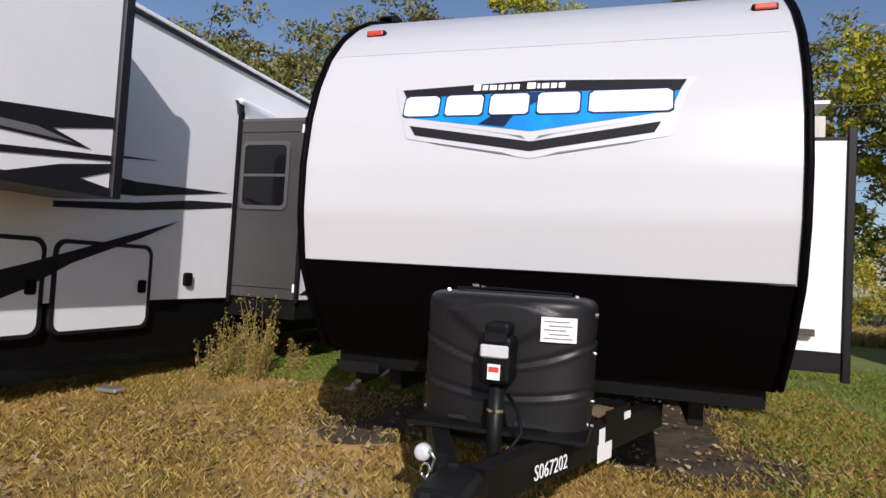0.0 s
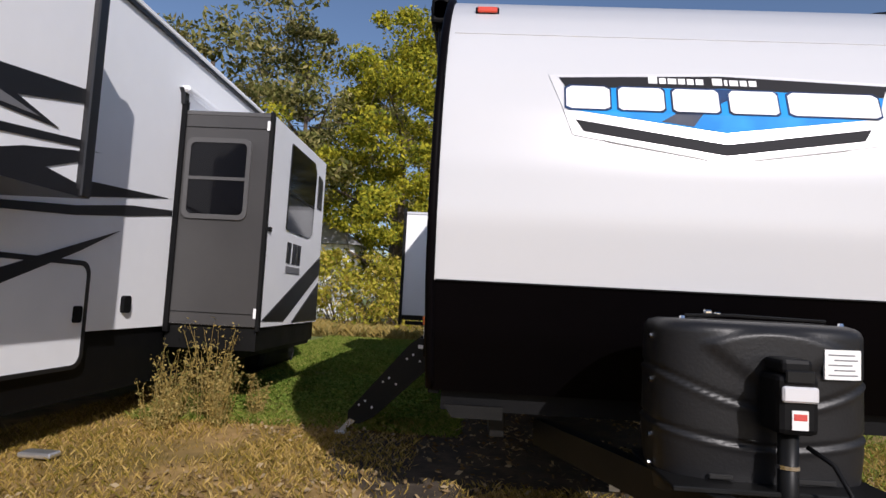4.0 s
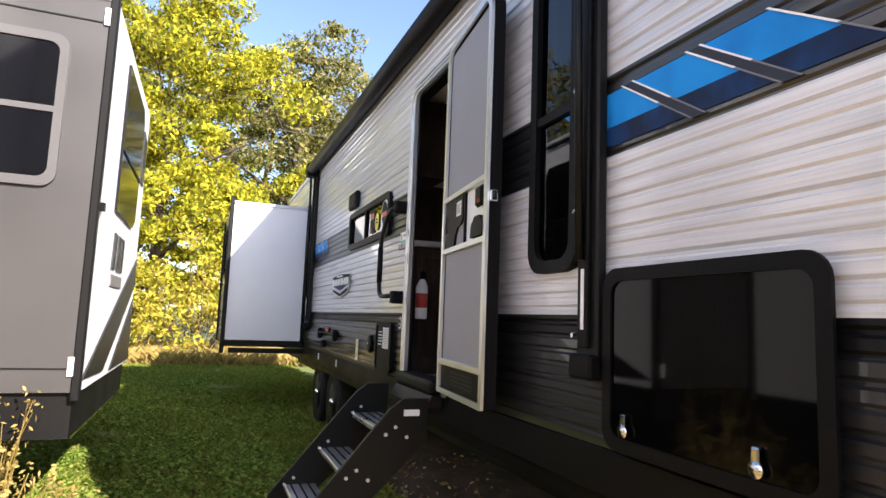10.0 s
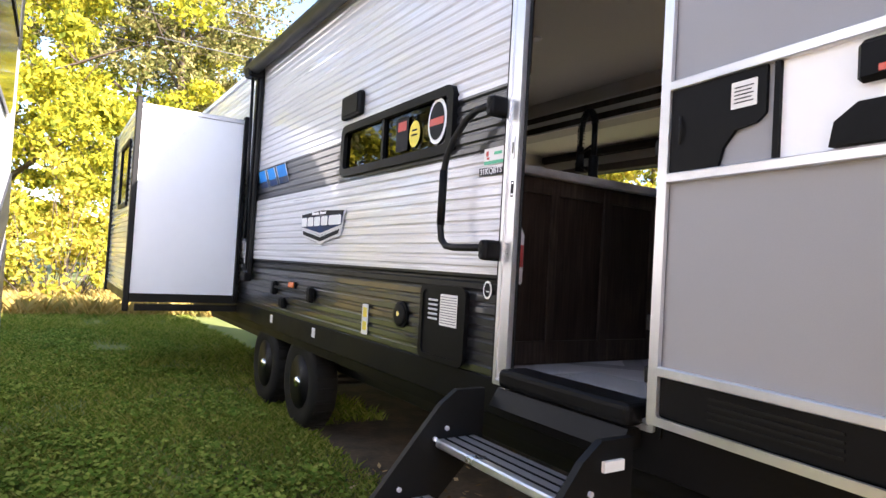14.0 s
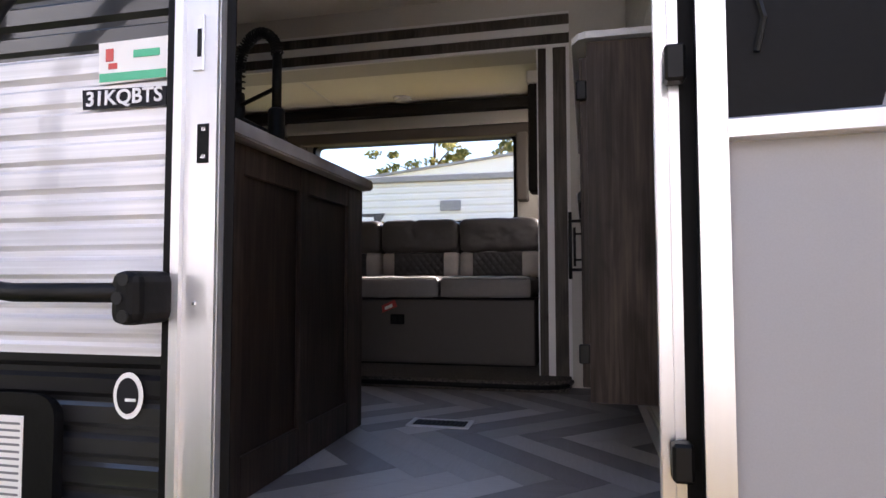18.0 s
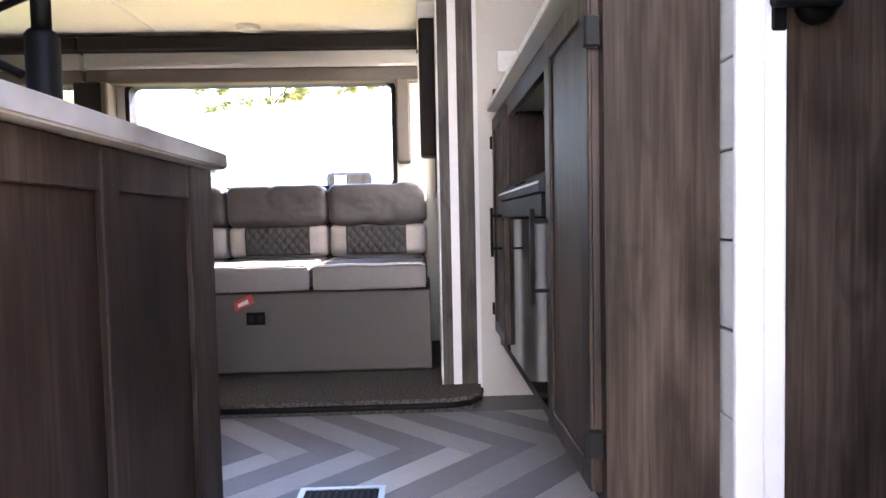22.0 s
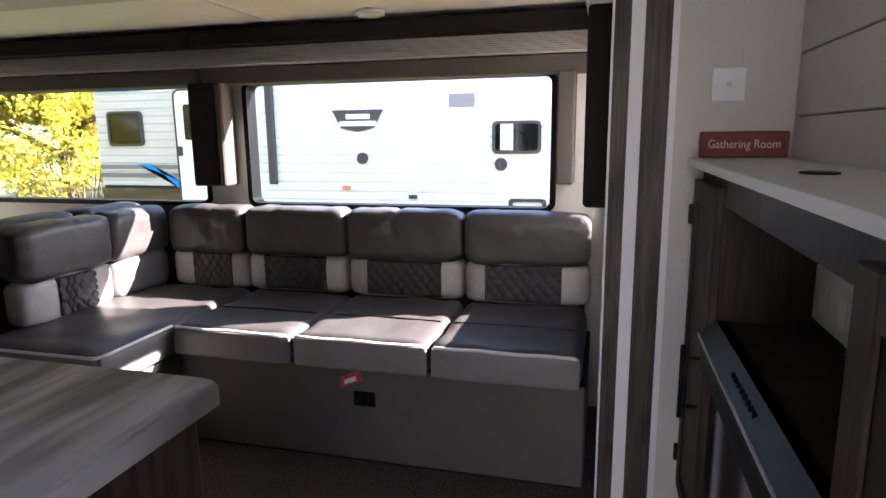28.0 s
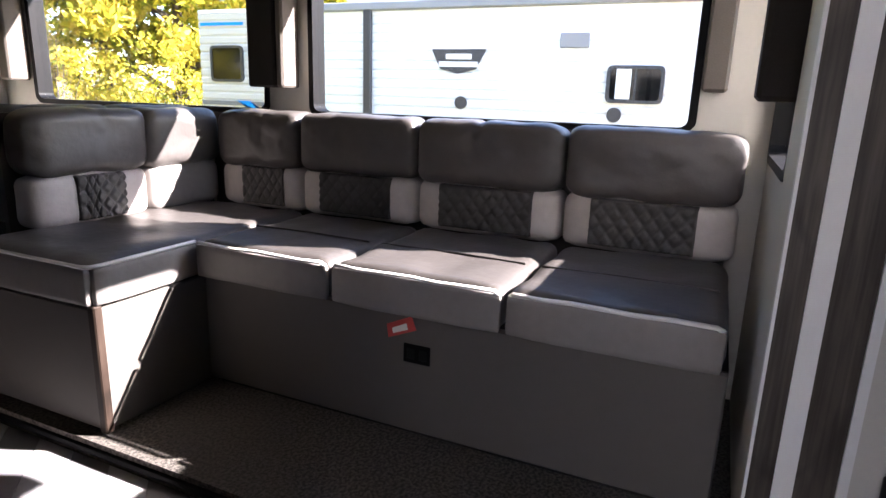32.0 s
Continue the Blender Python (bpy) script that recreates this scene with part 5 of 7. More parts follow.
# kitchen slide
kit = part("kitchen_slide", box(NX + 0.01, -3.575, 6.20, 8.25, 0.82, 2.82), NB_WHITE, nb, "taupe and white slide-out")
part("end_panel", box(NX + 0.03, -3.60, 6.185, 6.20, 0.822, 2.79), NB_GREY, kit, "taupe end panel")
part("top_strip", box(NX + 0.02, -3.57, 6.18, 6.20, 2.79, 2.83, 0.004), NB_FRAME, kit)
part("trim", box(-3.605, -3.565, 6.175, 6.23, 0.78, 2.84, 0.006), BLACK_STEEL, kit, "black corner trim")
part("trim", box(NX, NX + 0.05, 6.16, 6.22, 0.74, 2.92, 0.006), BLACK_PLASTIC, kit, "black seal")
part("seam", box(NX + 0.05, -3.60, 6.180, 6.185, 0.93, 0.937), BLACK_STEEL, kit)
part("seam", box(NX + 0.05, -3.60, 6.180, 6.185, 2.67, 2.677), BLACK_STEEL, kit)
part("bottom_frame", box(NX, -3.60, 6.22, 8.2, 0.60, 0.82), BLACK_STEEL, kit)
for z in (0.90, 2.66):
    part("bracket", box(-3.625, -3.60, 6.172, 6.18, z, z + 0.09), DECAL_WHITE, kit, "white corner clip")
part("awning_arm", slab([(6.08, 3.02), (6.2, 3.06), (6.22, 2.86), (6.14, 2.88), (6.12, 2.98)], "x", NX, NX + 0.04), NB_GRAPHIC, kit)
part("slide_topper", box(NX, NX + 0.09, 6.1, 8.4, 2.99, 3.05, 0.02), NB_WHITE, kit)
win = part("window", ring_frame(rounded(-4.40 + 0.02, -3.76, 1.80, 2.57, 0.07), rounded(-4.34, -3.80, 1.845, 2.525, 0.05), "y", 6.165, 6.19), NB_FRAME, kit, "grey rounded window frame")
part("pane", slab(rounded(-4.34, -3.80, 1.845, 2.525, 0.05), "y", 6.176, 6.180), FIRE_GLASS, win)
part("bar", box(-4.34, -3.80, 6.168, 6.176, 2.17, 2.20), NB_FRAME, win)
win2 = part("window", slab([(6.78, 1.80), (7.62, 1.80), (7.76, 1.86), (7.80, 2.60), (7.70, 2.70), (6.80, 2.70)], "x", -3.575, -3.560), FIRE_GLASS, kit, "black glazed window")
part("bar", box(-3.560, -3.555, 6.78, 7.76, 2.16, 2.18), BLACK_STEEL, win2)
part("rear_window", slab([(7.93, 2.2), (8.12, 2.2), (8.12, 2.56), (7.93, 2.60)], "x", -3.575, -3.563), NB_GRAPHIC, kit)
for pts in ([(6.25, 0.88), (8.22, 1.62), (8.22, 1.40), (6.9, 0.86)], [(7.2, 0.84), (8.22, 1.30), (8.22, 0.84)]):
    part("graphic", slab(pts, "x", -3.575, -3.566), NB_GRAPHIC, kit, "black slash graphic")
for k, a in enumerate((6.86, 7.06, 7.22)):
    part("logo_block", slab([(a, 1.46), (a + 0.13, 1.46), (a + 0.15, 1.68), (a + 0.02, 1.68)], "x", -3.575, -3.567), NB_GRAPHIC, kit, "black logo block")
part("logo_bar", box(-3.575, -3.567, 6.86, 7.36, 1.36, 1.43), NB_GRAPHIC2, kit)
part("latch", box(-3.58, -3.55, 6.25, 6.30, 1.72, 1.76), BLACK_PLASTIC, kit)
# graphics on the main wall and the bedroom slide
for pts in ([(2.4, 2.02), (3.90, 2.23), (3.90, 2.15), (3.39, 2.03), (3.70, 1.95), (2.4, 1.93)], [(2.4, 1.77), (3.90, 1.94), (3.90, 1.90), (2.4, 1.72)],
            [(2.4, 1.662), (3.1, 1.69), (3.47, 1.80), (3.90, 1.88), (3.90, 1.82), (3.63, 1.73), (3.90, 1.69), (3.90, 1.662)]):
    part("graphic", slab(pts, "x", -3.852, -3.844), NB_GRAPHIC, bed, "black slash graphic")
part("graphic", slab([(2.4, 1.99), (3.28, 2.015), (3.55, 1.968), (2.4, 1.945)], "x", -3.8438, -3.841), NB_GRAPHIC2, bed, "grey slash graphic")
for pts in ([(3.95, 1.90), (4.77, 1.88), (6.06, 1.96), (4.78, 1.75), (3.95, 1.70)], [(3.95, 1.60), (4.79, 1.69), (5.47, 1.80), (6.15, 1.86), (6.15, 1.81), (5.48, 1.71), (4.79, 1.62), (3.95, 1.55)], [(3.95, 2.03), (5.02, 2.12), (3.95, 1.98)]):
    part("graphic", slab(pts, "x", NX, NX + 0.006), NB_GRAPHIC, nb, "black slash graphic")
part("graphic", slab([(3.0, 0.90), (3.73, 1.09), (4.17, 1.22), (5.33, 1.57), (4.86, 1.37), (4.14, 1.11), (3.75, 0.90), (3.0, 0.62)], "x", NX + 0.0125, NX + 0.0165), NB_GRAPHIC, nb, "long black slash graphic")
for y0, y1 in ((4.02, 4.98), (2.6, 3.88)):
    h = part("hatch", slab(rounded(y0, y1, 0.56, 1.27, 0.08), "x", NX - 0.04, NX + 0.012), NB_WHITE, nb, "white storage door in a black seal")
    part("seal", ring_frame(rounded(y0 - 0.035, y1 + 0.035, 0.53, 1.305, 0.10), rounded(y0, y1, 0.56, 1.27, 0.08), "x", NX - 0.04, NX + 0.018), NB_GRAPHIC, h)
    part("latch", slab(rounded(y1 - 0.12, y1 - 0.035, 0.86, 0.98, 0.02), "x", NX + 0.012, NX + 0.03), BLACK_PLASTIC, h, "black latch")
part("wall_box", slab(rounded(5.46, 5.56, 0.92, 1.06, 0.03), "x", NX, NX + 0.035), BLACK_PLASTIC, nb, "black outlet cover")
part("wheel", box(NX - 0.3, NX - 0.05, 9.0, 10.8, 0.02, 0.7, 0.2, 3), RUBBER, nb)
part("stabilizer_foot", box(NX - 0.02, NX + 0.2, 4.5, 4.62, 0.015, 0.05, 0.01), ALUMINIUM, nb, "silver stabilizer foot")

# ---- trailer opposite the seating window ----
built = standing()
villa = thing("white_travel_trailer", "white ribbed travel trailer parked across the lane", "trailer")
VX = 7.0


def ribbed_sheet(name, x, y0, y1, z0, z1, pitch, deep, mat, parent, label=""):
    zs, verts, faces = [], [], []
    z = z0
    while z < z1:
        zs += [(z, 0.0), (z + pitch * 0.55, 0.0), (z + pitch * 0.70, deep), (z + pitch * 0.85, deep)]
        z += pitch
    for z, d in zs:
        verts += [(x + d, y0, z), (x + d, y1, z)]
    for k in range(len(zs) - 1):
        faces.append((2 * k, 2 * k + 2, 2 * k + 3, 2 * k + 1))
    ob = raw_mesh(name, verts, faces, mat, parent)
    if label:
        tagged(ob, label)
    return ob


ribbed_sheet("siding", VX, 3.2, 12.0, 0.75, 3.30, 0.125, 0.014, VILLA_WALL, villa, "white ribbed siding")
ribbed_sheet("siding", VX, 12.0, 14.0, 1.62, 3.30, 0.125, 0.014, BEIGE, villa, "cream ribbed siding")
part("body", box(VX + 0.02, VX + 2.4, 3.2, 14.0, 0.70, 3.34), VILLA_WALL, villa)
part("roof_rail", box(VX - 0.06, VX + 0.05, 4.0, 11.9, 3.30, 3.43, 0.02), SCREEN_GREY, villa, "grey awning rail")
part("roof", box(VX, VX + 2.4, 3.2, 14.0, 3.34, 3.40), WHITE_PAINT, villa)
for y in (10.90, 4.2):
    part("awning_arm", box(VX - 0.06, VX, y - 0.06, y + 0.06, 1.70, 3.32, 0.01), VILLA_DARK, villa, "dark awning arm")
part("lower_band", box(VX - 0.01, VX + 0.01, 12.0, 14.0, 0.75, 1.62), SIDING_DARK, villa, "dark lower band")
part("graphic", slab([(13.28, 1.97), (13.02, 1.97), (12.54, 1.62), (12.54, 1.74)], "x", VX - 0.020, VX - 0.0165), BLUE, villa, "blue slash")
for z0, z1 in ((1.90, 1.96), (1.775, 1.84)):
    part("stripe", box(VX - 0.016, VX - 0.003, 12.54, 13.99, z0, z1), NB_GRAPHIC2, villa, "dark grey stripe")
part("graphic", box(VX - 0.016, VX - 0.011, 12.0, 13.95, 1.62, 1.66), DECAL_BLACK, villa)
part("graphic", box(VX - 0.012, VX - 0.002, 13.1, 13.95, 3.14, 3.19), BLUE, villa)


def far_window(y0, y1, z0, z1):
    f = part("window", ring_frame(rounded(y0, y1, z0, z1, 0.07), rounded(y0 + 0.04, y1 - 0.04, z0 + 0.04, z1 - 0.04, 0.05), "x", VX - 0.03, VX + 0.01), VILLA_DARK, villa, "dark window")
    part("pane", slab(rounded(y0 + 0.04, y1 - 0.04, z0 + 0.04, z1 - 0.04, 0.05), "x", VX - 0.018, VX - 0.014), FIRE_GLASS, f)
    return f


f = far_window(6.98, 7.63, 2.12, 2.57)
part("blind", box(VX - 0.022, VX - 0.019, 7.35, 7.52, 2.17, 2.53), DECAL_WHITE, f)
part("bar", box(VX - 0.026, VX - 0.018, 7.29, 7.31, 2.16, 2.53), VILLA_DARK, f)
far_window(13.12, 13.77, 2.26, 2.82)
vd = part("entry_door", slab(rounded(11.98, 12.5, 1.2, 3.12, 0.1), "x", VX - 0.03, VX), WHITE_PAINT, villa, "white entry door")
part("seal", ring_frame(rounded(11.95, 12.53, 1.17, 3.15, 0.12), rounded(11.98, 12.5, 1.2, 3.12, 0.1), "x", VX - 0.035, VX), VILLA_DARK, vd)
part("pane", slab(rounded(12.12, 12.36, 2.35, 2.9, 0.04), "x", VX - 0.036, VX - 0.031), FIRE_GLASS, vd)
part("handle", box(VX - 0.06, VX - 0.03, 12.42, 12.48, 2.1, 2.25), VILLA_DARK, vd)
part("vent", box(VX - 0.03, VX, 7.87, 8.22, 2.77, 2.95, 0.01), SCREEN_GREY, villa, "grey vent cover")
for y, z in ((9.49, 2.06), (7.51, 1.98)):
    part("inlet_cap", lathe([(0.085, -0.02), (0.085, 0.0)], (VX, y, z), "x", 20), VILLA_DARK, villa, "dark round cap")
for y, z, mat in ((9.75, 1.66, AMBER), (8.75, 1.55, VILLA_DARK), (11.45, 1.52, VILLA_DARK)):
    part("fitting", box(VX - 0.03, VX, y - 0.06, y + 0.06, z - 0.03, z + 0.03, 0.006), mat, villa)
part("hatch", ring_frame(rounded(6.9, 7.4, 1.1, 1.55, 0.05), rounded(6.95, 7.35, 1.15, 1.5, 0.04), "x", VX - 0.03, VX), VILLA_DARK, villa)
bd = part("badge", slab([(9.93, 2.76), (9.16, 2.76), (9.30, 2.50), (9.55, 2.44), (9.80, 2.50)], "x", VX - 0.012, VX - 0.004), VILLA_DARK, villa, "dark shield badge with pale bars")
for a, b, z in ((9.36, 9.72, 2.63), (9.27, 9.82, 2.53)):
    part("pale_bar", box(VX - 0.018, VX - 0.013, a, b, z, z + 0.07), DECAL_WHITE, bd)
part("skirt", box(VX + 0.1, VX + 2.3, 3.3, 13.9, 0.45, 0.72), BLACK_PLASTIC, villa)
for y in (8.3, 9.2):
    part("wheel", lathe([(0.2, -0.1), (0.34, -0.09), (0.34, 0.09), (0.2, 0.1)], (VX + 0.25, y, 0.36), "x", 24), RUBBER, villa)

settle(built, [(7.0, 6.5)], [(0.0, 0.263), (14.0, 13.633)], [(0.0, 0.0), (0.7, 0.6), (1.55, 1.31), (2.0, 1.77), (2.57, 2.29), (2.95, 2.64), (3.43, 3.05)])

# ---- inside the trailer: setting ----
FZ, CZ = 0.866, 2.90
floor = single("floor", box(-1.745, 0.43, 4.95, 9.90, 0.76, FZ - 0.006), FLOOR_BASE, "grey herringbone vinyl plank floor", "floor", kind="structure")
single("ceiling", box(-1.745, 0.43, 4.95, 9.90, CZ, CZ + 0.06), CEILING, "cream ceiling panels", "ceiling", kind="structure")
# Unseen rear wall, given a dark colour to reduce light bouncing indoors.
single("wall_rear", box(-1.745, 0.43, 9.90, 9.96, FZ, CZ), WOOD_DARK_SHADED, "unseen closing partition, dark to cut bounced light", "wall", kind="structure")
wall_front = single("wall_front", box(-1.049, 0.43, 5.598, 5.690, FZ - 0.1, CZ), FLOOR_BASE, "white shiplap partition beside the entry", "wall", kind="structure")
for k in range(14):
    z = 0.8015 + 0.1505 * k
    part("board", box(-1.100, 0.425, 5.690, 5.703, max(FZ + 0.002, z), min(CZ - 0.002, z + 0.1465), 0.002), SHIPLAP, wall_front)
part("baseboard", box(-1.100, 0.422, 5.7035, 5.712, FZ + 0.001, FZ + 0.065, 0.003), WHITE_TRIM, wall_front, "low white baseboard")
# white casing and dark bathroom door, round the corner of the shiplap partition
built = standing()
jamb = tagged(new("trim"), "white two-step casing beside the bathroom door", "trim", kind="structure")
part("casing", box(-1.168, -1.151, 5.690, 5.738, FZ, CZ, 0.005, 2), WHITE_TRIM, jamb, "white casing")
part("casing", box(-1.160, -1.151, 5.652, 5.689, FZ, CZ, 0.004, 2), WHITE_TRIM, jamb)
part("stop", box(-1.150, -1.10, 5.652, 5.711, FZ, CZ), WHITE_TRIM, jamb)
door_2 = tagged(new("door_2"), "closed dark brown bathroom door with a black lever", "door", kind="structure")
part("leaf", box(-1.142, -1.105, 5.02, 5.648, FZ + 0.002, CZ - 0.004, 0.003), WOOD, door_2, "dark brown wood leaf")
lever = part("lever", box(-1.200, -1.182, 5.585, 5.698, 1.912, 1.950, 0.008, 3), BLACK_PLASTIC, door_2, "black lever handle")
part("rose", lathe([(0.0, -0.022), (0.026, -0.022), (0.032, -0.014), (0.032, 0.0)], (-1.142, 5.600, 1.931), "x", 24), BLACK_PLASTIC, lever, smooth=True)
part("neck", box(-1.184, -1.160, 5.588, 5.612, 1.920, 1.942, 0.004), BLACK_PLASTIC, lever)
part("strike", box(-1.166, -1.159, 5.655, 5.680, 1.885, 1.925, 0.003), BLACK_PLASTIC, door_2, "black strike plate")
# Unseen box added to keep daylight from leaking round the bathroom door.
single("wall_hall", box(-1.10, -1.06, 4.95, 5.618, FZ - 0.1, CZ), CREAM, "unseen wall added behind the door to block leaking light", "wall", kind="structure")
settle(built, [(0.0, 0.05)], [(0.0, -0.027)], STAY)
single("wall_hall_end", box(-1.745, -1.053, 4.95, 4.99, FZ, CZ), WOOD, "plain brown wall closing the hall", "wall", kind="structure")

# slide-out room
single("slide_floor", slab([(0.215, 6.20), (0.220, 6.12), (0.245, 6.05), (0.295, 6.005), (0.42, 5.99), (1.345, 5.99), (1.345, 9.85), (0.215, 9.85)], "z", FZ - 0.004, 0.918), CARPET, "raised grey carpeted slide-out floor", "floor", kind="structure")
single("slide_floor_edge", tube([(0.215, 9.85, 0.890), (0.215, 6.20, 0.890), (0.222, 6.12, 0.890), (0.245, 6.05, 0.890), (0.295, 6.007, 0.890), (0.42, 5.99, 0.890)], 0.012, 8), BLACK_PLASTIC, "black rubber edge of the slide-out floor", "trim", kind="structure")
# the seating slide-out, stretched by these tables to fit the camera's view
SLIDE_X = [(0.10, 0.20), (0.165, 0.255), (0.36, 0.43), (0.45, 0.60), (0.53, 0.65), (0.69, 0.85), (0.985, 1.165), (1.005, 1.18), (1.135, 1.332), (1.15, 1.345), (1.205, 1.40)]
SLIDE_Y = [(6.0, 5.985), (6.06, 6.068), (6.102, 6.102), (6.168, 6.15), (6.225, 6.198), (6.36, 6.368), (6.70, 6.718), (7.205, 7.24), (7.665, 7.742), (7.755, 7.82), (8.005, 8.045), (8.11, 8.20), (8.25, 8.36), (9.29, 9.555), (9.6, 9.86)]
SLIDE_Z = [(0.95, 0.866), (1.018, 0.918), (1.03, 0.93), (1.385, 1.30), (1.4985, 1.407), (1.512, 1.42), (1.68, 1.588), (1.888, 1.80), (1.975, 1.868), (2.0, 1.90), (2.465, 2.372), (2.531, 2.438), (2.621, 2.517), (2.70, 2.592), (2.715, 2.612), (2.86, 2.775)]
built = standing()
single("slide_under", box(0.36, 1.148, 6.152, 9.548, 0.80, FZ - 0.006), BLACK_STEEL, "black slide-out underframe", "frame", kind="structure")
W1, W2 = (6.36, 7.755, 1.880, 2.465), (8.005, 9.29, 1.880, 2.465)
wall_slide = single("wall_slide", wall_with_holes("x", 1.15, 1.205, 6.095, 9.60, 0.82, 2.80, [W1, W2]), CREAM, "cream slide-out wall with two wide windows", "wall", kind="structure")
W3 = (0.57, 1.108, 1.819, 2.510)
single("wall_slide_end", wall_with_holes("y", 6.095, 6.15, 0.37, 1.148, 0.82, 2.80, [W3]), CREAM, "cream slide-out end wall with a window", "wall", kind="structure")
single("wall_slide_end_far", box(0.37, 1.148, 9.55, 9.60, 0.82, 2.80), CREAM, "cream slide-out end wall", "wall", kind="structure")
single("slide_ceiling", box(0.36, 1.148, 6.152, 9.548, 2.715, 2.78), CEILING, "cream slide-out ceiling", "ceiling", kind="structure")
single("slide_batten", box(0.37, 1.0, 7.52, 7.535, 2.711, 2.715), WHITE_TRIM, "thin ceiling seam strip", "trim", kind="structure")


def slide_window(name, h, label):
    w = tagged(new(name), label, "window", kind="structure")
    y0, y1, z0, z1 = h
    part("window_frame", ring_frame(rounded(y0 - 0.012, y1 + 0.012, z0 - 0.012, z1 + 0.012, 0.05), rounded(y0 + 0.010, y1 - 0.014, z0 + 0.012, z1 - 0.012, 0.035), "x", 1.143, 1.225), BLACK_PLASTIC, w, "black rounded frame")
    p = part("pane", slab(rounded(y0 + 0.010, y1 - 0.014, z0 + 0.012, z1 - 0.012, 0.035), "x", 1.18, 1.183), GLASS_CLEAR, w)
    p.visible_shadow = False
    return w


slide_window("window_3", W1, "wide black-framed window above the sofa")
slide_window("window_4", W2, "black-framed window above the chaise corner")

end_win = tagged(new("window_5"), "black-framed window in the slide-out end wall", "window", kind="structure")
part("window_frame", ring_frame(rounded(W3[0] - 0.012, W3[1] + 0.012, W3[2] - 0.012, W3[3] + 0.012, 0.05), rounded(W3[0] + 0.012, W3[1] - 0.012, W3[2] + 0.012, W3[3] - 0.012, 0.04), "y", 6.05, 6.158), BLACK_PLASTIC, end_win, "black rounded frame")
pane = part("pane", slab(rounded(W3[0] + 0.012, W3[1] - 0.012, W3[2] + 0.012, W3[3] - 0.012, 0.04), "y", 6.10, 6.103), GLASS_CLEAR, end_win)
pane.visible_shadow = False

# striped casing round the slide opening
casing = tagged(new("slide_casing"), "grey-brown and white striped casing of the slide-out opening", "trim", kind="structure")
for y0, y1, mat, d in ((6.160, 6.168, WHITE_TRIM, 0.022), (6.102, 6.160, WOOD_GREY, 0.014), (6.060, 6.102, WHITE_TRIM, 0.02), (6.012, 6.060, WOOD_GREY, 0.014), (6.000, 6.012, WHITE_TRIM, 0.022)):
    part("stripe", box(0.36 - d, 0.36, y0, y1, 1.0, 2.70), mat, casing)
for z0, z1, mat, d in ((2.70, 2.712, WHITE_TRIM, 0.022), (2.712, 2.762, WOOD_GREY, 0.014), (2.762, 2.80, WHITE_TRIM, 0.02), (2.80, 2.85, WOOD_GREY, 0.014), (2.85, 2.86, WHITE_TRIM, 0.022)):
    part("stripe", box(0.36 - d, 0.36, 6.0, 9.60, z0, z1), mat, casing)

settle(built, SLIDE_X, SLIDE_Y, SLIDE_Z)
W3_OUT = (along(W3[0], SLIDE_X), along(W3[1], SLIDE_X), along(W3[2], SLIDE_Z), along(W3[3], SLIDE_Z))
skin = thing("seating_slide", "white outer skin of the seating slide-out", "slide-out")
part("end_skin", wall_with_holes("y", 6.065, 6.092, 0.63, 1.555, 0.74, 2.49, [W3_OUT]), WHITE_PAINT, skin, "white end panel")
part("flange", box(1.558, 1.62, 6.04, 6.092, 0.50, 2.60, 0.006), BLACK_STEEL, skin, "black edge flange")
part("roof", box(0.63, 1.42, 6.06, 9.90, 2.802, 2.83), WHITE_PAINT, skin)
part("top_rail", box(0.63, 1.555, 6.06, 6.092, 2.492, 2.52), BLACK_STEEL, skin)
part("bottom_rail", box(0.63, 1.555, 6.06, 6.092, 0.57, 0.738), BLACK_STEEL, skin)

# ---- herringbone planks ----


def clip(poly, axis, limit, keep_less):
    out = []
    for k in range(len(poly)):
        p, q = poly[k], poly[(k + 1) % len(poly)]
        a, b = p[axis] - limit, q[axis] - limit
        if keep_less:
            a, b = -a, -b
        if a >= 0:
            out.append(p)
        if (a >= 0) != (b >= 0):
            t = a / (a - b)
            out.append((p[0] + (q[0] - p[0]) * t, p[1] + (q[1] - p[1]) * t))
    return out


def herringbone():
    w, n, gap = 0.104, 6, 0.0009
    c = math.sqrt(0.5)
    rng = random.Random(4)
    for a in range(-40, 41):
        for b in range(-40, 61):
            d = (a - b) % (2 * n)
            if d == 0:
                r = (a, a + n, b, b + 1)
            elif d == 2 * n - 1:
                r = (a, a + 1, b, b + n)
            else:
                continue
            u0, u1, v0, v1 = r[0] * w + gap, r[1] * w - gap, r[2] * w + gap, r[3] * w - gap
            poly = [(-0.1457 + (u - v) * c, 5.5635 + (u + v) * c) for u, v in ((u0, v0), (u1, v0), (u1, v1), (u0, v1))]
            for axis, limit, less in ((0, -1.742, False), (0, 0.212, True), (1, 5.0, False), (1, 8.6, True)):
                poly = clip(poly, axis, limit, less) if len(poly) > 2 else poly
            if len(poly) < 3 or max(p[0] for p in poly) - min(p[0] for p in poly) < 0.01 or (min(p[0] for p in poly) > -1.11 and max(p[1] for p in poly) < 5.71):
                continue
            tone = 0 if a % 2 == 0 and rng.random() < 0.8 else rng.choice((1, 2, 2))
            part("plank", slab(poly, "z", FZ - 0.005, FZ), PLANKS[(tone, d == 0)], floor)


PLANKS = {}
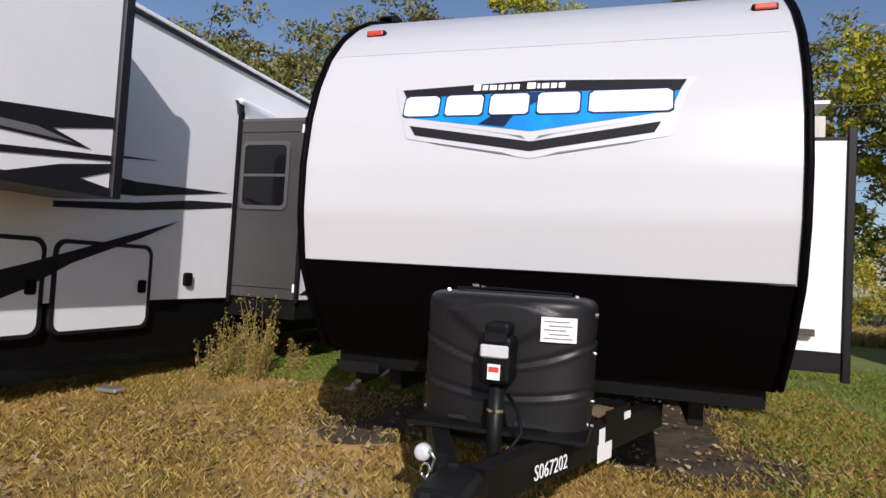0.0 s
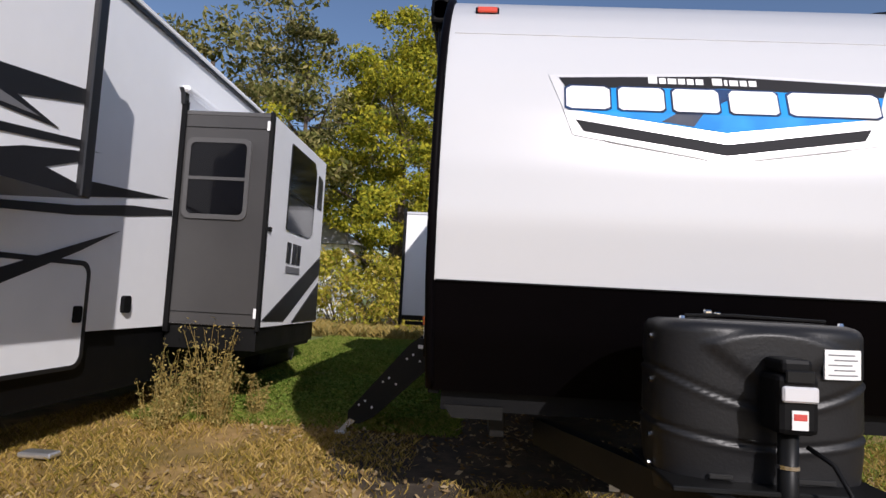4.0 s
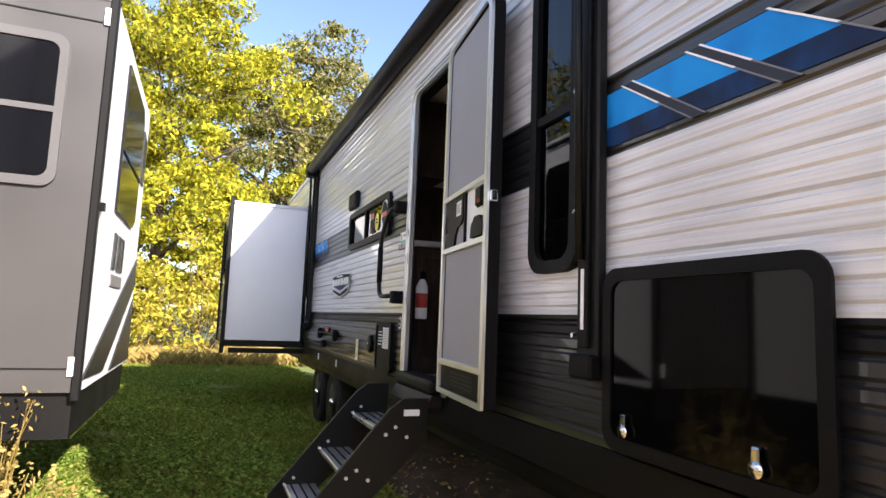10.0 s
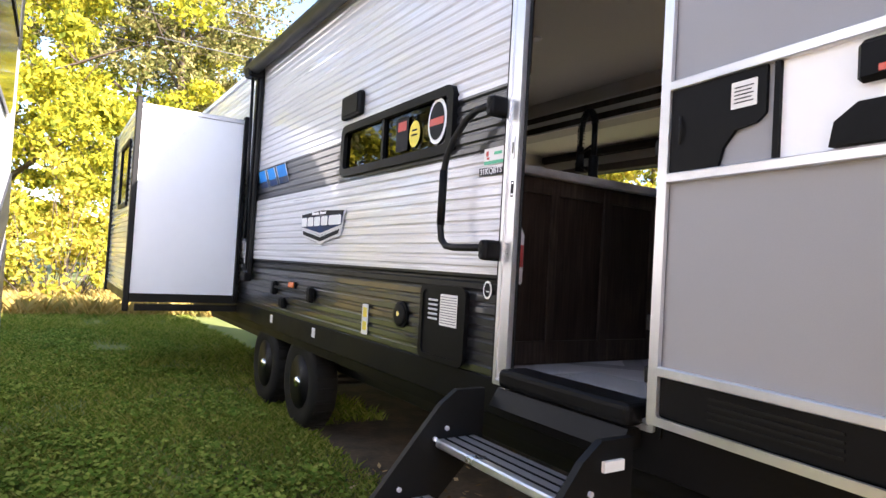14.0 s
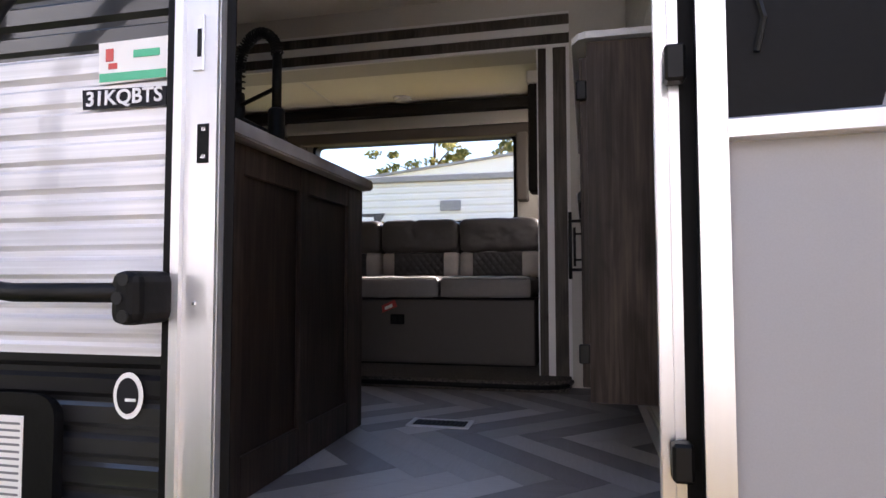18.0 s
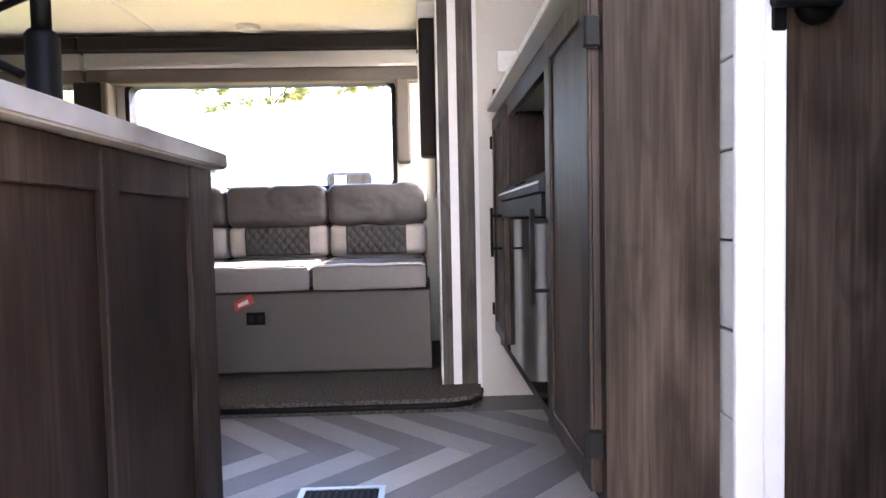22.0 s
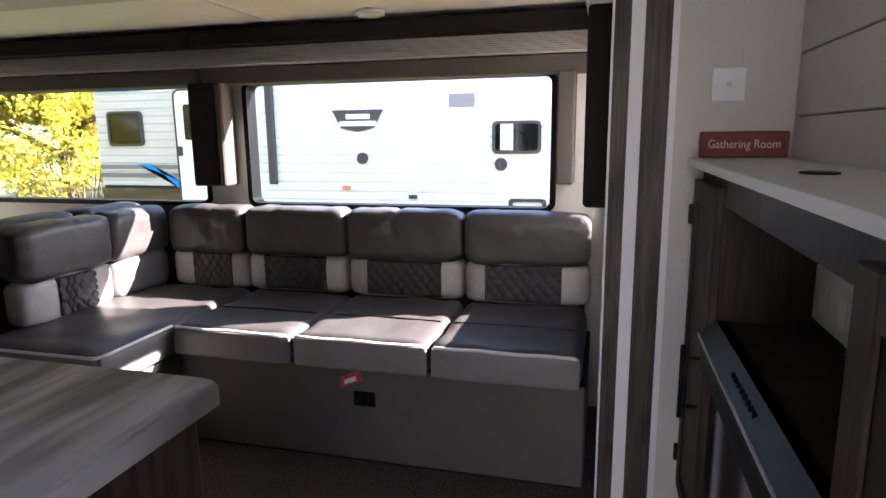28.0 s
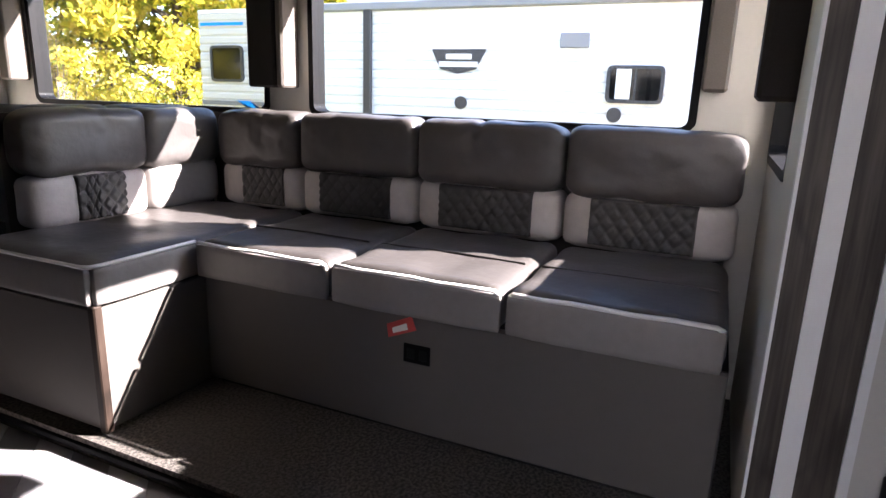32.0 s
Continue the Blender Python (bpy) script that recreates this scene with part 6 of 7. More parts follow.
for tone, grey in enumerate(((0.19, 0.181, 0.190), (0.33, 0.318, 0.328), (0.44, 0.428, 0.438))):
    PLANKS[(tone, True)] = material("grey_vinyl_plank", grey, 0.40, 0, 0.14, 16, (1, 8, 1), 0.03, 0.10, 0.04)
    PLANKS[(tone, False)] = material("grey_vinyl_plank_crosswise", grey, 0.40, 0, 0.14, 16, (8, 1, 1), 0.03, 0.10, 0.04)

mat_ob = single("door_mat", box(-1.73, -1.355, 5.875, 6.48, FZ, FZ + 0.008, 0.003), MAT_CARPET, "speckled grey carpet strip inside the door", "mat")
built = standing()
vent = thing("floor_register", "small metal floor register", "vent")
part("frame", ring_frame([(-0.67, 6.33), (-0.54, 6.33), (-0.54, 6.545), (-0.67, 6.545)], [(-0.655, 6.345), (-0.555, 6.345), (-0.555, 6.53), (-0.655, 6.53)], "z", FZ, FZ + 0.005), ALUMINIUM, vent)
part("well", box(-0.655, -0.555, 6.345, 6.53, FZ + 0.0004, FZ + 0.0012), RECESS_SHADE, vent)
for k in range(11):
    part("slat", box(-0.652, -0.558, 6.353 + 0.016 * k, 6.359 + 0.016 * k, FZ + 0.0014, FZ + 0.004), FIRE_STEEL, vent)

settle(built, [(-0.67, -0.548), (-0.54, -0.425)], [(6.33, 6.332), (6.545, 6.564)], STAY)

# ---- kitchen peninsula ----
FZ_DRAWN = 0.95
built = standing()
island = thing("kitchen_peninsula", "dark brown panelled kitchen peninsula", "cabinet")
# Body takes the darkened copy because less light reaches it.
part("body", box(-1.72, -0.66, 6.745, 8.30, FZ_DRAWN, 1.75), WOOD_DARK_SHADED, island, "brown laminate body, darkened for shade")
yf = 6.745
for x0, x1 in ((-0.715, -0.655), (-1.03, -0.985), (-1.36, -1.315), (-1.72, -1.66)):
    part("stile", box(x0, x1, yf - 0.012, yf, FZ_DRAWN + 0.002, 1.75, 0.002), WOOD, island)
for x0, x1 in ((-0.985, -0.715), (-1.315, -1.03), (-1.66, -1.36)):
    part("rail", box(x0, x1, yf - 0.0115, yf, 1.66, 1.75, 0.002), WOOD, island)
    part("rail", box(x0, x1, yf - 0.0115, yf, FZ_DRAWN + 0.002, 1.03, 0.002), WOOD, island)
for y0, y1 in ((6.735, 6.80), (7.20, 7.26), (7.72, 7.78), (8.24, 8.30)):
    part("stile", box(-0.66, -0.648, y0, y1, FZ_DRAWN + 0.002, 1.75, 0.002), WOOD, island)
for y0, y1 in ((6.80, 7.20), (7.26, 7.72), (7.78, 8.24)):
    part("rail", box(-0.66, -0.6485, y0, y1, 1.66, 1.75, 0.002), WOOD, island)
    part("rail", box(-0.66, -0.6485, y0, y1, FZ_DRAWN + 0.002, 1.04, 0.002), WOOD, island)
bm = slab([(-1.74, 6.70), (-0.63, 6.70), (-0.60, 6.708), (-0.58, 6.73), (-0.575, 6.76), (-0.575, 8.36), (-1.74, 8.36)], "z", 1.752, 1.792)
bmesh.ops.bevel(bm, geom=[e for e in bm.edges if abs(e.verts[0].co.z - e.verts[1].co.z) < 1e-4], offset=0.004, segments=2, affect="EDGES")
worktop = thing("worktop", "grey-brown veined laminate worktop with a rounded corner", "worktop")
part("top", bm, MARBLE, worktop)
band = [(-1.735, 6.6985), (-0.63, 6.6985), (-0.5995, 6.7068), (-0.579, 6.729), (-0.5735, 6.76), (-0.5735, 8.35)]
bm = bmesh.new()
for (ax, ay), (bx, by) in zip(band, band[1:]):
    bm.faces.new([bm.verts.new(p) for p in ((ax, ay, 1.7565), (bx, by, 1.7565), (bx, by, 1.7875), (ax, ay, 1.7875))])
bmesh.ops.remove_doubles(bm, verts=bm.verts[:], dist=1e-5)
bmesh.ops.solidify(bm, geom=bm.faces[:], thickness=0.0012)
part("edge_band", bm, MARBLE, worktop, "veined edge band")

faucet = thing("kitchen_faucet", "tall black spring-neck kitchen faucet", "faucet")
fx, fy = -1.05, 6.80
lx, ly = -0.985, 6.97   # the end of the spout
part("base", lathe([(0.032, 0.0), (0.032, 0.02), (0.024, 0.03), (0.024, 0.14), (0.018, 0.15)], (fx, fy, 1.79), "z", 16), BLACK_STEEL, faucet, "black faucet body", True)
part("riser", tube([(fx, fy, 1.93), (fx, fy, 2.12)], 0.014, 12), BLACK_STEEL, faucet, smooth=True)
arch = [(fx + (lx - fx) * f, fy + (ly - fy) * f, 2.12 + 0.095 * math.sin(a)) for a, f in [(math.pi * k / 14, 0.5 - 0.5 * math.cos(math.pi * k / 14)) for k in range(15)]] + [(lx, ly, 2.08), (lx, ly, 2.03)]
part("hose", tube(arch, 0.009, 8), BLACK_STEEL, faucet, smooth=True)
coil = []
for k in range(260):
    f = k / 259 * (len(arch) - 1)
    i = min(int(f), len(arch) - 2)
    p = Vector(arch[i]).lerp(Vector(arch[i + 1]), f - i)
    d = (Vector(arch[i + 1]) - Vector(arch[i])).normalized()
    u = Vector((1, 0, 0))
    v = d.cross(u)
    coil.append(p + 0.0165 * (u * math.cos(k * 0.85) + v * math.sin(k * 0.85)))
part("spring", tube(coil, 0.003, 5), BLACK_STEEL, faucet, "black coiled spring", True)
part("spray_head", tube([(lx, ly, 2.03), (lx, ly, 1.95), (lx, ly, 1.88)], [0.017, 0.019, 0.022], 12), BLACK_STEEL, faucet, "black spray head", True)
part("holder", tube([(fx, fy, 2.01), (lx, ly, 1.985)], 0.007, 8), BLACK_STEEL, faucet)
part("lever", tube([(fx - 0.02, fy + 0.02, 1.86), (fx - 0.03, fy + 0.09, 1.90)], 0.008, 8), BLACK_STEEL, faucet)
tray = thing("remote_control", "black remote control lying on the worktop", "remote")
bm = box(-0.03, 0.03, -0.10, 0.10, 0, 0.018, 0.006)
part("body", bm, BLACK_PLASTIC, tray)
for i in range(3):
    for j in range(6):
        part("button", box(-0.018 + 0.014 * i, -0.008 + 0.014 * i, -0.08 + 0.022 * j, -0.068 + 0.022 * j, 0.018, 0.0205), NB_GRAPHIC2, tray)
tray.matrix_basis = at(-0.79, 6.95, 1.7925) @ Matrix.Rotation(radians(24), 4, "Z")

ext = thing("fire_extinguisher", "small red and white fire extinguisher on the cabinet end", "extinguisher")
part("bottle", lathe([(0.03, 0.0), (0.034, 0.01), (0.034, 0.20), (0.02, 0.235), (0.012, 0.25)], (-1.685, 6.70, 1.27), "z", 18), DECAL_WHITE, ext, "white bottle", True)
part("band", lathe([(0.0345, 0.0), (0.0345, 0.09)], (-1.685, 6.70, 1.34), "z", 18), STICK_RED, ext, "red label", True)
part("valve", box(-1.70, -1.67, 6.68, 6.72, 1.52, 1.57, 0.006), BLACK_PLASTIC, ext)
part("bracket", box(-1.72, -1.65, 6.70, 6.733, 1.40, 1.42), BLACK_PLASTIC, ext)
settle(built, [(-1.74, -1.742), (-1.66, -1.64), (-1.36, -1.43), (-1.315, -1.385), (-1.03, -1.085), (-0.985, -1.03), (-0.715, -0.72), (-0.655, -0.577), (-0.575, -0.560)],
       [(6.70, 6.688), (6.733, 6.723), (6.745, 6.737), (8.36, 8.36)],
       [(0.95, 0.866), (1.03, 0.975), (1.66, 1.655), (1.75, 1.728), (1.752, 1.73), (1.792, 1.768), (2.2, 2.13)])

# ---- floating media cabinet ----
built = standing()
media = thing("media_cabinet", "floating brown media cabinet with open niche", "cabinet")
fy0 = 5.93
part("end_panel", box(-1.12, -1.095, 5.727, fy0 + 0.004, 1.09, 2.078), WOOD, media, "brown end panel")
part("end_panel", box(0.33, 0.353, 5.727, fy0, 1.09, 2.078), WOOD, media)
part("bottom", box(-1.095, 0.33, 5.727, fy0, 1.10, 1.125), WOOD_DARK_SHADED, media)
# Niche back painted near-black for the shade inside it.
part("back", box(-1.095, 0.33, 5.727, 5.733, 1.125, 2.078), RECESS_SHADE, media)
part("top_rail", box(-1.095, 0.33, fy0 - 0.02, fy0, 2.015, 2.078), WOOD, media)
# Dividers and shelf use the darkened wood as painted niche shade.
part("divider", box(-0.765, -0.735, 5.733, fy0 + 0.002, 1.125, 2.015), WOOD_DARK_SHADED, media)
part("divider", box(-0.075, -0.045, 5.733, fy0 + 0.002, 1.125, 2.015), WOOD_DARK_SHADED, media)
part("shelf", box(-0.735, -0.075, 5.733, fy0, 1.735, 1.755), WOOD_DARK_SHADED, media)


def shaker(x0, x1, z0, z1, hinge_x):
    d = part("door", box(x0, x1, fy0 + 0.003, fy0 + 0.016, z0, z1), WOOD, media, "brown framed cabinet door")
    for a, b in ((x0, x0 + 0.05), (x1 - 0.05, x1)):
        part("stile", box(a, b, fy0 + 0.016, fy0 + 0.024, z0, z1, 0.002), WOOD, d)
    for a, b in ((z0, z0 + 0.05), (z1 - 0.05, z1)):
        part("rail", box(x0 + 0.05, x1 - 0.05, fy0 + 0.016, fy0 + 0.0238, a, b, 0.002), WOOD, d)
    for z in (z0 + 0.07, z1 - 0.12):
        part("hinge", box(hinge_x - 0.008, hinge_x + 0.008, fy0 + 0.004, fy0 + 0.03, z, z + 0.055, 0.003), BLACK_STEEL, d, "black hinge")
    return d


def pull(d, x, z0, z1):
    h = part("handle", tube([(x, fy0 + 0.055, z0), (x, fy0 + 0.055, z1)], 0.006, 8), BLACK_STEEL, d, "black bar handle", True)
    return h, [part("post", tube([(x, fy0 + 0.02, z), (x, fy0 + 0.055, z)], 0.005, 6), BLACK_STEEL, d) for z in (z0 + 0.03, z1 - 0.03)]


d1 = shaker(-1.092, -0.745, 1.13, 2.05, -1.10)
pull(d1, -0.77, 1.44, 1.66)
d2 = shaker(-0.065, 0.328, 1.16, 2.05, 0.34)
pull(d2, -0.02, 1.50, 1.68)
fire = thing("electric_fireplace", "black glass electric fireplace with a steel control strip", "fireplace")
part("glass_front", box(-0.732, -0.078, fy0 - 0.02, fy0 + 0.004, 1.135, 1.64, 0.003), FIRE_GLASS, fire, "black glass front")
part("vent_box", box(-0.732, -0.078, fy0 - 0.02, fy0 + 0.028, 1.643, 1.70, 0.004), BLACK_PLASTIC, fire, "black heater outlet")
part("control_strip", slab([(fy0 + 0.002, 1.755), (fy0 + 0.032, 1.725), (fy0 + 0.032, 1.703), (fy0 - 0.02, 1.703), (fy0 - 0.02, 1.755)], "x", -0.732, -0.078), FIRE_STEEL, fire, "grey steel control strip")
part("bright_edge", box(-0.732, -0.078, fy0 + 0.032, fy0 + 0.0345, 1.7215, 1.7265), DECAL_SILVER, fire, "thin bright edge")
for k in range(8):
    part("button", box(-0.47 + 0.02 * k, -0.462 + 0.02 * k, fy0 + 0.016, fy0 + 0.024, 1.736, 1.744), BLACK_PLASTIC, fire)
top = slab([(-1.14, 5.7255), (0.357, 5.7255), (0.357, 5.955), (0.34, 5.965), (-1.10, 5.965), (-1.13, 5.955), (-1.14, 5.935)], "z", 2.082, 2.105)
worktop = single("media_worktop", top, WHITE_TOP, "pale worktop on the media cabinet", "worktop")
part("edge_band", box(-1.10, 0.34, 5.9652, 5.9672, 2.083, 2.1045, 0.0008), WHITE_TRIM, worktop, "white edge band")
grommet = single("cable_grommet", lathe([(0.03, 0.0), (0.03, 0.003)], (-0.35, 5.85, 2.105), "z", 18), BLACK_PLASTIC, "black cable grommet in the worktop", "grommet")
settle(built, [(-1.14, -1.088), (-1.12, -1.068), (-1.092, -1.037), (-0.745, -0.665), (-0.735, -0.655), (-0.075, 0.095), (-0.065, 0.105), (0.328, 0.405), (0.357, 0.424)],
       [(5.7255, 5.713), (5.93, 5.905), (5.954, 5.928), (5.965, 5.945)],
       [(1.09, 1.078), (1.13, 1.112), (1.40, 1.36), (1.703, 1.66), (1.755, 1.713), (2.015, 1.962), (2.078, 2.031), (2.082, 2.034), (2.105, 2.052)])
outlet = part("outlet_plate", box(-0.125, 0.085, 5.7205, 5.7265, 1.735, 1.850, 0.002), WHITE_TRIM, media, "white outlet plate in the niche")
for x in (-0.075, 0.03):
    part("socket", box(x - 0.018, x + 0.018, 5.7266, 5.7285, 1.762, 1.823, 0.001), DECAL_WHITE, outlet)
sign = thing("wooden_sign", "red painted wooden sign standing on the media cabinet", "sign")
sm = at(0.395, 5.822, 2.0875) @ Matrix.Rotation(radians(-92), 4, "Z")
bm = box(-0.102, 0.102, -0.009, 0.009, -0.032, 0.032, 0.003)
bmesh.ops.transform(bm, matrix=sm, verts=bm.verts[:])
part("board", bm, SIGN_RED, sign)
lettering("lettering", "Gathering Room", 0.030, sm @ at(0, -0.0105, 0) @ Matrix(((1, 0, 0, 0), (0, 0, -1, 0), (0, 1, 0, 0), (0, 0, 0, 1))), SIGN_TEXT, sign, 0.0008, 0.82)
plate = thing("wall_plate", "white cable socket plate on the wall", "socket")
part("plate", box(0.422, 0.43, 5.819, 5.901, 2.193, 2.279, 0.003), WHITE_TRIM, plate)
part("jack", lathe([(0.006, -0.008), (0.006, 0.0)], (0.422, 5.860, 2.236), "x", 10), CHROME, plate)


# ---- soft furnishing helpers ----
def pad_mesh(x0, x1, y0, y1, z0, z1, p=7.0, cuts=9, wrinkle=0.003, seed=0.0, puff=0.0, creases=()):
    """A stuffed cushion: a rounded block with slight wrinkles."""
    bm = bmesh.new()
    bmesh.ops.create_cube(bm, size=2.0)
    bmesh.ops.subdivide_edges(bm, edges=bm.edges[:], cuts=cuts, use_grid_fill=True)
    sx, sy, sz = (x1 - x0) / 2, (y1 - y0) / 2, (z1 - z0) / 2
    c = Vector(((x0 + x1) / 2, (y0 + y1) / 2, (z0 + z1) / 2))
    small = min(sx, sy, sz)
    for v in bm.verts:
        q = v.co.copy()
        e = [max(0.0, abs(q[i]) * s - (s - small * 0.75)) for i, s in enumerate((sx, sy, sz))]
        ln = (e[0] ** 2.6 + e[1] ** 2.6 + e[2] ** 2.6) ** (1 / 2.6)
        lim = small * 0.75
        f = lim / ln if ln > lim else 1.0
        out = []
        for i, s in enumerate((sx, sy, sz)):
            base = min(abs(q[i]) * s, s - lim)
            out.append(math.copysign(base + e[i] * f, q[i]))
        out = Vector(out)
        if puff:
            out.x *= 1 + puff * (1 - q.y * q.y) * (1 - q.z * q.z)
            out.z *= 1 + puff * 0.5 * (1 - q.y * q.y) * (1 - q.x * q.x)
        place = c + out
        place += Vector((1, 0.4, 1)) * wrinkle * noise.noise(place * 9 + Vector((seed, seed, 0)))
        place += Vector((1, 0.3, 0.6)) * wrinkle * 0.35 * noise.noise(place * 31 + Vector((seed, 0, seed)))
        for axis, mid, width, deep in creases:
            d = (place[axis] - mid + 0.01 * math.sin(place.z * 60 + seed)) / width
            fade = min(1.0, max(0.0, (place.z - z0) / (z1 - z0) * 1.6 - 0.3))
            place += (c - place).normalized() * deep * math.exp(-d * d) * fade
        v.co = place
    bmesh.ops.recalc_face_normals(bm, faces=bm.faces[:])
    return bm


def quilt(u0, u1, z0, z1, face, along, mat, parent, lean=0.0):
    """A quilted pad face: diamonds stitched into a bulging surface. along 'y': faces -x at x=face; along 'x': faces -y at y=face."""
    nu, nz = 56, 26
    verts, faces = [], []
    for j in range(nz + 1):
        for i in range(nu + 1):
            u, z = u0 + (u1 - u0) * i / nu, z0 + (z1 - z0) * j / nz
            p, q = (u * 1.3 + z) / 0.058, (u * 1.3 - z) / 0.058
            groove = max(0.0, 1 - min(abs(p - round(p)), abs(q - round(q))) * 6)
            rim = i in (0, nu) or j in (0, nz)
            d = 0.03 if rim else -0.018 + 0.009 * groove
            verts.append((face + d, u, z) if along == "y" else (u, face + d, z))
    n = nu + 1
    for j in range(nz):
        for i in range(nu):
            f = (j * n + i, j * n + i + 1, (j + 1) * n + i + 1, (j + 1) * n + i)
            faces.append(f[::-1] if along == "y" else f)
    ob = raw_mesh("quilted_panel", verts, faces, mat, parent, True)
    tagged(ob, "dark diamond-quilted panel")
    return ob


# ---- corner sofa ----
built = standing()
sofa = thing("corner_sofa", "taupe vinyl corner sofa with quilted dark panels and a chaise", "sofa")
SX = 0.53
part("base_panel", box(SX, SX + 0.02, 6.215, 7.68, 1.03, 1.375, 0.006), SOFA_BASE, sofa, "plain greige base board")
# Near-black fillers paint the shade behind and under the base boards.
part("base_body", box(SX + 0.02, 1.10, 6.215, 8.22, 1.02, 1.37), RECESS_SHADE, sofa)
part("kick_rail", box(SX + 0.012, SX + 0.03, 6.24, 7.64, 1.018, 1.03), RECESS_SHADE, sofa)
part("chaise_side", box(0.185, SX, 7.665, 7.685, 1.03, 1.375, 0.004), SOFA_BASE, sofa, "greige chaise side board")
part("chaise_front", box(0.165, 0.185, 7.69, 8.22, 1.03, 1.375, 0.004), SOFA_BASE, sofa, "greige chaise front board")
part("chaise_corner", box(0.160, 0.190, 7.660, 7.692, 1.022, 1.385, 0.004), WOOD_DARK_SHADED, sofa, "dark brown corner strip")
part("chaise_body", box(0.19, SX, 7.69, 8.22, 1.02, 1.37), RECESS_SHADE, sofa)
seat_y = (6.225, 6.695, 7.195, 7.66)
for k in range(3):
    a, b = seat_y[k] + 0.004, seat_y[k + 1] - 0.004
    s = part("seat_cushion", pad_mesh(0.462, 1.02, a, b, 1.385, 1.512, seed=k, wrinkle=0.008, cuts=20), VINYL_SEAT, sofa, "taupe seat cushion", True)
    part("front_border", pad_mesh(0.450, 0.475, a + 0.004, b - 0.004, 1.385, 1.496, seed=k + 4, cuts=6, wrinkle=0.002), VINYL_FRONT, s, "greige front border", True)
    part("piping", tube([(0.462, a + 0.01, 1.494)] + [(0.450, a + 0.02 + (b - a - 0.04) * q / 6, 1.5025 + 0.002 * math.sin(q * 2.1 + k)) for q in range(7)] + [(0.462, b - 0.01, 1.494)], 0.0060, 6), PIPING, s, "pale piping", True)
    part("stitch_groove", tube([(0.70, a + 0.02, 1.5125), (0.705, (a + b) / 2, 1.5145), (0.70, b - 0.02, 1.5125)], 0.0035, 5), VINYL_DARK, s)
s = part("seat_cushion", pad_mesh(0.16, 1.02, 7.668, 8.20, 1.385, 1.512, seed=9, wrinkle=0.008, cuts=22), VINYL_SEAT, sofa, "taupe chaise cushion", True)
part("front_border", pad_mesh(0.148, 0.175, 7.675, 8.19, 1.385, 1.496, seed=5, cuts=6), VINYL_FRONT, s, "greige front border", True)
part("front_border", pad_mesh(0.17, 0.47, 7.655, 7.68, 1.385, 1.496, seed=6, cuts=6), VINYL_FRONT, s, "greige side border", True)
part("piping", tube([(0.150, 8.18, 1.503), (0.148, 7.9, 1.503), (0.150, 7.69, 1.503), (0.161, 7.661, 1.503), (0.2, 7.654, 1.503), (0.33, 7.654, 1.504), (0.46, 7.658, 1.503)], 0.0060, 6), PIPING, s, "pale piping", True)
back_y = (6.220, 6.705, 7.220, 7.690, 8.10)
for k in range(4):
    a, b = back_y[k] + 0.003, back_y[k + 1] - 0.003
    c = part("back_cushion", pad_mesh(0.985, 1.135, a, b, 1.672, 1.888, seed=20 + k, wrinkle=0.010, cuts=30, puff=0.06, creases=[(1, a + (b - a) * (0.32, 0.58, 0.70, 0.45)[k], 0.010, (0.003, 0.016, 0.006, 0.003)[k]), (1, b - 0.05, 0.012, 0.005)]), VINYL_SEAT, sofa, "taupe headrest cushion", True)
    lum = part("lumbar_pad", pad_mesh(1.005, 1.135, a, b, 1.50, 1.682, seed=30 + k, wrinkle=0.003), VINYL_LIGHT, sofa, "light vinyl lumbar pad", True)
    quilt(a + 0.085, b - 0.085, 1.515, 1.675, 1.012, "y", VINYL_DARK, lum)
back_x = (0.36, 0.71, 1.055)
for k in range(2):
    a, b = back_x[k] + 0.003, back_x[k + 1] - 0.003
    c = part("back_cushion", pad_mesh(a, b, 8.11, 8.25, 1.672, 1.888, seed=40 + k, wrinkle=0.010, cuts=26, puff=0.05, creases=[(0, (a + b) / 2 + 0.03, 0.010, 0.005)]), VINYL_SEAT, sofa, "taupe headrest cushion", True)
    lum = part("lumbar_pad", pad_mesh(a, b, 8.125, 8.25, 1.50, 1.682, seed=50 + k), (VINYL_LIGHT, VINYL_FRONT)[k], sofa, ("light vinyl lumbar pad", "plain greige corner pad")[k], True)
    if k == 0:
        quilt(a + 0.07, b - 0.09, 1.515, 1.675, 8.132, "x", VINYL_DARK, lum)
part("back_board", box(0.36, 1.13, 8.25, 8.27, 1.37, 1.87), VINYL_DARK, sofa)
part("back_board", box(1.135, 1.148, 6.24, 8.24, 1.37, 1.87), VINYL_DARK, sofa)
bench = thing("dinette_bench", "dark taupe dinette bench standing back to back with the sofa", "bench")
part("base", box(0.37, 1.12, 8.30, 8.80, 1.02, 1.38, 0.004), SOFA_BASE, bench)
part("seat_cushion", pad_mesh(0.37, 1.12, 8.44, 8.82, 1.385, 1.50, seed=71, cuts=8), VINYL_DARK, bench, "dark seat cushion", True)
for k, (a, b) in enumerate(((0.37, 0.735), (0.745, 1.12))):
    part("back_cushion", pad_mesh(a, b, 8.285, 8.43, 1.50, 1.895, seed=60 + k, wrinkle=0.006, cuts=10), VINYL_DARK, bench, "dark taupe back cushion", True)
soc = thing("sofa_outlet", "black power outlet in the sofa base", "outlet")
part("plate", box(SX - 0.006, SX, 6.905, 6.985, 1.238, 1.292, 0.002), BLACK_PLASTIC, soc)
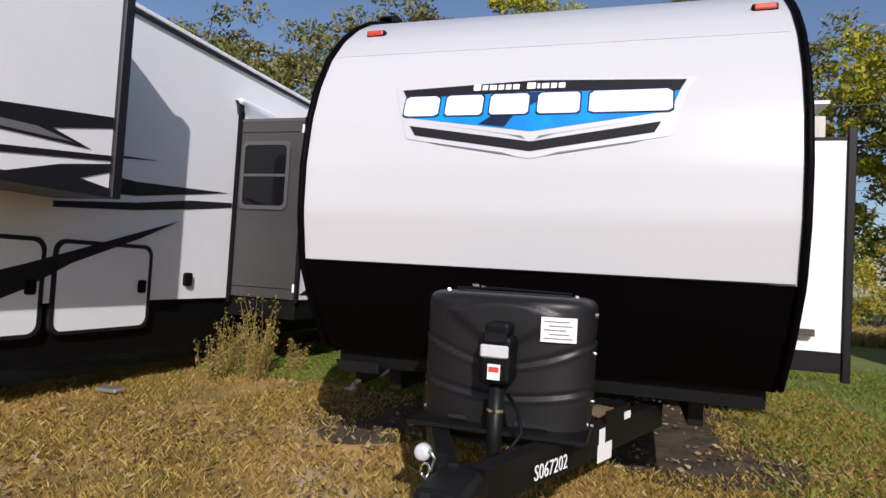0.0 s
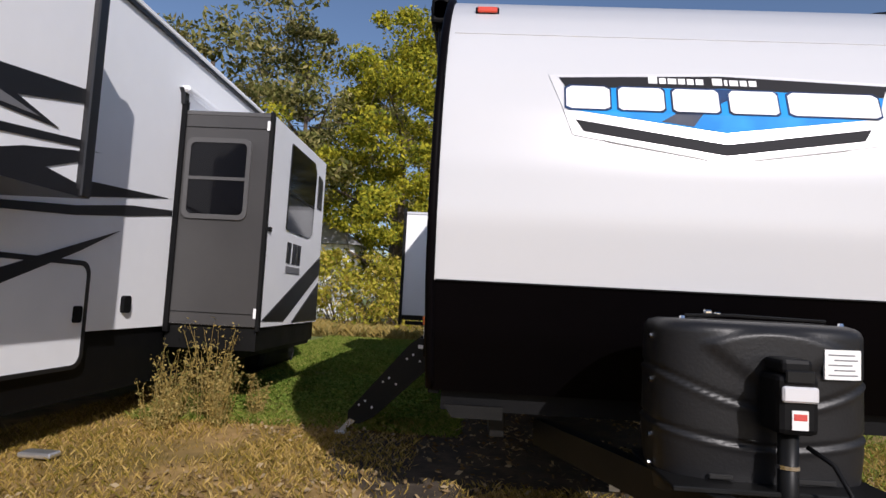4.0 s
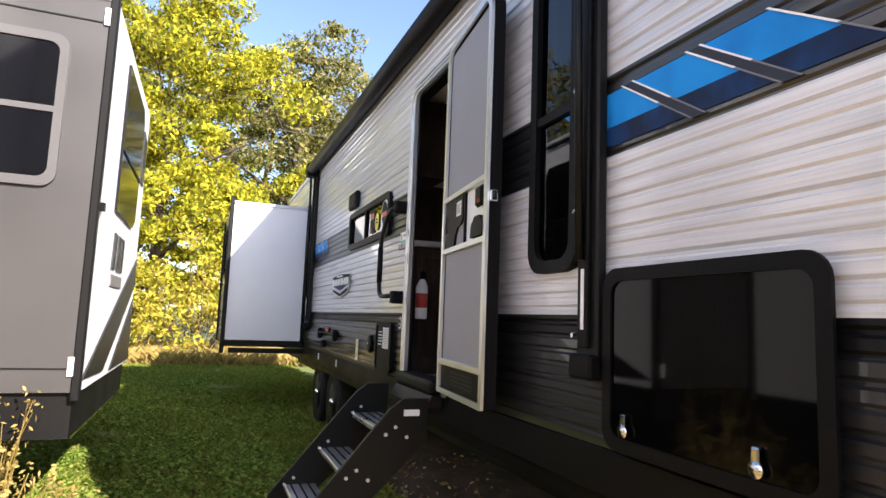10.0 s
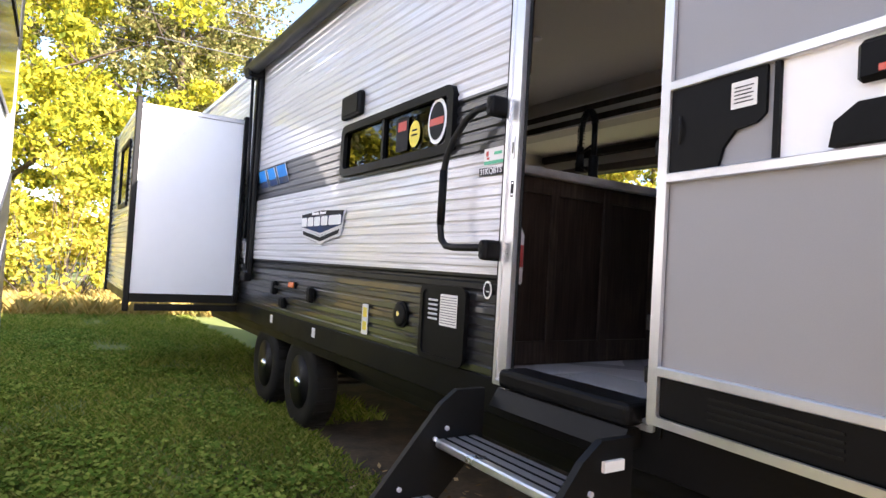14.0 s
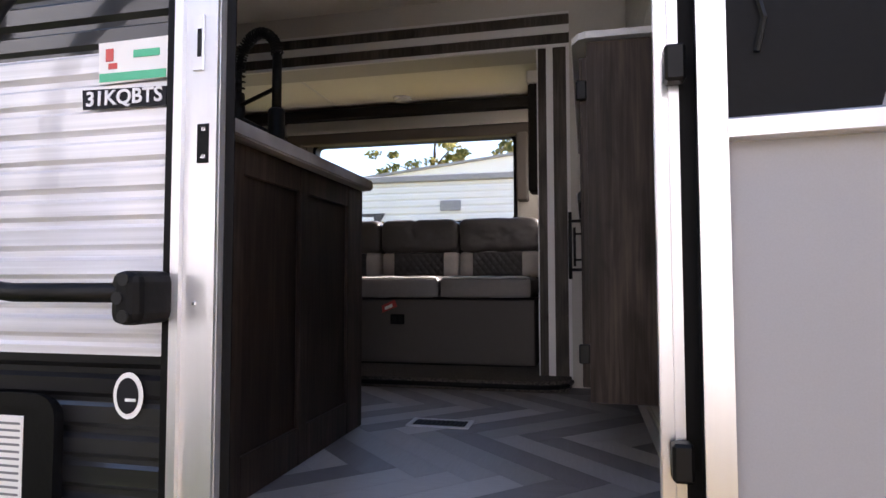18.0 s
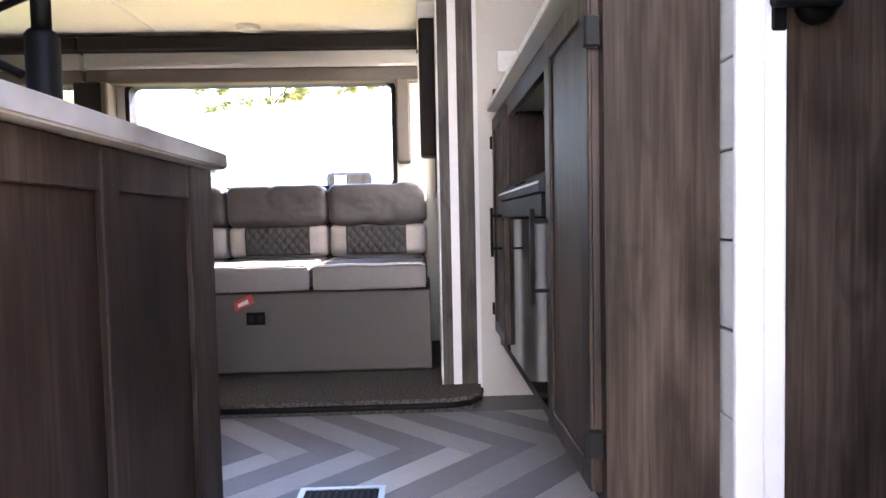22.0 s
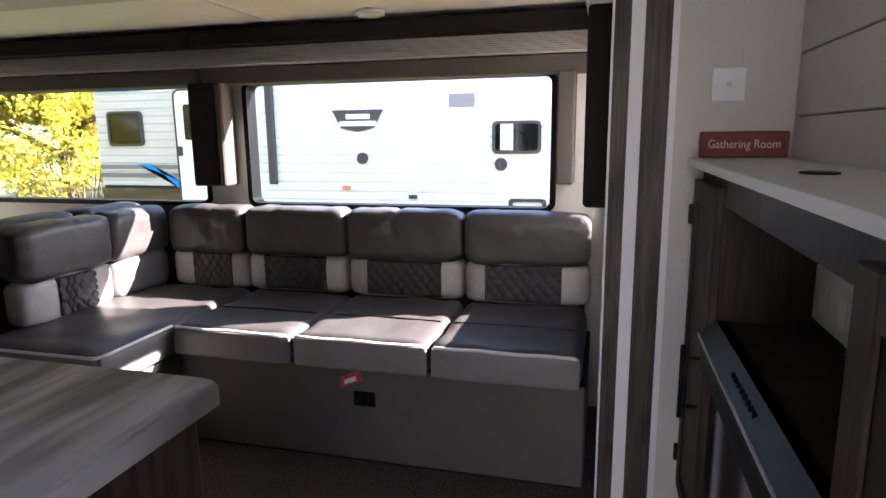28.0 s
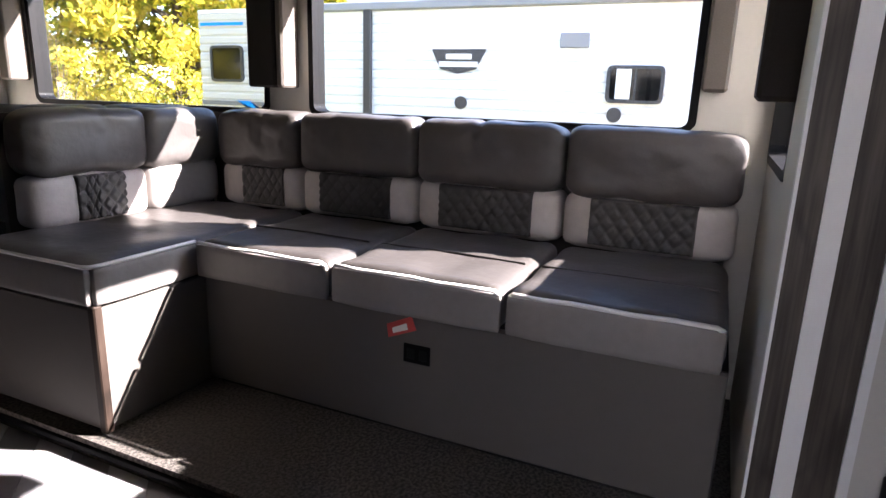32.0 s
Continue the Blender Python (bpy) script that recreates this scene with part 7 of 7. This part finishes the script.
for y in (6.925, 6.962):
    part("socket", box(SX - 0.008, SX - 0.006, y - 0.012, y + 0.012, 1.25, 1.28, 0.001), BLACK_STEEL, soc)
tag = thing("price_tag", "small orange-red paper tag hanging from the sofa", "tag")
part("card", slab([(6.945, 1.335), (7.03, 1.30), (7.035, 1.338), (6.96, 1.372)], "x", SX - 0.012, SX - 0.010), STICK_RED, tag)
part("card_print", slab([(6.97, 1.333), (7.015, 1.315), (7.018, 1.33), (6.975, 1.350)], "x", SX - 0.0135, SX - 0.0122), PAPER, tag)

# ---- blinds and valances ----
for k, (y0, y1) in enumerate(((6.245, 7.955), (7.965, 9.53))):
    v = thing("window_valance", "dark fabric valance over a gathered pleated blind", "valance", "slide-out valances")
    part("valance_board", box(1.02, 1.145, y0, y1, 2.622, 2.70, 0.008), FABRIC_DARK, v, "dark fabric board")
    blind = part("pleated_blind", box(1.066, 1.135, y0 + 0.01, y1 - 0.01, 2.531, 2.621), FABRIC_LIGHT, v, "pale pleated blind, drawn up")
    for j in range(9):
        z = 2.533 + 0.0097 * j
        part("pleat", slab([(1.066, z), (1.052, z + 0.0045), (1.066, z + 0.009)], "y", y0 + 0.01, y1 - 0.01), FABRIC_LIGHT, blind)
    part("lower_board", box(1.075, 1.142, y0 + 0.004, y1 - 0.004, 2.452, 2.528, 0.006), FABRIC_MID, v, "taupe lower board")
sp = thing("corner_side_panel", "dark padded fabric panel on the slide-out end wall", "side panel")
part("panel", box(0.55, 0.66, 6.152, 6.242, 1.990, 2.60, 0.008), FABRIC_DARK, sp)
part("pleated_end", box(0.55, 1.04, 6.152, 6.248, 2.601, 2.68, 0.006), FABRIC_LIGHT, sp, "pale pleated blind end")
lamp = thing("ceiling_light", "small round ceiling puck light, unlit", "ceiling light")
part("ring", lathe([(0.055, -0.012), (0.06, 0.0)], (0.95, 7.06, 2.713), "z", 24), WHITE_TRIM, lamp)
part("lens", lathe([(0.042, -0.015), (0.045, -0.012)], (0.95, 7.06, 2.713), "z", 24), DECAL_WHITE, lamp)
settle(built, SLIDE_X, SLIDE_Y, SLIDE_Z)
for y0, y1, z0, mat in ((7.872, 7.908, 1.892, FABRIC_MID), (7.914, 8.050, 1.892, FABRIC_DARK), (6.276, 6.348, 1.915, FABRIC_MID), (9.58, 9.66, 1.892, FABRIC_MID)):
    single("window_side_panel", box(1.230, 1.3395, y0, y1, z0, 2.366, 0.008), mat, "padded fabric panel beside the window", "side panel", "window side panels")
for x, y in ((-0.7, 6.6), (-0.7, 7.8)):
    l2 = thing("ceiling_light", "small round ceiling puck light, unlit", "ceiling light")
    part("ring", lathe([(0.055, -0.012), (0.06, 0.0)], (x, y, CZ), "z", 24), WHITE_TRIM, l2)
    part("lens", lathe([(0.042, -0.015), (0.045, -0.012)], (x, y, CZ), "z", 24), DECAL_WHITE, l2)
upper = thing("overhead_cabinet", "dark brown overhead kitchen cabinet", "cabinet")
part("body", box(-1.742, -1.42, 6.95, 8.3, 2.28, 2.86), WOOD_DARK_SHADED, upper)
for y0, y1 in ((6.96, 7.40), (7.41, 7.85), (7.86, 8.29)):
    part("door", box(-1.42, -1.402, y0, y1, 2.29, 2.85, 0.003), WOOD, upper)


# ---- planting ----
def limb(bm, a, b, r0, r1, sides=6, bend=0.0, rng=None):
    pts = []
    n = 5
    side = Vector((rng.uniform(-1, 1), rng.uniform(-1, 1), 0.2)) * bend
    for k in range(n + 1):
        f = k / n
        pts.append(Vector(a).lerp(Vector(b), f) + side * math.sin(math.pi * f))
    tube(pts, [r0 + (r1 - r0) * k / n for k in range(n + 1)], sides, bm)
    return pts


def leaf_cloud(name, centres, per, size, mat, parent, rng, flat=0.6):
    """A crown: many small leaf sprays round the ends of the twigs."""
    total = len(centres) * per
    c = np.repeat(np.array([p for p, _ in centres]), per, axis=0)
    r = np.repeat(np.array([q for _, q in centres]), per)[:, None]
    d = rng.normal(size=(total, 3))
    d /= np.linalg.norm(d, axis=1)[:, None]
    pos = c + d * r * (rng.random((total, 1)) ** 0.45) * np.array([1, 1, flat])
    u = rng.normal(size=(total, 3))
    u /= np.linalg.norm(u, axis=1)[:, None]
    w = rng.normal(size=(total, 3)) + np.array([0, 0, 0.3])
    v = np.cross(u, w)
    v /= np.linalg.norm(v, axis=1)[:, None]
    s = size * rng.uniform(0.5, 1.4, (total, 1))
    quads = np.stack([pos - u * s, pos - v * s * 0.45, pos + u * s, pos + v * s * 0.45], 1).reshape(-1, 3)
    faces = np.arange(total * 4).reshape(-1, 4)
    me = bpy.data.meshes.new(name)
    me.vertices.add(total * 4)
    me.vertices.foreach_set("co", quads.ravel())
    me.loops.add(total * 4)
    me.loops.foreach_set("vertex_index", faces.ravel())
    me.polygons.add(total)
    me.polygons.foreach_set("loop_start", np.arange(0, total * 4, 4))
    me.update()
    me.validate()
    me.materials.append(mat)
    ob = new(name, me)
    ob.parent = parent
    return ob


def tree(x, y, height, spread, mat, label, seed, per=70, size=0.11, low=0.25, tips=90, gap=0.0):
    rng = random.Random(seed)
    nr = np.random.default_rng(seed)
    root = thing("tree", label, "tree", "trees behind the lot")
    g = ground_height(x, y)
    bm = bmesh.new()
    top = Vector((x + rng.uniform(-0.4, 0.4), y, g + height * 0.82))
    trunk = limb(bm, (x, y, g - 0.1), top, 0.035 * height * 0.6, 0.02, 9, 0.25, rng)
    centres = []
    main = 11
    for k in range(main):
        f = low + (0.92 - low) * k / (main - 1)
        start = Vector((x, y, g)).lerp(top, f)
        ang = 2.4 * k + rng.uniform(-0.5, 0.5)
        reach = spread * (0.55 + 0.45 * math.sin(math.pi * min(1, (f - low) / (1 - low) * 0.85 + 0.15))) * rng.uniform(0.75, 1.1)
        end = start + Vector((math.cos(ang) * reach, math.sin(ang) * reach, height * rng.uniform(0.08, 0.22)))
        pts = limb(bm, start, end, 0.012 * height * (1 - f) + 0.02, 0.012, 5, 0.2, rng)
        for q in range(tips // main):
            base = pts[rng.randint(2, 5)]
            tip = base + Vector((rng.gauss(0, 1), rng.gauss(0, 1), rng.gauss(0.15, 0.7))) * reach * 0.33
            limb(bm, base, tip, 0.012, 0.004, 3, 0.1, rng)
            centres.append((tuple(tip), rng.uniform(0.35, 0.75) * spread * 0.30))
    part("trunk", bm, BARK, root, "grey-brown trunk and limbs")
    leaf_cloud("crown", centres, per, size, mat, root, nr)
    return root


def shrub(x, y, h, r, mat, label, seed, n=26, per=70, size=0.08, group="shrubs behind the lot"):
    rng = random.Random(seed)
    nr = np.random.default_rng(seed)
    root = thing("shrub", label, "shrub", group)
    g = ground_height(x, y)
    bm = bmesh.new()
    centres = []
    for k in range(n):
        a = rng.uniform(0, 2 * math.pi)
        d = r * math.sqrt(rng.random())
        tip = Vector((x + math.cos(a) * d, y + math.sin(a) * d, g + h * rng.uniform(0.25, 1.0) * (1.1 - 0.5 * d / r)))
        limb(bm, (x + math.cos(a) * d * 0.3, y + math.sin(a) * d * 0.3, g - 0.05), tip, 0.02, 0.005, 4, 0.15, rng)
        centres.append((tuple(tip), rng.uniform(0.25, 0.5) * min(r, h) * 0.6))
    part("branching", bm, BARK, root)
    leaf_cloud("foliage", centres, per, size, mat, root, nr, 0.8)


YL, OL = "autumn tree with bright yellow-green leaves", "tall tree with olive and fading leaves"
tree(-4.6, 24.0, 11.5, 4.0, LEAF_YELLOW, YL, 11, per=330, size=0.085, low=0.12, tips=165)
tree(-9.5, 27.0, 14.0, 4.6, LEAF_OLIVE, OL, 12, per=170, size=0.12, low=0.12, tips=154)
tree(-14.5, 25.0, 12.0, 4.4, LEAF_OLIVE, OL, 13, per=130, size=0.12, low=0.15, tips=132)
tree(0.6, 30.0, 14.5, 4.2, LEAF_OLIVE, OL, 14, per=190, size=0.10, low=0.2, tips=154)
tree(-0.5, 36.0, 15.0, 4.8, LEAF_YELLOW, YL, 15, per=120, size=0.13, low=0.2, tips=132)
tree(5.5, 30.0, 13.0, 4.6, LEAF_OLIVE, OL, 16, per=120, size=0.12, low=0.2, tips=132)
tree(10.5, 26.0, 12.0, 4.4, LEAF_YELLOW, YL, 17, per=120, size=0.12, low=0.15, tips=132)
tree(12.5, 20.5, 10.5, 4.2, LEAF_GOLD, "autumn tree with golden yellow leaves", 18, per=260, size=0.12, low=0.1, tips=132)
tree(17.0, 21.0, 11.0, 4.2, LEAF_YELLOW, YL, 19, per=120, size=0.12, low=0.1, tips=132)
tree(25.0, 12.8, 11.0, 2.2, LEAF_OLIVE, OL, 20, per=70, size=0.12, low=0.3, tips=88)
tree(25.0, 8.4, 11.0, 1.6, LEAF_OLIVE, OL, 26, per=60, size=0.12, low=0.3, tips=88)
tree(-20.0, 24.0, 13.0, 4.6, LEAF_OLIVE, OL, 21, per=100, size=0.13, low=0.15, tips=110)
tree(-6.5, 37.0, 16.0, 5.2, LEAF_OLIVE, OL, 22, per=110, size=0.15, low=0.15, tips=110)
tree(3.5, 40.0, 16.0, 5.2, LEAF_OLIVE, OL, 23, per=100, size=0.15, low=0.2, tips=110)
tree(15.0, 33.0, 14.0, 5.0, LEAF_OLIVE, OL, 24, per=100, size=0.15, low=0.2, tips=110)
GS = "golden yellow shrub at the edge of the lot"
for k, (x, y, h, r) in enumerate(((-3.2, 19.6, 3.3, 1.7), (-5.6, 20.2, 3.0, 1.7), (-1.2, 20.8, 3.2, 1.7), (-8.2, 20.5, 3.6, 1.8), (1.4, 21.5, 3.0, 1.8), (3.8, 21.0, 3.2, 1.8), (6.4, 21.5, 3.0, 1.8),
                                  (9.0, 21.0, 3.8, 1.8), (11.0, 18.6, 3.8, 1.8), (-11.0, 20.5, 3.4, 1.9), (9.3, 22.0, 4.2, 1.9), (13.0, 14.5, 3.2, 1.8))):
    shrub(x, y, h, r, LEAF_GOLD, GS, 50 + k, n=46, per=105, size=0.07)


def weed(x, y, h, seed, n=34):
    """A dry roadside weed: bent stalks with sparse small leaves."""
    rng = random.Random(seed)
    nr = np.random.default_rng(seed)
    root = thing("dry_weed", "dry straw-coloured weed clump growing in the grass", "weed", "dry weeds")
    g = ground_height(x, y)
    bm = bmesh.new()
    centres = []
    for k in range(n):
        a, d = rng.uniform(0, 6.28), 0.30 * h * rng.random()
        tall = h * rng.uniform(0.35, 1.0)
        base = Vector((x + 0.5 * d * math.cos(a), y + 0.5 * d * math.sin(a), g - 0.02))
        tip = base + Vector((math.cos(a) * 0.35 * tall * rng.uniform(0.2, 1), math.sin(a) * 0.35 * tall * rng.uniform(0.2, 1), tall))
        pts = limb(bm, base, tip, 0.005, 0.002, 3, 0.05, rng)
        for p in pts[1:]:
            centres.append((tuple(p), 0.045 * h + 0.02))
    tagged(part("stalk_tuft", bm, WEED, root), "thin bent dry stalks", kind="stuff")
    leaf_cloud("leaves", centres, 7, 0.014, WEED, root, nr, 1.0)


weed(-3.95, 6.05, 0.88, 91, 30)
weed(-3.72, 5.75, 0.60, 92, 34)
weed(-4.22, 6.0, 0.66, 93, 34)
weed(-4.1, 5.55, 0.45, 94, 26)
weed(-3.55, 6.25, 0.4, 95, 22)


def grass(name, count, x0, x1, y0, y1, tall, seed, avoid, label, mat):
    r = np.random.default_rng(seed)
    x, y = r.uniform(x0, x1, count), r.uniform(y0, y1, count)
    clump = np.array([noise.noise(Vector((a * 1.3, b * 1.3, 0))) for a, b in zip(x, y)])
    keep = clump + r.uniform(-0.5, 0.5, count) > -0.30
    for a0, a1, b0, b1 in avoid:
        keep &= ~((x > a0) & (x < a1) & (y > b0) & (y < b1))
    x, y = x[keep], y[keep]
    n = len(x)
    z = np.array([ground_height(a, b) for a, b in zip(x, y)]) - 0.006
    ang = r.uniform(0, 2 * np.pi, n)
    h = tall * r.uniform(0.4, 1.3, n)
    w = r.uniform(0.002, 0.0045, n) * (1 + 0.0)
    lean = r.uniform(0.2, 1.3, n) * h
    la = r.uniform(0, 2 * np.pi, n)
    dx, dy = np.cos(ang) * w, np.sin(ang) * w
    tx, ty = np.cos(la) * lean, np.sin(la) * lean
    pts = np.stack([np.stack([x - dx, y - dy, z], 1), np.stack([x + dx, y + dy, z], 1), np.stack([x + dx * 0.7 + tx * 0.45, y + dy * 0.7 + ty * 0.45, z + h * 0.65], 1), np.stack([x + tx, y + ty, z + h], 1)], 1).reshape(-1, 3)
    me = bpy.data.meshes.new(name)
    me.vertices.add(4 * n)
    me.vertices.foreach_set("co", pts.ravel())
    me.loops.add(4 * n)
    me.loops.foreach_set("vertex_index", np.arange(4 * n))
    me.polygons.add(n)
    me.polygons.foreach_set("loop_start", np.arange(0, 4 * n, 4))
    me.update()
    me.materials.append(mat)
    tagged(new(name, me), label, "grass", kind="stuff")


grass("grass", 150000, -5.2, 2.2, 1.6, 9.0, 0.045, 5, [(-2.0, 0.6, 4.6, 9.0), (-4.4, -1.9, 6.6, 9.0)], "short patchy grass with dry blades", BLADE)
grass("lane_grass", 90000, -4.6, -1.7, 5.9, 9.6, 0.055, 8, [], "green grass in the shaded lane", GREEN_BLADE)
grass("grass_far", 150000, -5.5, -1.0, 9.0, 21.0, 0.07, 6, [], "longer green grass behind the trailers", GREEN_BLADE)
grass("grass_side", 50000, 0.8, 6.0, 3.4, 12.0, 0.06, 9, [], "short green grass beside the trailer", GREEN_BLADE)
def clover(count, x0, x1, y0, y1, seed):
    """Low broad leaves among the blades, in clumps."""
    r = np.random.default_rng(seed)
    x, y = r.uniform(x0, x1, count), r.uniform(y0, y1, count)
    clump = np.array([noise.noise(Vector((a * 1.7, b * 1.7, 7.0))) for a, b in zip(x, y)])
    keep = clump + r.uniform(-0.3, 0.3, count) > -0.05
    x, y, clump = x[keep], y[keep], clump[keep]
    n = len(x)
    z = np.array([ground_height(a, b) for a, b in zip(x, y)]) + r.uniform(0.015, 0.06, n) + 0.04 * np.maximum(0, clump)
    a, q = r.uniform(0, 6.28, n), r.uniform(0.010, 0.024, n)
    t1, t2 = r.uniform(-0.010, 0.010, n), r.uniform(-0.010, 0.010, n)
    c, d = np.cos(a) * q, np.sin(a) * q
    pts = np.stack([np.stack([x - c, y - d, z - t1], 1), np.stack([x + d * 0.7, y - c * 0.7, z - t2], 1), np.stack([x + c, y + d, z + t1], 1), np.stack([x - d * 0.7, y + c * 0.7, z + t2], 1)], 1).reshape(-1, 3)
    me = bpy.data.meshes.new("clover")
    me.vertices.add(4 * n)
    me.vertices.foreach_set("co", pts.ravel())
    me.loops.add(4 * n)
    me.loops.foreach_set("vertex_index", np.arange(4 * n))
    me.polygons.add(n)
    me.polygons.foreach_set("loop_start", np.arange(0, 4 * n, 4))
    me.update()
    me.materials.append(CLOVER)
    tagged(new("clover", me), "low clover and broad weeds in the shaded lane", "clover", kind="stuff")


clover(70000, -4.4, -1.9, 6.4, 15.0, 12)
grass("straw", 30000, -8.0, 8.0, 17.5, 21.0, 0.35, 7, [], "tall dry straw along the shrubs", WEED)



# ---- bare soil darkened for the trailer's shade, and fallen leaves ----
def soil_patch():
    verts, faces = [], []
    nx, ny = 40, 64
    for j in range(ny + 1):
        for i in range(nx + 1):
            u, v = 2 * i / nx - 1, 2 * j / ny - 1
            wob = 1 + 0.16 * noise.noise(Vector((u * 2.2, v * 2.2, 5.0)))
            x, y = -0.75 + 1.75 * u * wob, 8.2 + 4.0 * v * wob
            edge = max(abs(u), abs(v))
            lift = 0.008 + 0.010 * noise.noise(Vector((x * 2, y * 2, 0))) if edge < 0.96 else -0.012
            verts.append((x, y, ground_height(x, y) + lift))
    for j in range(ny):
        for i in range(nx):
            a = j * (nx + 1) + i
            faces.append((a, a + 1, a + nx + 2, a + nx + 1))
    tagged(raw_mesh("soil_patch", verts, faces, SHADED_SOIL, None, True), "bare brown soil with the trailer's shade in its colour", "soil", kind="structure")


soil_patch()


def litter(count, x0, x1, y0, y1, seed):
    r = np.random.default_rng(seed)
    x, y = r.uniform(x0, x1, count), r.uniform(y0, y1, count)
    clump = np.array([noise.noise(Vector((a * 0.9, b * 0.9, 3.0))) for a, b in zip(x, y)])
    keep = clump + r.uniform(-0.35, 0.35, count) > 0.0
    x, y = x[keep], y[keep]
    n = len(x)
    z = np.array([ground_height(a, b) for a, b in zip(x, y)]) + r.uniform(0.018, 0.035, n)
    a, s = r.uniform(0, 6.28, n), r.uniform(0.012, 0.032, n)
    t1, t2 = r.uniform(-0.012, 0.012, n), r.uniform(-0.012, 0.012, n)
    c, d = np.cos(a) * s, np.sin(a) * s
    pts = np.stack([np.stack([x - c, y - d, z - t1], 1), np.stack([x + d * 0.5, y - c * 0.5, z - t2], 1), np.stack([x + c, y + d, z + t1], 1), np.stack([x - d * 0.5, y + c * 0.5, z + t2], 1)], 1).reshape(-1, 3)
    me = bpy.data.meshes.new("fallen_leaves")
    me.vertices.add(4 * n)
    me.vertices.foreach_set("co", pts.ravel())
    me.loops.add(4 * n)
    me.loops.foreach_set("vertex_index", np.arange(4 * n))
    me.polygons.add(n)
    me.polygons.foreach_set("loop_start", np.arange(0, 4 * n, 4))
    me.update()
    me.materials.append(LITTER)
    tagged(new("fallen_leaves", me), "dry brown fallen leaves scattered on the ground", "leaves", kind="stuff")


litter(9000, -4.2, 1.6, 1.4, 8.0, 31)

# ---- distance ----
hall = thing("white_hall", "white building with a sloping roof line beyond the trailers", "building")
part("wall", slab([(2.0, 0.0), (14.5, 0.0), (14.5, 4.96), (2.0, 6.39)], "x", 18.0, 24.0), VILLA_WALL, hall, "white wall")
part("roof_edge", slab([(1.9, 6.405), (14.6, 4.955), (14.6, 5.04), (1.9, 6.49)], "x", 17.9, 24.1), SCREEN_GREY, hall, "grey roof edge")
shed = thing("far_shed", "small pale shed behind the shrubs", "shed")
part("wall", box(-8.6, -6.4, 24.6, 26.5, 0.0, 3.2), DECAL_WHITE, shed)
part("roof", slab([(-8.9, 3.2), (-6.1, 3.2), (-7.5, 4.1)], "y", 24.3, 26.8), SCREEN_GREY, shed)
for k in range(3):
    single("overhead_wire", tube([(-14 + 3.6 * q, 27.5 - 0.25 * q, 9.0 + 0.75 * k - 0.03 * q * (10 - q)) for q in range(11)], 0.018, 4), VILLA_DARK, "thin overhead power line", "wire", "power lines")
single("overhead_wire", tube([(11.5, -2 + 3 * q, 5.9 - 0.10 * q) for q in range(9)], 0.014, 4), VILLA_DARK, "thin overhead power line", "wire", "power lines")
for x, y, h in ((-14.2, 27.6, 12.0), (22.2, 25.0, 12.0), (11.5, -2.2, 7.0), (11.5, 22.2, 7.0)):
    p = thing("utility_pole", "brown wooden utility pole", "pole", "utility poles")
    part("post", tube([(x, y, 0), (x, y, h)], [0.14, 0.10], 10), BARK, p)
    part("crossarm", box(x - 0.08, x + 0.08, y - 0.9, y + 0.9, h - 0.9, h - 0.78), BARK, p)

herringbone()
